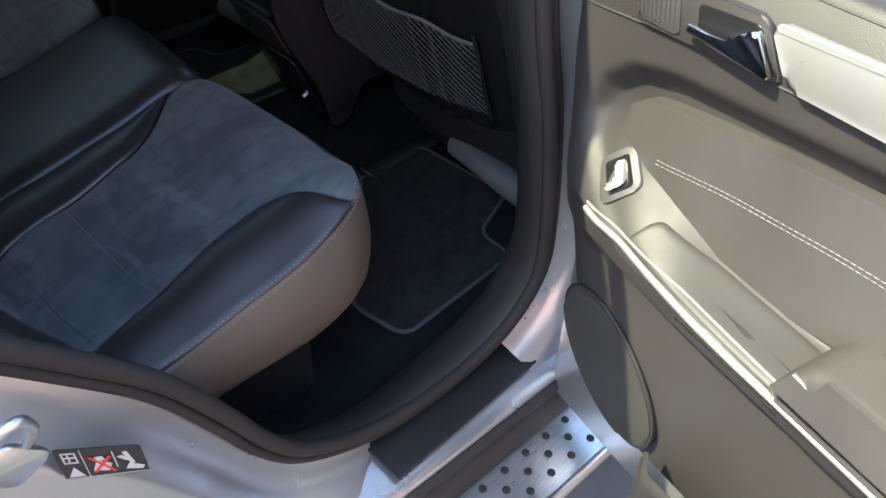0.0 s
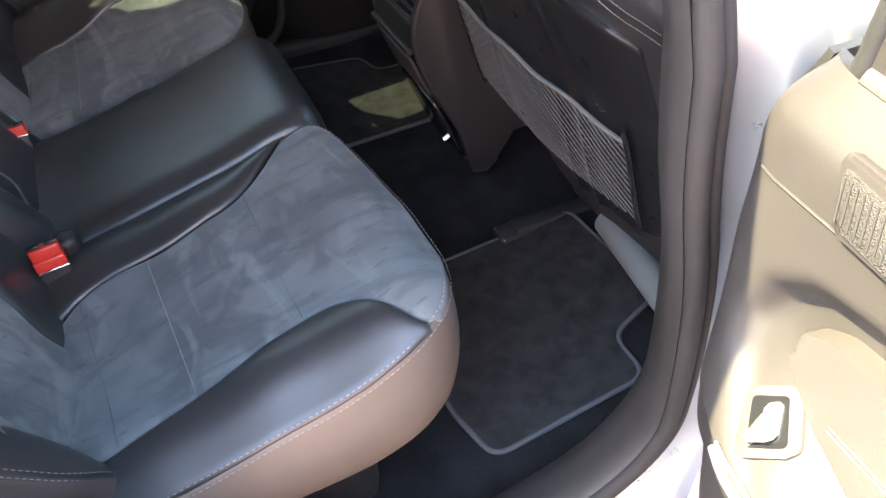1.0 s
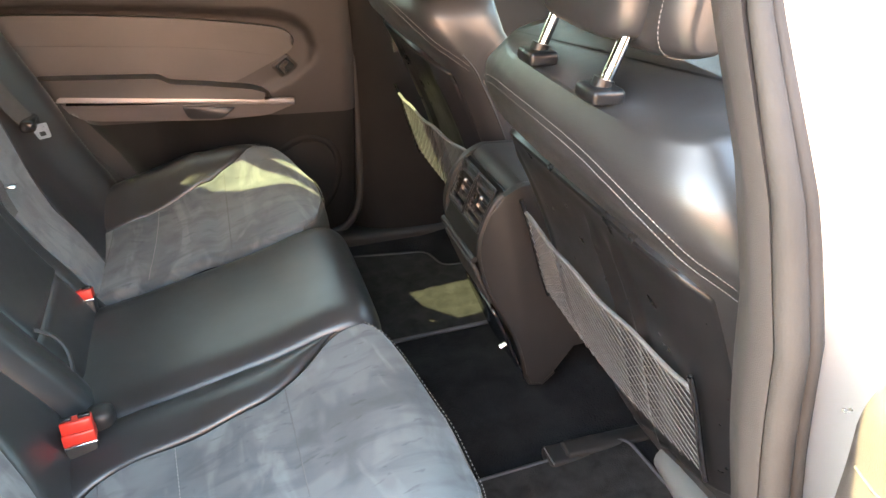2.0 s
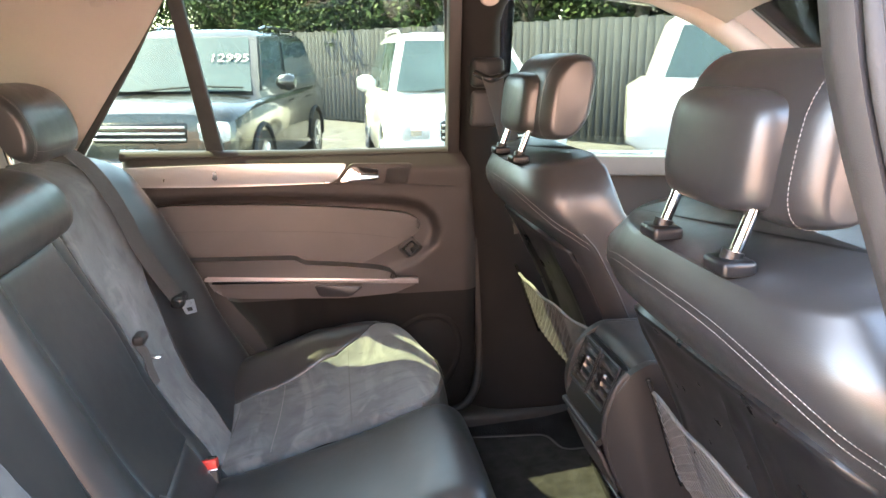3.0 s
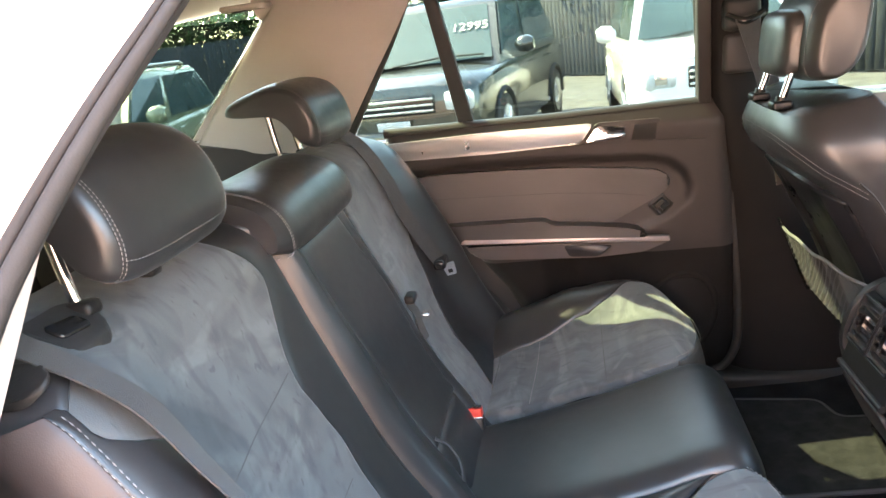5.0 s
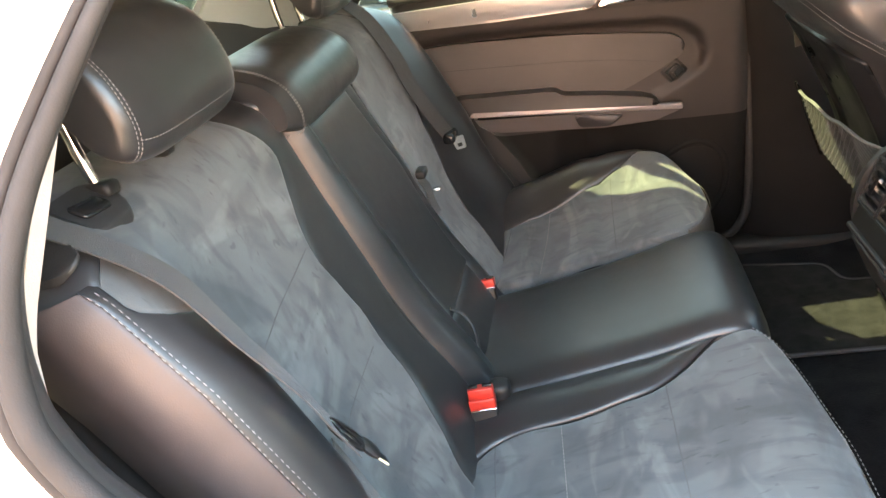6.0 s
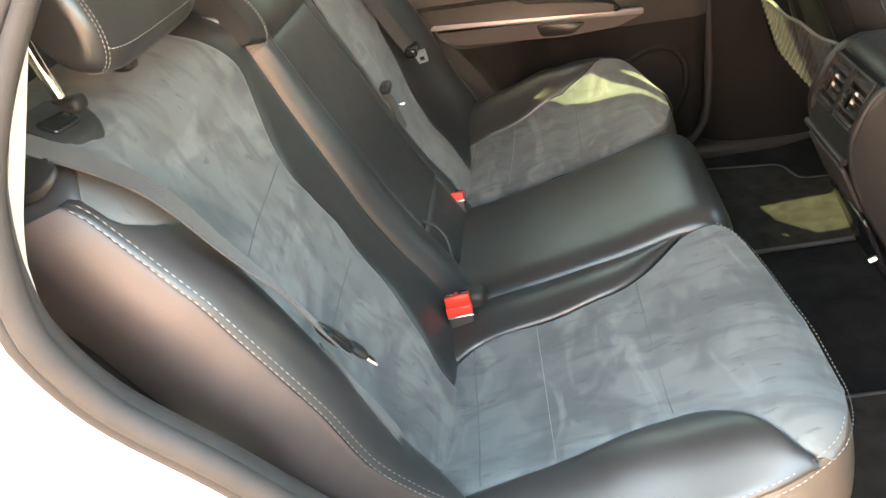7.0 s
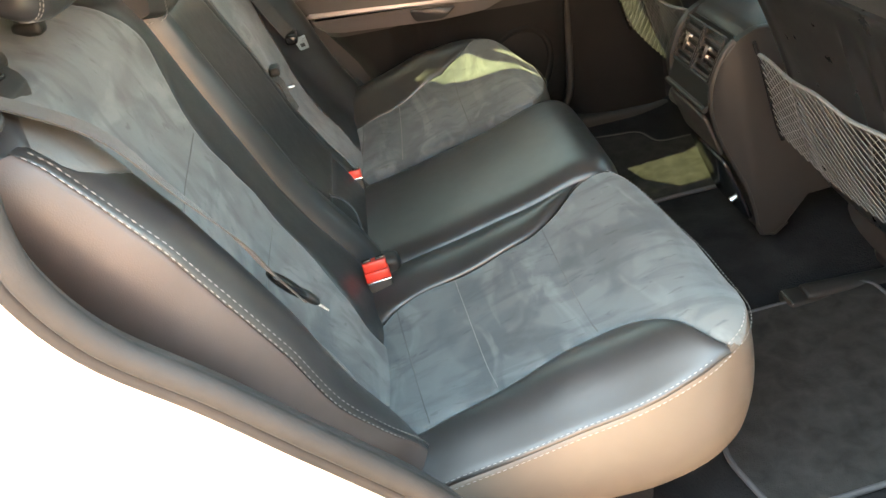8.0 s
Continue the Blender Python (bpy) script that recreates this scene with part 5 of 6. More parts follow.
        for name, dz, dn, r, material, lab in (("bright_strip", 0.0005, 0.002, 0.0042, SILVER, "satin silver edge of the armrest"), ("edge_piping", 0.0085, 0.0035, 0.0016, THREAD, "pale piping above the bright edge"),
                                               ("edge_groove", -0.0062, 0.0008, 0.0016, RUBBER, "dark joint below the bright edge")):
            part(name, tube([place(0.172 + 0.56 * k / 40, surf(0.172 + 0.56 * k / 40, arm_z(0.172 + 0.56 * k / 40) + dz) + dn, arm_z(0.172 + 0.56 * k / 40) + dz) for k in range(41)], r, 8), material, panel, lab)
        # thin dark patch on the surface stands for the shade inside the grip
        part("recess_shade", prism(rounded([(0.330, 0.925), (0.345, 0.880), (0.430, 0.872), (0.470, 0.912)], 0.008, 4), lambda a, b, c: place(a, surf(a, b) + c, b), 0.0014, 0.0), RUBBER, panel, "raised dark patch for the shaded grip recess")
    else:
        pad = [(0.766, 0.986), (0.725, 1.004), (0.476, 0.998), (0.455, 0.984), (0.36, 0.975), (0.27, 0.962), (0.232, 0.950), (0.222, 0.930), (0.70, 0.960)]
        part("armrest", pr(pad, -0.012, 0.050, 0.018, 0.010), LEATHER, panel, "padded black armrest")
        strip_line = [(0.172, 0.919), (0.697, 0.952), (0.690, 0.966), (0.172, 0.9345)]
        part("bright_strip", prism(rounded(strip_line, 0.004, 3), lambda a, b, c: place(a, 0.024 + 0.006 * math.sin(math.pi * min(1, max(0, (a - 0.172) / 0.525))) + c, b), 0.014, 0.004, 3), SATIN_STRIP, panel, "satin silver strip below the armrest")
        lip_line = [(0.692, 0.956), (0.668, 0.913), (0.617, 0.901), (0.363, 0.886), (0.235, 0.892), (0.180, 0.914), (0.174, 0.924)]
        part("bin_lip", prism(rounded(lip_line, 0.012, 4), lambda a, b, c: place(a, -0.010 + c * (0.72 + 0.28 * min(1, max(0, (b - 0.886) / 0.05))), b), 0.042, 0.012, 3), TRIM_SHEEN, panel, "satin lower door pull")
        # black piece on the lip stands for the shaded hollow of the grip
        part("recess_shade", pr([(0.434, 0.928), (0.311, 0.919), (0.345, 0.893), (0.421, 0.897)], 0.024, 0.009, 0.001, 0.008), STICKER, panel, "raised dark patch for the shaded grip recess")
    # window switch
    def on(outline, n, depth, bevel, r):
        base = (lambda a, b: surf(a, b)) if framed else (lambda a, b: -0.012)
        return prism(rounded(outline, r, 4), lambda a, b, c: place(a, base(a, b) + n + c, b), depth, bevel)
    sw = part("switch_bezel", on([(0.152, 1.003), (0.182, 1.034), (0.220, 1.003), (0.190, 0.968)], -0.006, 0.010, 0.003, 0.008), DOOR_LEATHER if framed else PLASTIC, panel, "pale window switch surround" if framed else "dark window switch surround")
    part("switch_well", on([(0.162, 1.003), (0.182, 1.024), (0.210, 1.002), (0.190, 0.979)], 0.003, 0.002, 0.0, 0.004), GLOSS_BLACK, sw, "dark switch well")
    part("switch_rocker", on([(0.176, 1.012), (0.183, 1.019), (0.201, 1.001), (0.187, 0.984), (0.181, 0.989), (0.190, 1.000)], 0.004, 0.007, 0.003, 0.003), SILVER if framed else PLASTIC, sw, "window switch rocker")
    # speaker
    ring_at = curve([place(0.165 + 0.100 * math.cos(a) - 0.03 * math.sin(a), -0.016, 0.690 + 0.125 * math.sin(a)) for a in [2 * math.pi * q / 20 for q in range(20)]], 60, True)
    if not framed:
        part("speaker_ring", tube(ring_at, 0.012, 8, True), SHADED_TRIM, panel, "raised speaker ring")
        part("speaker_grille", prism([(0.165 + 0.096 * math.cos(2 * math.pi * q / 40) - 0.03 * math.sin(2 * math.pi * q / 40), 0.690 + 0.12 * math.sin(2 * math.pi * q / 40)) for q in range(40)], lambda a, b, c: place(a, -0.026 + c, b), 0.018, 0.006), SHADED_TRIM, panel, "perforated speaker grille")
    if framed:
        ax, az = Vector((0.75, -0.66)), Vector((0.66, 0.75))
        oval = [Vector((0.232, 0.708)) + ax * 0.118 * math.cos(2 * math.pi * q / 40) + az * 0.062 * math.sin(2 * math.pi * q / 40) for q in range(40)]
        part("speaker_grille", prism([tuple(p) for p in oval], lambda a, b, c: place(a, -0.030 + c, b), 0.030, 0.008, 3), GRILLE, panel, "dark oval perforated speaker grille")
        part("speaker_ring", tube([place(p.x, -0.006, p.y) for p in oval], 0.003, 8, True), PLASTIC, panel, "raised speaker ring")
        part("door_bin", sheet(lambda u, v: place(0.340 + 0.26 * v, lut([(0, 0.0), (0.4, 0.038), (1, 0.052)], u) * min(1, 0.45 + v * 6), 0.465 + (0.205 + 0.012 * v) * u), spaced(14), spaced(20), 0.006, 0.003, 0.006, place(0, 1, 0) - place(0, 0, 0)), PLASTIC_SOFT, panel, "lower storage bin standing off the door")
    else:
        part("door_bin", pr([(0.24, 0.50), (0.60, 0.52), (0.64, 0.60), (0.30, 0.575)], -0.03, 0.05, 0.012, 0.02), SHADED_TRIM, panel, "lower storage bin")
    part("ledge", tube([place(0.11 if framed else 0.02, -0.035, 1.245), place(0.45, -0.035, 1.245), place(0.87, -0.035, 1.252)], 0.018, 10, flat=0.7), PLASTIC_SOFT, panel, "soft window ledge")
    if framed:
        fr = curve([place(0.10, -0.06, 1.22), place(0.12, -0.035, 1.42), place(0.16, 0.02, 1.575), place(0.22, 0.045, 1.615), place(0.45, 0.045, 1.61), place(0.62, 0.035, 1.56), place(0.76, -0.01, 1.42), place(0.87, -0.06, 1.24)], 50)
        part("hinge_edge", sheet(lambda u, v: place(smooth_lut(FRONT_EDGE, 0.60 + 0.645 * u) - 0.003 - 0.02 * v, -0.028 - 0.09 * v, 0.60 + 0.645 * u), spaced(30), spaced(4), 0.006), RUBBER, door, "dark hinge edge of the door")
        part("front_upright", prism(rounded([(0.085, 1.215), (0.165, 1.215), (0.20, 1.50), (0.13, 1.55)], 0.02, 3), lambda a, b, c: place(a, -0.055 + c + 0.10 * max(0, b - 1.3), b), 0.03, 0.008), PLASTIC_SOFT, door, "broad front upright of the window frame")
        part("window_frame", tube(fr, 0.022, 10), PLASTIC_SOFT, door, "dark window frame of the door")
        part("frame_seal", tube([p + Vector(place(0, 0.03, 0)) - Vector(place(0, 0, 0)) for p in fr], 0.008, 8), RUBBER, door)
        part("door_edge_seal", tube([place(a, -0.07, b) for b, a in rear], 0.010, 8), RUBBER, door, "rubber edge seal")
    return door


DOOR_OPEN = radians(80)
DOOR_DIR = Vector((-math.cos(DOOR_OPEN), -math.sin(DOOR_OPEN), 0))
DOOR_IN = Vector((-math.sin(DOOR_OPEN), math.cos(DOOR_OPEN), 0))
rear_door("door_1", lambda s, n, z: Vector((0.602, -0.770, z)) + DOOR_DIR * s + DOOR_IN * n, "wide open rear door with soft trim, bright strip and silver cap", True)
rear_door("door_2", lambda s, n, z: Vector((0.62 - s, 0.71 - n, z)), "closed far rear door with soft trim and silver cap", False)


# ---- front seats ----
SHELL_X = [(0.58, 0.895), (0.683, 0.852), (0.815, 0.792), (0.96, 0.742), (1.05, 0.699), (1.12, 0.659), (1.148, 0.644), (1.166, 0.616), (1.20, 0.592), (1.245, 0.579), (1.27, 0.584), (1.287, 0.60)]
SHELL_W = [(0.58, 0.205), (0.70, 0.222), (0.9, 0.238), (1.08, 0.254), (1.17, 0.262), (1.22, 0.259), (1.25, 0.245), (1.272, 0.220), (1.287, 0.185)]

NEAR_INNER_W = [(0.58, 0.270), (0.75, 0.288), (1.10, 0.297), (1.17, 0.300), (1.22, 0.296), (1.25, 0.278), (1.272, 0.250), (1.287, 0.20)]


def front_seat(yc, side, label):
    def half(z, s):
        """Half width towards the outer (s * side > 0) or the inner side."""
        w = smooth_lut(SHELL_W, z)
        if s * side > 0:
            return w * (1.05 if side < 0 else 1.0)
        return smooth_lut(NEAR_INNER_W, z) if side < 0 else w * 0.88
    seat = thing("car_seat", (1.0, yc, 0.5), label, "car seat", "front seats")

    def ring(z, grow=0.0):
        xr = smooth_lut(SHELL_X, z)
        t = lut([(0.58, 0.16), (0.9, 0.16), (1.1, 0.155), (1.22, 0.158), (1.26, 0.150), (1.287, 0.110)], z) + grow
        out = []
        for k in range(36):
            a = 2 * math.pi * k / 36
            c, s = math.cos(a), math.sin(a)
            cx = math.copysign(abs(c) ** 0.55, c)
            sy = math.copysign(abs(s) ** 0.65, s)
            x = xr + t / 2 - cx * t / 2
            # side wings reach forward
            x += 0.055 * abs(sy) ** 4 * (1 if cx < 0 else 0.35)
            out.append((x, yc + sy * (half(z, sy) + grow), z + 0.018 * (-cx) * min(1, max(0, (z - 1.12) / 0.12))))
        return out
    zs = [0.715, 0.722, 0.735, 0.76, 0.84, 0.92, 1.0, 1.06, 1.11, 1.15, 1.19, 1.22, 1.245, 1.265, 1.28, 1.287]
    back = part("backrest", loft([ring(z) for z in zs]), LEATHER, seat, "black leather front backrest")
    # smooth rear panel with two upright creases, edged by a padded leather border
    def rear_panel(u, v):
        z = 0.735 + 0.412 * u
        k = 0.84 - 0.02 * u
        lo, hi = -half(z, -1) * (k if side > 0 else 0.95 * k), half(z, 1) * (k if side > 0 else 0.91)
        y = lo + (hi - lo) * v
        arch = 0.035 * (2 * v - 1) ** 4 * max(0, u - 0.8) / 0.2
        z -= arch - 0.03 * max(0, 0.12 - u) / 0.12 * (2 * v - 1) ** 2
        w = v if side > 0 else 1 - v
        crease = 0.010 * (bump(w, 0.70, 0.020) + bump(w, 0.60, 0.020)) * min(1, max(0, (0.93 - u) * 9)) + 0.009 * bump(w, 0.07, 0.03)
        return (smooth_lut(SHELL_X, z) - 0.014 - crease * min(1, (1 - u) * 8) + (0.044 if side < 0 and v > 0.5 else 0.032) * abs(2 * v - 1) ** 7, yc + y, z)
    panel = part("rear_panel", sheet(rear_panel, spaced(40), spaced(60), 0.012, 0.003, 0.01, (-1, 0, 0)), GLOSS_SOFT, seat, "smooth dark rear panel")
    # shoulder seam
    def rear_at(z, a):
        r = ring(z, 0.0015)
        k = a * 36
        i = int(math.floor(k)) % 36
        return Vector(r[i]).lerp(Vector(r[(i + 1) % 36]), k - math.floor(k))
    seam = []
    for k in range(41):
        a = -0.205 + 0.41 * k / 40 if side > 0 else -0.165 + 0.37 * k / 40
        z = 1.252 - 0.115 * (abs(2 * k / 40 - 1)) ** 2.6
        seam.append(rear_at(z, a % 1.0))
    part("shoulder_stitching", merge(stitches(seam), stitches([p + Vector((0, 0, -0.009)) for p in seam])), THREAD, back, "pale double stitching")
    for e in (-0.215, 0.215):
        part("side_piping", tube([rear_at(z, e % 1.0) for z in spaced(24, 0.74, 1.16)], 0.0022, 6), RUBBER, back)
    # head restraint: a broad rounded body with a padded block standing out of its rear
    cz, cx = 1.399, 0.690

    def rest_ring(w, grow=0.0):
        f = 0.52 + 0.48 * math.sqrt(max(0, 1 - abs(w) ** 4.5)) + grow
        pts = []
        for q in range(32):
            a = 2 * math.pi * q / 32
            c, s = math.cos(a), math.sin(a)
            px = math.copysign(abs(c) ** 0.75, c) * 0.055 * f
            pz = math.copysign(abs(s) ** 0.75, s) * 0.083 * (0.60 + 0.40 * f)
            pts.append(Vector((cx + px + 0.018 * s + 0.012 * w * w - 0.008, yc + w * 0.134, cz + pz)))
        return pts
    rest = part("headrest", loft([rest_ring(math.sin(-math.pi / 2 + math.pi * k / 26)) for k in range(27)]), LEATHER, seat, "black leather front head restraint")

    def block_ring(k):
        """Rounded upright outline of the rear block, k from its root to its rear face."""
        x, r = ((0.690, 1.0), (0.640, 1.0), (0.624, 0.985), (0.612, 0.95), (0.605, 0.89), (0.601, 0.79), (0.599, 0.55))[k]
        out = []
        for q in range(36):
            a = 2 * math.pi * q / 36
            c, s = math.cos(a), math.sin(a)
            yy = math.copysign(abs(c) ** 0.42, c) * 0.094 * r
            zz = math.copysign(abs(s) ** 0.42, s) * 0.060 * r
            out.append(Vector((x + 0.10 * zz + 1.1 * yy * yy + 0.8 * zz * zz, yc + yy, cz - 0.014 + zz)))
        return out
    part("rest_block", loft([block_ring(k) for k in range(7)]), LEATHER, rest, "padded leather block on the rear of the pad")
    for w in (-0.80, 0.80):
        part("headrest_stitching", stitches(rest_ring(w, 0.012)[4:30]), THREAD, rest, "pale stitching down the pad")
    for k in (-1, 1):
        y = yc + k * 0.073
        part("post", tube([(0.606, y, 1.28), (0.617, y, 1.31), (0.634, y, 1.36)], 0.0065, 12), CHROME, rest, "chrome headrest post")
        part("socket", merge(rbox((0.588, y - 0.021, 1.272), (0.624, y + 0.021, 1.288), 0.005, 3), tube([(0.606, y, 1.284), (0.609, y, 1.294)], 0.011, 12)), GLOSS_SOFT, seat, "black headrest socket")
    # net pocket with wire sides
    def net_point(u, v):
        """u across from the inner side, v down."""
        y = yc + side * ((-0.298 + 0.470 * u) if side < 0 else (-0.240 + 0.445 * u))
        z = (0.958 + 0.004 * math.sin(u * 19)) * (1 - v) + (0.800 + 0.015 * u - 0.03 * math.sin(math.pi * u)) * v
        sag = 0.012 * math.sin(math.pi * u) * (1 - 0.6 * v) + (0.035 * u if side > 0 else 0.0)
        return Vector((smooth_lut(SHELL_X, z) - 0.018 - sag, y, z))
    pocket = part("net_rim", tube([net_point(k / 24, 0) for k in range(25)], 0.0035, 6), NET, seat, "elastic rim of the net pocket")
    bm = bmesh.new()

    def cord(points, r):
        rr = []
        for p in points:
            rr.append([bm.verts.new(p + o) for o in (Vector((-r, 0, r)), Vector((-r, 0, -r)), Vector((r, 0, 0)))])
        for a, b in zip(rr, rr[1:]):
            for q in range(3):
                bm.faces.new((a[q], a[(q + 1) % 3], b[(q + 1) % 3], b[q]))
    for k in range(-11, 34):
        for sgn in (1, -1):
            pts = []
            for q in range(31):
                v = q / 30
                u = k / 23 + sgn * v * 0.46
                if 0 <= u <= 1:
                    pts.append(net_point(u, v) + Vector((-0.0012 * sgn, 0, 0)))
            if len(pts) > 1:
                cord(pts, 0.00065)
    part("net", bm, NET, pocket, "diamond mesh net pocket", smooth=False)
    part("net_wire", tube([net_point(0, v) for v in spaced(8, -0.15, 1.1)], 0.004, 8), GLOSS_BLACK, seat, "wire side of the pocket")
    part("net_wire", tube([net_point(1, v) for v in spaced(8, -0.15, 1.1)], 0.004, 8), GLOSS_BLACK, seat, "wire side of the pocket")
    # cushion, base and rails
    cush = []
    for k in range(13):
        f = k / 12
        x = 0.905 + 0.44 * f
        zt = 0.74 + 0.06 * f - 0.05 * max(0, f - 0.85) / 0.15
        cush.append([(x, yc + math.copysign(abs(math.sin(a)) ** 0.6, math.sin(a)) * 0.25, (zt + 0.60) / 2 + math.copysign(abs(math.cos(a)) ** 0.6, math.cos(a)) * (zt - 0.60) / 2) for a in [2 * math.pi * q / 24 for q in range(24)]])
    part("cushion", loft(cush), LEATHER, seat, "black leather front cushion")
    part("cross_tube", tube([(0.925, yc - side * 0.05, 0.585), (0.905, yc + side * 0.06, 0.592), (0.885, yc + side * 0.16, 0.600), (0.880, yc + side * 0.20, 0.602)], 0.030, 16), DUCT, seat, "pale plastic duct below the seat")
    part("seat_base", rbox((0.94, yc - 0.21, 0.54), (1.34, yc + 0.21, 0.62), 0.02), PLASTIC, seat, "dark seat frame")
    xo = 0.0 if side < 0 else 0.09
    for k in (-1, 1):
        ry = yc + k * 0.185
        r = part("rail", rbox(((0.80 if k * side < 0 else 0.96) + xo, ry - 0.020, 0.488), (1.40, ry + 0.020, 0.515), 0.006, 2), PLASTIC, seat, "dark seat rail")
        if k * side < 0:
            part("rail_cover", rbox((0.765 + xo, ry - 0.026, 0.480), (0.86 + xo, ry + 0.026, 0.506), 0.008, 3), PLASTIC, r, "plastic rail end cover")
            part("rail_edge", tube([(0.768 + xo, ry - 0.024, 0.505), (0.768 + xo, ry + 0.018, 0.505)], 0.0012, 6), STEEL, r, "worn bright edge")
    return seat


GLOSS_SOFT = mat("smooth_dark_panel", (0.010, 0.010, 0.011), 0.30, var=0.15, scale=5, grain=0.06, grain_scale=500, spec=0.32)
front_seat(-0.385, -1, "black leather front seat with net pocket, seen from behind")
front_seat(0.390, 1, "black leather front seat on the far side, net pocket sunlit")

# ---- centre console between the front seats ----
console = thing("centre_console", (0.8, 0.035, 0.50), "dark centre console with rear air vents", "console")
side_line = [(p.x, p.y) for p in curve([(0.735, 0.996, 0), (0.705, 0.982, 0), (0.680, 0.958, 0), (0.664, 0.915, 0), (0.660, 0.880, 0), (0.668, 0.838, 0), (0.687, 0.787, 0), (0.720, 0.725, 0), (0.748, 0.675, 0), (0.768, 0.622, 0), (0.780, 0.575, 0)], 34)]
side_line += [(0.79, 0.556), (0.815, 0.552), (0.838, 0.575), (0.87, 0.64), (1.16, 0.66), (1.16, 0.96), (1.0, 0.985), (0.85, 0.994)]
body_line = [(a + 0.030 * lut([(0.79, 0.0), (0.85, 1.0), (0.955, 1.0), (0.99, 0.0)], b), b) for a, b in side_line]
part("body", prism(body_line, lambda a, b, c: (a, -0.048 + c, b), 0.186, 0.004, 2), PLASTIC, console, "dark console body")
for y in (-0.060, 0.134):
    part("cheek", prism(side_line, lambda a, b, c: (a, y + c, b), 0.016, 0.005, 3), PLASTIC, console, "dark console side")
face_a, face_b = Vector((0.706, 0.0, 0.978)), Vector((0.660, 0.0, 0.848))
fdir = (face_b - face_a)
fn_out = Vector((-fdir.z, 0, fdir.x)).normalized()
if fn_out.x > 0:
    fn_out = -fn_out


def vent(a, b, c):
    """a across from the near edge (0..1), b down (0..1), c out of the face in metres."""
    return Vector((0, -0.042 + 0.174 * a, 0)) + face_a + fdir * b + fn_out * c


frame_out = rounded([(0.0, 0.0), (1.0, 0.0), (1.0, 1.0), (0.0, 1.0)], 0.06, 4)
part("vent_frame", prism(frame_out, lambda a, b, c: vent(a, b, c), 0.004, 0.0), GLOSS_SOFT, console, "dark vent surround", smooth=False)
for k in range(2):
    a0 = 0.055 + 0.465 * k
    outlet = part("vent_outlet", prism([(a0, 0.06), (a0 + 0.42, 0.06), (a0 + 0.42, 0.64), (a0, 0.64)], lambda a, b, c: vent(a, b, 0.0045 + c), 0.002), RUBBER, console, "black air outlet", smooth=False)
    for q in range(5):
        b1 = 0.115 + 0.108 * q
        part("slat", prism([(a0 + 0.02, b1), (a0 + 0.40, b1), (a0 + 0.40, b1 + 0.040), (a0 + 0.02, b1 + 0.040)], lambda a, b, c: vent(a, b + 1.6 * c, 0.0075 + c), 0.010, 0.0), SLAT, outlet, "gloss cross slat", smooth=False)
    rim = rounded([(a0, 0.05), (a0 + 0.42, 0.05), (a0 + 0.42, 0.65), (a0, 0.65)], 0.03, 3)
    part("outlet_rim", tube([vent(a, b, 0.014) for a, b in rim], 0.0028, 8, True), GLOSS_SOFT, outlet, "smooth outlet surround")
    part("slider", prism(rounded([(a0 + 0.18, 0.235), (a0 + 0.24, 0.235), (a0 + 0.24, 0.47), (a0 + 0.18, 0.47)], 0.02, 2), lambda a, b, c: vent(a, b, 0.016 + c), 0.005, 0.0), CHROME, outlet, "chrome vent slider", smooth=False)
part("lower_rim", tube([vent(0.0, 1.0, 0.004), vent(1.0, 1.0, 0.004)], 0.006, 8), PLASTIC, console)
part("ashtray_flap", prism(rounded([(-0.035, 0.0), (0.130, 0.0), (0.130, 0.10), (-0.035, 0.10)], 0.012, 3), lambda a, b, c: (0.664 + b * 0.42 - c * 0.9, a, 0.834 - b * 0.9 - c * 0.4), 0.008, 0.003), RUBBER, console, "dark flap below the vents")
part("lower_cover", prism(rounded([(-0.036, 0.0), (0.125, 0.0), (0.125, 0.17), (-0.036, 0.17)], 0.02, 3), lambda a, b, c: (0.711 + b * 0.41 - c * 0.9, a, 0.732 - b * 0.9 - c * 0.4), 0.010, 0.003), GLOSS_BLACK, console, "dark lower cover")
part("screw_head", tube([(0.752, -0.012, 0.630), (0.737, -0.012, 0.622)], 0.0065, 14), CHROME, console, "bright round fastener")
part("side_edge", tube([(a + 0.001, -0.052, b) for a, b in side_line[4:34]], 0.0065, 8), PLASTIC, console, "rounded console edge")

# ---- floor mats ----
def floor_mat(outline, label):
    m = thing("floor_mat", (sum(p[0] for p in outline) / len(outline), sum(p[1] for p in outline) / len(outline), 0.48), label, "floor mat", "floor mats")
    line = rounded(outline, 0.03, 5)
    bm = bmesh.new()
    lo = [bm.verts.new((x, y, floor_z(x, y) + 0.001)) for x, y in line]
    hi = [bm.verts.new((x, y, floor_z(x, y) + 0.011)) for x, y in line]
    bm.faces.new(hi)
    bm.faces.new(lo[::-1])
    n = len(line)
    for k in range(n):
        bm.faces.new((lo[k], lo[(k + 1) % n], hi[(k + 1) % n], hi[k]))
    bmesh.ops.triangulate(bm, faces=[f for f in bm.faces if len(f.verts) > 4])
    part("carpet", bm, MAT_CARPET, m, "black carpet pile", smooth=False)
    part("binding", tube([(x, y, floor_z(x, y) + 0.008) for x, y in line], 0.005, 8, True), PIPING, m, "grey stitched binding")
    return m


floor_mat([(0.531, -0.622), (0.506, -0.505), (0.60, -0.205), (0.925, -0.205), (0.943, -0.476), (0.825, -0.512), (0.825, -0.604)], "black carpet floor mat with grey binding")
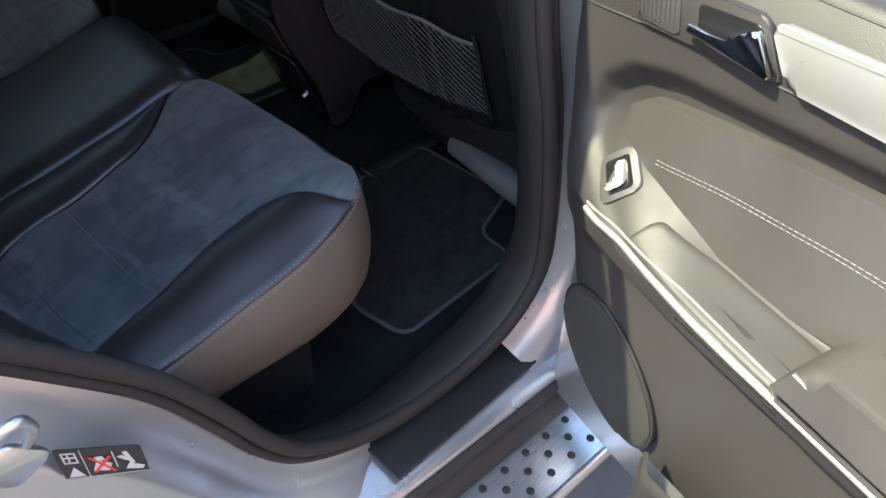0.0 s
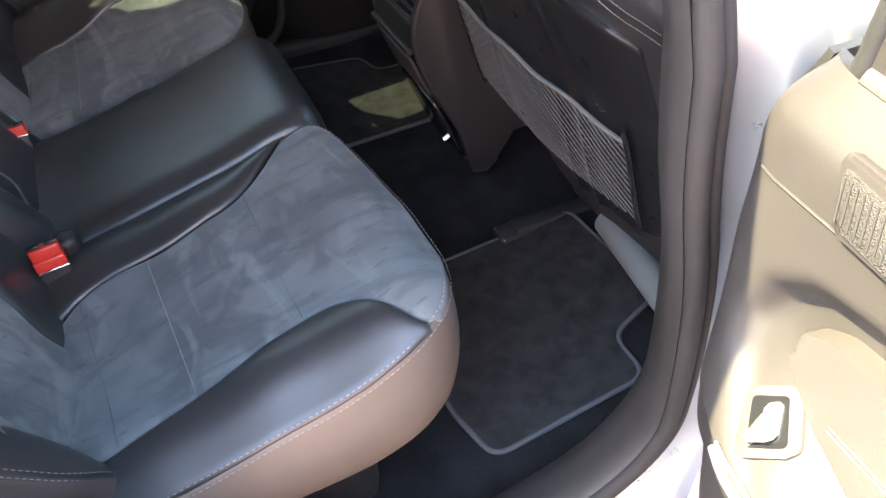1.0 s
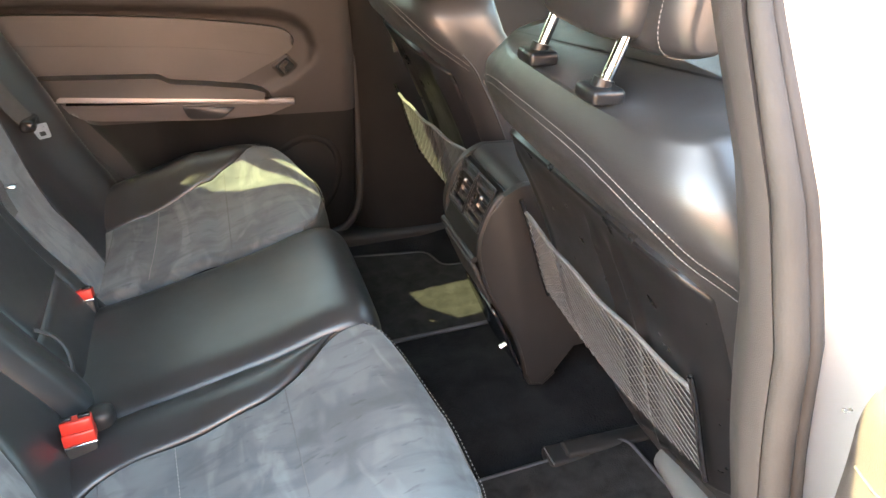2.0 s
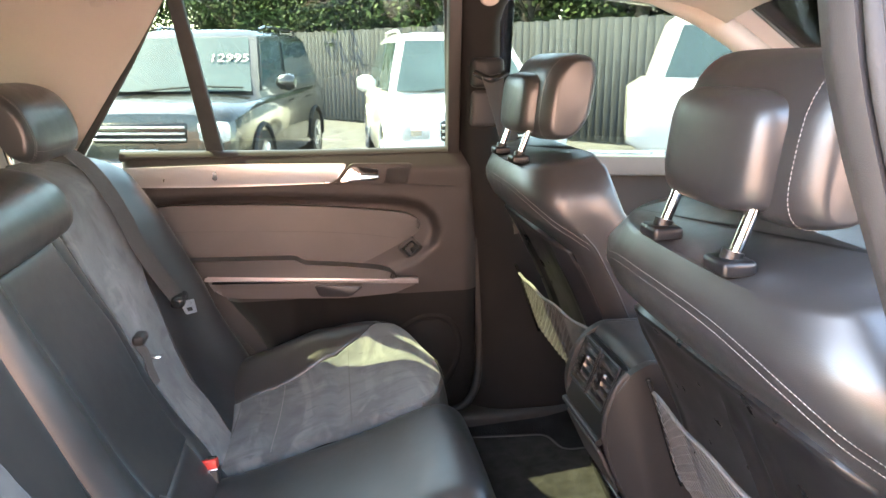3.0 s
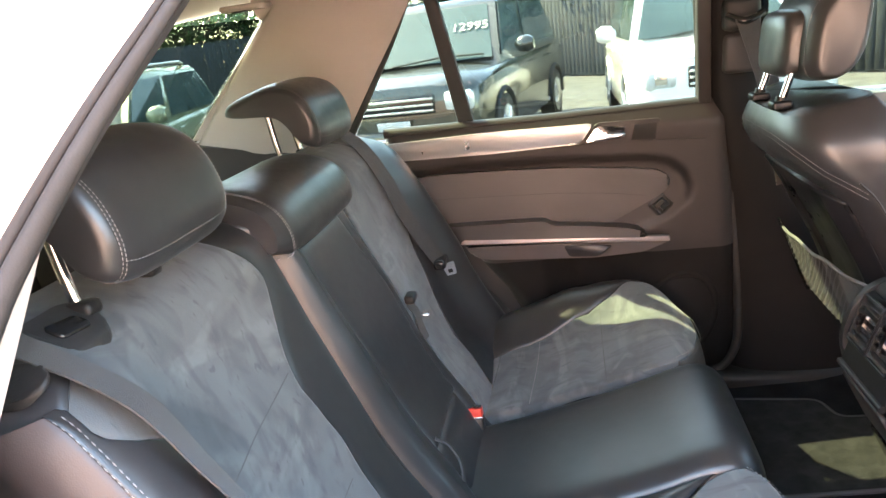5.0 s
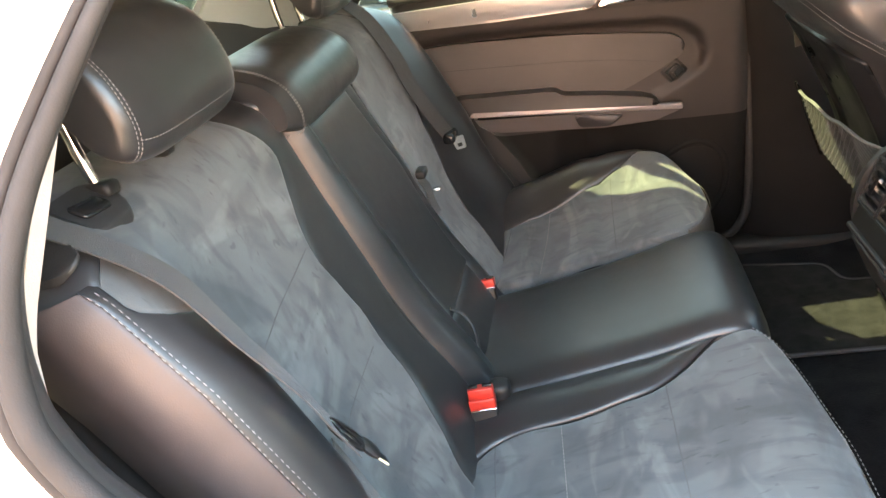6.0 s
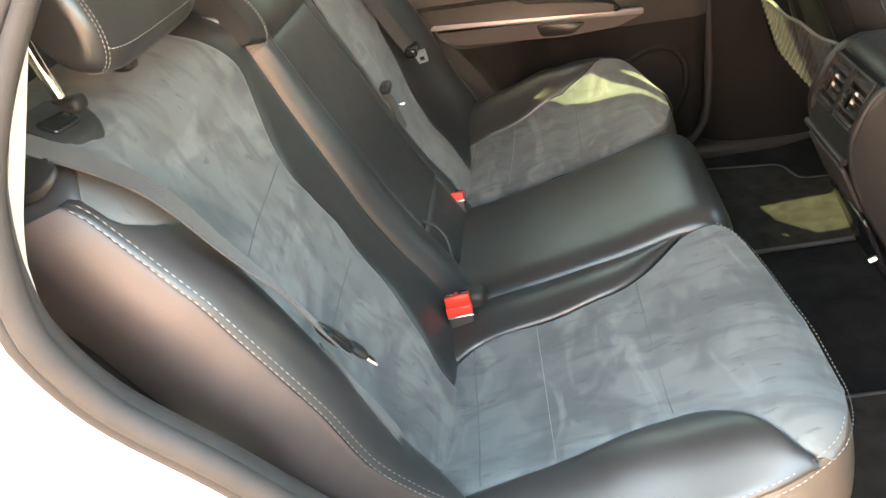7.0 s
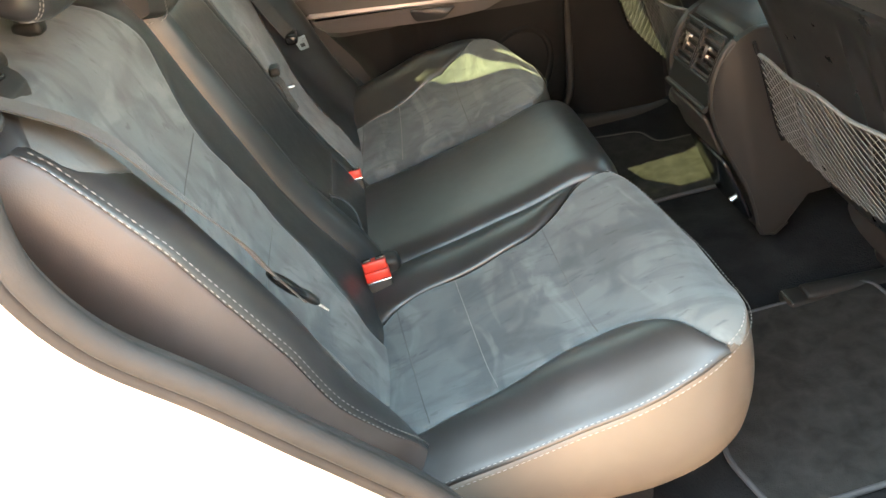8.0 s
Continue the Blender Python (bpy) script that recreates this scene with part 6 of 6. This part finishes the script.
floor_mat([(0.52, 0.66), (0.52, 0.25), (0.90, 0.24), (0.92, 0.50), (0.80, 0.53), (0.78, 0.62)], "black carpet floor mat in the far footwell")

# ---- small fixtures ----
def striker():
    s = thing("door_striker", (-0.06, -0.845, 0.94), "bright steel door striker on the shut face", "door striker")
    part("loop", tube(curve([(-0.088, -0.838, 0.955), (-0.078, -0.862, 0.985), (-0.064, -0.875, 1.012), (-0.052, -0.874, 1.012), (-0.048, -0.862, 0.985), (-0.058, -0.838, 0.945)], 24), 0.005, 8), STEEL, s, "steel loop")
    part("plate", prism(rounded([(-0.11, 0.945), (-0.07, 0.965), (-0.042, 0.932), (-0.075, 0.912)], 0.008), lambda a, b, c: (a, -0.846 + c, b), 0.006, 0.002), STEEL, s, "steel base plate")


striker()
label_thing = thing("warning_label", (-0.01, -0.843, 0.885), "black warning sticker with white pictograms", "sticker")


def on_label(a, b, c=0.0):
    """Across (0..1), down (0..1) on the sloping shut face."""
    p = Vector((-0.044, -0.842, 0.931)).lerp(Vector((0.020, -0.842, 0.878)), a)
    q = Vector((-0.044, -0.843, 0.888)).lerp(Vector((0.020, -0.843, 0.837)), a)
    return p.lerp(q, b) + Vector((0, -c, 0))


def label_bar(name, a0, b0, a1, b1, material, c=0.0016):
    return part(name, prism([(a0, b0), (a1, b0), (a1, b1), (a0, b1)], lambda a, b, d: on_label(a, b, c + d), 0.0004), material, label_thing, smooth=False)


part("backing", prism(rounded([(0, 0), (1, 0), (1, 1), (0, 1)], 0.06, 2), lambda a, b, c: on_label(a, b, c), 0.001), STICKER, label_thing, smooth=False)
for a0, b0, a1, b1 in ((0.06, 0.10, 0.22, 0.14), (0.06, 0.24, 0.22, 0.28), (0.06, 0.10, 0.08, 0.45), (0.20, 0.10, 0.22, 0.45), (0.12, 0.10, 0.14, 0.45), (0.06, 0.41, 0.22, 0.45),
                       (0.27, 0.03, 0.28, 0.97), (0.02, 0.94, 0.98, 0.96), (0.62, 0.15, 0.635, 0.7)):
    label_bar("printed_bar", a0, b0, a1, b1, STICKER_WHITE)
for tri in ([(0.05, 0.90), (0.23, 0.90), (0.14, 0.58)], [(0.34, 0.75), (0.52, 0.80), (0.58, 0.55), (0.42, 0.40)], [(0.40, 0.30), (0.50, 0.28), (0.52, 0.42), (0.42, 0.42)],
            [(0.72, 0.80), (0.92, 0.86), (0.96, 0.74), (0.78, 0.60)], [(0.74, 0.20), (0.80, 0.16), (0.86, 0.60), (0.80, 0.64)], [(0.66, 0.35), (0.72, 0.30), (0.82, 0.46), (0.78, 0.52)]):
    part("printed_mark", prism(tri, lambda a, b, c: on_label(a, b, 0.0016 + c), 0.0004), STICKER_WHITE, label_thing, smooth=False)
for tri in ([(0.33, 0.30), (0.36, 0.27), (0.60, 0.80), (0.57, 0.83)], [(0.57, 0.27), (0.60, 0.30), (0.36, 0.83), (0.33, 0.80)]):
    part("printed_cross", prism(tri, lambda a, b, c: on_label(a, b, 0.0022 + c), 0.0004), RED, label_thing, smooth=False)

coat_hook = thing("coat_hook", (-0.46, 0.55, 1.60), "pale coat hook plate on the roof lining", "coat hook")
part("plate", rbox((-0.515, 0.48, 1.588), (-0.405, 0.525, 1.602), 0.006, 3), LINER, coat_hook)
part("slot", rbox((-0.485, 0.478, 1.5855), (-0.452, 0.500, 1.5885), 0.001, 1), RUBBER, coat_hook, "dark hook slot")
grab = thing("grab_handle", (0.15, 0.60, 1.65), "pale grab handle on the roof rail", "grab handle")
part("grip", tube(curve([(0.01, 0.615, 1.652), (0.03, 0.585, 1.640), (0.08, 0.575, 1.634), (0.20, 0.575, 1.636), (0.25, 0.585, 1.642), (0.27, 0.615, 1.655)], 24), 0.011, 10), LINER, grab)
part("lamp_cover", rbox((0.085, 0.560, 1.646), (0.195, 0.60, 1.668), 0.008, 3), AMBER, grab, "small warm tinted reading lamp cover")

pillar_belt = thing("pillar_belt", (0.61, 0.66, 1.0), "dark belt anchor and webbing on the centre pillar", "seat belt", "seat belts")
part("height_adjuster", rbox((0.575, 0.628, 1.405), (0.655, 0.672, 1.475), 0.014, 3), PLASTIC, pillar_belt, "black belt height adjuster")
part("loop", tube(curve([(0.58, 0.622, 1.44), (0.615, 0.600, 1.425), (0.655, 0.622, 1.44)], 12), 0.008, 8), GLOSS_BLACK, pillar_belt)
part("webbing", ribbon([(0.615, 0.602, 1.435), (0.64, 0.605, 1.36), (0.675, 0.62, 1.24), (0.71, 0.64, 1.05)], 0.046, [(1, 0.1, 0.2)] * 4), WEBBING, pillar_belt)
part("cover", rbox((0.58, 0.66, 1.31), (0.655, 0.70, 1.40), 0.012, 3), PLASTIC_SOFT, pillar_belt)


# ---- the yard outside: fence, trees, parked cars ----
FENCE_AT, FENCE_DIR, FENCE_OUT = Vector((3.8, 12.7, 0)), Vector((0.6, -0.8, 0)), Vector((0.8, 0.6, 0))


def parked_car(at, turn, paint, label, tall=1.80, long=4.75, wide=1.92, sticker=""):
    """A parked car; own axes: front at -y, x across."""
    m = Matrix.Translation(at) @ Matrix.Rotation(radians(turn), 4, 'Z')
    car = thing("parked_car", at, label, "car", "parked cars")
    W = wide / 2

    def put(name, bm, material, parent, lab="", smooth=True):
        bmesh.ops.transform(bm, matrix=m, verts=bm.verts)
        return part(name, bm, material, parent, lab, smooth)

    def section(y, w, lo, hi, crown=0.03):
        return [(-w, y, lo + 0.05), (-w * 0.96, y, lo), (w * 0.96, y, lo), (w, y, lo + 0.05), (w * 1.0, y, lo + (hi - lo) * 0.55), (w * 0.985, y, hi - 0.09), (w * 0.93, y, hi - 0.02),
                (w * 0.5, y, hi + crown * 0.8), (0, y, hi + crown), (-w * 0.5, y, hi + crown * 0.8), (-w * 0.93, y, hi - 0.02), (-w * 0.985, y, hi - 0.09), (-w * 1.0, y, lo + (hi - lo) * 0.55)]
    belt = tall * 0.595
    body = put("body", loft([section(y, W * w, lo, hi) for y, w, lo, hi in (
        (0.0, 0.80, 0.38, belt - 0.30), (0.04, 0.90, 0.30, belt - 0.14), (0.18, 0.97, 0.27, belt - 0.08), (0.7, 1.0, 0.27, belt - 0.035), (1.25, 1.0, 0.27, belt),
        (1.9, 1.0, 0.27, belt + 0.01), (long - 0.9, 1.0, 0.27, belt + 0.03), (long - 0.2, 0.98, 0.30, belt + 0.03), (long, 0.90, 0.42, belt - 0.1))]), paint, car, "painted lower body")
    lo_r = [(-W * 0.93, 1.12), (W * 0.93, 1.12), (W * 0.95, 2.2), (W * 0.93, long - 0.25), (-W * 0.93, long - 0.25), (-W * 0.95, 2.2)]
    hi_r = [(-W * 0.70, 1.95), (W * 0.70, 1.95), (W * 0.76, 2.7), (W * 0.72, long - 0.50), (-W * 0.72, long - 0.50), (-W * 0.76, 2.7)]

    def level(f, z, grow=0.0):
        return [(a[0] + (b[0] - a[0]) * f + math.copysign(grow, a[0]), a[1] + (b[1] - a[1]) * f, z) for a, b in zip(lo_r, hi_r)]
    zt = tall
    put("cabin", loft([level(0, belt - 0.05), level(0.25, belt + (zt - belt) * 0.25), level(0.92, zt - 0.07), [(x * 0.93, y + (0.06 if y < 2.2 else -0.03), z) for x, y, z in level(1.0, zt)], [(x * 0.6, y * 0.9 + 0.3, zt + 0.02) for x, y, z in level(1.0, zt)]]), paint, car, "painted cabin and roof")

    def quad(p, q, r, s, off, n):
        bm = bmesh.new()
        d = Vector(n).normalized() * off
        a = [bm.verts.new(Vector(v) + d) for v in (p, q, r, s)]
        b = [bm.verts.new(Vector(v) + d * 0.4) for v in (p, q, r, s)]
        bm.faces.new(a)
        bm.faces.new(b[::-1])
        for k in range(4):
            bm.faces.new((a[k], b[k], b[(k + 1) % 4], a[(k + 1) % 4]))
        return bm

    def wall(a, b, f, zf):
        """A point on the cabin between corners a and b, at height share zf."""
        p, q = Vector((*lo_r[a], belt)).lerp(Vector((*lo_r[b], belt)), f), Vector((*hi_r[a], zt)).lerp(Vector((*hi_r[b], zt)), f)
        return p.lerp(q, zf)
    screen = put("windscreen", quad(wall(0, 1, 0.05, 0.06), wall(0, 1, 0.95, 0.06), wall(0, 1, 0.93, 0.88), wall(0, 1, 0.07, 0.88), 0.012, (0, -1, 0.8)), SCREEN, car, "reflecting windscreen", False)
    put("wiper", tube([wall(0, 1, 0.25, 0.05) + Vector((0, -0.04, 0.02)), wall(0, 1, 0.60, 0.12) + Vector((0, -0.04, 0.02)), wall(0, 1, 0.9, 0.10) + Vector((0, -0.04, 0.02))], 0.012, 6), TYRE, screen)
    for i, j, n in ((1, 2, (1, 0, 0.2)), (2, 3, (1, 0, 0.2)), (5, 0, (-1, 0, 0.2)), (4, 5, (-1, 0, 0.2))):
        put("side_window", quad(wall(i, j, 0.06, 0.08), wall(i, j, 0.95, 0.08), wall(i, j, 0.95, 0.86), wall(i, j, 0.08, 0.86), 0.012, n), SCREEN, car, "dark side glass", False)
    # front
    grille = put("grille", rbox((-W * 0.48, -0.02, belt - 0.40), (W * 0.48, 0.06, belt - 0.20), 0.02), GLOSS_BLACK, car, "dark grille")
    for k in range(3):
        put("grille_bar", rbox((-W * 0.47, -0.035, belt - 0.375 + 0.06 * k), (W * 0.47, -0.005, belt - 0.35 + 0.06 * k), 0.006), SILVER, grille, "bright grille bar")
    for s in (-1, 1):
        lamp = put("headlight", rbox((s * W * 0.74 - 0.16, -0.01, belt - 0.40), (s * W * 0.74 + 0.16, 0.20, belt - 0.19), 0.05, 3), LAMP_GLASS, car, "clear headlight")
        put("lamp_bowl", rbox((s * W * 0.74 - 0.06, -0.018, belt - 0.35), (s * W * 0.74 + 0.06, 0.02, belt - 0.24), 0.03, 3), CHROME, lamp)
        put("mirror", loft([[(s * (W + 0.04 + 0.22 * f), 1.45 + 0.10 * math.cos(a) * g, belt + 0.14 + 0.10 * math.sin(a) * g) for a in [2 * math.pi * q / 12 for q in range(12)]] for f, g in ((0, 0.35), (0.25, 0.9), (0.7, 1.0), (1.0, 0.6))]), paint, car, "door mirror")
        for y in (0.92, long - 0.98):
            wheel = put("wheel", tube([(s * (W - 0.20), y, 0.36), (s * (W + 0.012), y, 0.36)], 0.36, 28), TYRE, car, "black tyre and wheel")
            put("rim", tube([(s * (W - 0.0), y, 0.36), (s * (W + 0.02), y, 0.36)], 0.24, 20), STEEL, wheel, "alloy rim")
            for q in range(5):
                a = q * 2 * math.pi / 5
                put("spoke", tube([(s * (W + 0.022), y, 0.36), (s * (W + 0.028), y + 0.21 * math.cos(a), 0.36 + 0.21 * math.sin(a))], 0.022, 6), SILVER, wheel)
            put("arch", tube([(s * (W + 0.004), y + 0.42 * math.cos(a), 0.36 + 0.42 * math.sin(a)) for a in np.linspace(0, math.pi, 14)], 0.03, 6), TYRE if paint is not CAR_WHITE else paint, car, "wheel arch edge")
        for y in (1.9, 2.95):
            put("door_grip", tube([(s * (W + 0.012), y + 0.45, belt - 0.10), (s * (W + 0.03), y + 0.52, belt - 0.10), (s * (W + 0.012), y + 0.62, belt - 0.10)], 0.014, 6), paint, car)
        put("roof_bar", tube([(s * W * 0.66, 2.2, zt + 0.02), (s * W * 0.68, 2.4, zt + 0.06), (s * W * 0.68, long - 0.9, zt + 0.06), (s * W * 0.66, long - 0.7, zt + 0.02)], 0.02, 6), GLOSS_BLACK if paint is CAR_DARK else SILVER, car, "roof bar")
    put("bumper", rbox((-W * 0.86, -0.05, 0.34), (W * 0.86, 0.10, 0.52), 0.05, 3), paint, car, "front bumper")
    put("air_intake", rbox((-W * 0.55, -0.06, 0.36), (W * 0.55, 0.0, 0.45), 0.02), GLOSS_BLACK, car)
    put("number_plate", rbox((-0.19, -0.066, 0.53), (0.19, -0.052, 0.62), 0.004), STICKER_WHITE, car, "blank plate")
    if sticker:
        cu = bpy.data.curves.new("price", 'FONT')
        cu.body = sticker
        cu.size = 0.19
        cu.extrude = 0.002
        tmp = new("tmp", cu)
        bpy.context.view_layer.update()
        me = bpy.data.meshes.new_from_object(tmp.evaluated_get(bpy.context.evaluated_depsgraph_get()))
        bpy.data.objects.remove(tmp)
        bm = bmesh.new()
        bm.from_mesh(me)
        a, b, c = wall(0, 1, 0.64, 0.48), wall(0, 1, 0.95, 0.48), wall(0, 1, 0.64, 0.8)
        ex, ey = (b - a).normalized(), (c - a).normalized()
        ez = ex.cross(ey)
        fm = Matrix((ex, ey, ez)).transposed().to_4x4()
        fm.translation = a + ez * 0.03
        bmesh.ops.transform(bm, matrix=fm, verts=bm.verts)
        put("price_lettering", bm, STICKER_WHITE, screen, "white price figures", False)
    return car


SCREEN = mat("dark_reflecting_glass", (0.05, 0.075, 0.08), 0.06, 0.0, var=0.15, scale=2, spec=0.35, rough_var=0.02)
parked_car((-1.55, 6.5, 0), -11, CAR_DARK, "dark parked four-wheel drive with a price on its windscreen", 1.80, 4.8, 1.95, "12995")
parked_car((1.88, 6.3, 0), 0, CAR_WHITE, "white parked estate car facing the cabin", 1.76, 4.75, 1.94)
parked_car((8.86, 6.60, 0), 68, CAR_WHITE, "tall white parked four-wheel drive beside the fence", 1.95, 4.9, 1.94)
parked_car((-4.9, 4.6, 0), 8, CAR_OLIVE, "olive green parked car seen through the load bay glass", 1.48, 4.5, 1.82)

fence = thing("fence", FENCE_AT, "dark stained vertical board fence", "fence")
board = mesh_of(rbox((-0.0725, -0.009, 0.03), (0.0725, 0.009, 2.10), 0.002, 1), FENCE_WOOD)
angle = math.atan2(FENCE_DIR.y, FENCE_DIR.x)
CORNER, SIDE_DIR, SIDE_OUT = FENCE_AT + FENCE_DIR * -14.6, Vector((-0.98, -0.199, 0)), Vector((-0.199, 0.98, 0))
side_angle = math.atan2(SIDE_DIR.y, SIDE_DIR.x)
for k in range(270):
    at, out, turn = (FENCE_AT + FENCE_DIR * (-14.6 + 0.148 * k), FENCE_OUT, angle) if k < 143 else (CORNER + SIDE_DIR * (0.1 + 0.148 * (k - 143)), SIDE_OUT, side_angle)
    piece("board", board, fence, Matrix.Translation(at + out * random.uniform(-0.003, 0.003) + Vector((0, 0, random.uniform(-0.015, 0.015)))) @ Matrix.Rotation(turn + random.uniform(-0.006, 0.006), 4, 'Z') @ Matrix.Rotation(random.uniform(-0.004, 0.004), 4, 'Y'))
far_boards = bmesh.new()
for k in range(300):
    p = CORNER + SIDE_DIR * (18.98 + 0.148 * k)
    side = SIDE_DIR * 0.0725
    q = SIDE_OUT * 0.009
    lift = Vector((0, 0, 2.10 + random.uniform(-0.015, 0.015)))
    vs = [far_boards.verts.new(v) for v in (p - side - q, p + side - q, p + side + q, p - side + q, p - side - q + lift, p + side - q + lift, p + side + q + lift, p - side + q + lift)]
    for f in ((0, 1, 5, 4), (1, 2, 6, 5), (2, 3, 7, 6), (3, 0, 4, 7), (4, 5, 6, 7)):
        far_boards.faces.new([vs[i] for i in f])
tagged(part("distant_boards", far_boards, FENCE_WOOD, fence, "distant run of dark boards", smooth=False), kind="stuff")
for z in (0.45, 1.1, 1.85):
    part("fence_rail", tube([CORNER + FENCE_OUT * 0.05 + Vector((0, 0, z)), FENCE_AT + FENCE_DIR * 6.5 + FENCE_OUT * 0.05 + Vector((0, 0, z))], 0.04, 4), FENCE_WOOD, fence, smooth=False)
    part("fence_rail", tube([CORNER + SIDE_OUT * 0.05 + Vector((0, 0, z)), CORNER + SIDE_DIR * 63 + SIDE_OUT * 0.05 + Vector((0, 0, z))], 0.04, 4), FENCE_WOOD, fence, smooth=False)


def tree(seed, height, spread, leaf):
    rng = random.Random(seed)
    t = thing("tree", (0, 0, 0), "dense green tree standing behind the fence", "tree", "trees behind the fence")
    trunk = [tube(curve([(0, 0, -0.1), (0.08, 0.05, height * 0.25), (-0.05, 0.1, height * 0.5), (0.1, 0.0, height * 0.8)], 12), 0.14, 8)]
    tips = []
    for k in range(16):
        a, z0 = rng.uniform(0, 6.28), height * rng.uniform(0.15, 0.7)
        r = spread * rng.uniform(0.5, 1.0)
        tip = Vector((r * math.cos(a), r * math.sin(a), z0 + height * rng.uniform(0.08, 0.3)))
        trunk.append(tube(curve([(0, 0, z0), (tip.x * 0.5, tip.y * 0.5, (z0 + tip.z) / 2 + 0.1), tip], 6), 0.035, 5))
        tips += [tip, tip * 0.65 + Vector((0, 0, 0.35 * z0))]
    part("trunk", merge(*trunk), BARK, t, "brown trunk and limbs")
    bm = bmesh.new()
    for c in tips:
        for _ in range(12):
            cc = c + Vector((rng.gauss(0, 0.42), rng.gauss(0, 0.42), rng.gauss(0, 0.42)))
            for _ in range(13):
                p = cc + Vector((rng.gauss(0, 0.15), rng.gauss(0, 0.15), rng.gauss(0, 0.13)))
                d = Vector((rng.gauss(0, 1), rng.gauss(0, 1), rng.gauss(-0.3, 0.7))).normalized()
                s = d.cross(Vector((rng.gauss(0, 1), rng.gauss(0, 1), rng.gauss(0, 1)))).normalized()
                L, w = rng.uniform(0.09, 0.17), rng.uniform(0.03, 0.06)
                bm.faces.new([bm.verts.new(q) for q in (p, p + d * L * 0.5 + s * w, p + d * L, p + d * L * 0.5 - s * w)])
    part("crown", bm, leaf, t, "dense leafy crown", smooth=False)
    return t


protos = [tree(1, 5.2, 1.9, LEAF), tree(2, 4.4, 1.7, LEAF), tree(3, 6.0, 2.2, LEAF_DARK)]
spots = []
for k in range(24):
    t = -15.5 + 22.5 * (k + 0.5) / 24
    spots.append(FENCE_AT + FENCE_DIR * (t + random.uniform(-0.3, 0.3)) + FENCE_OUT * (random.uniform(1.6, 2.2), random.uniform(2.6, 3.4), random.uniform(4.2, 5.4))[k % 3])
for k in range(30):
    spots.append(CORNER + SIDE_DIR * (0.8 + 1.75 * k + random.uniform(-0.3, 0.3)) + SIDE_OUT * (random.uniform(1.8, 2.4), random.uniform(3.0, 4.0))[k % 2])
for k, p in enumerate(spots):
    m = Matrix.Translation(p) @ Matrix.Rotation(random.uniform(0, 6.28), 4, 'Z')
    if k < 3:
        protos[k].matrix_basis = m
    else:
        copy_thing(protos[k % 3], m)
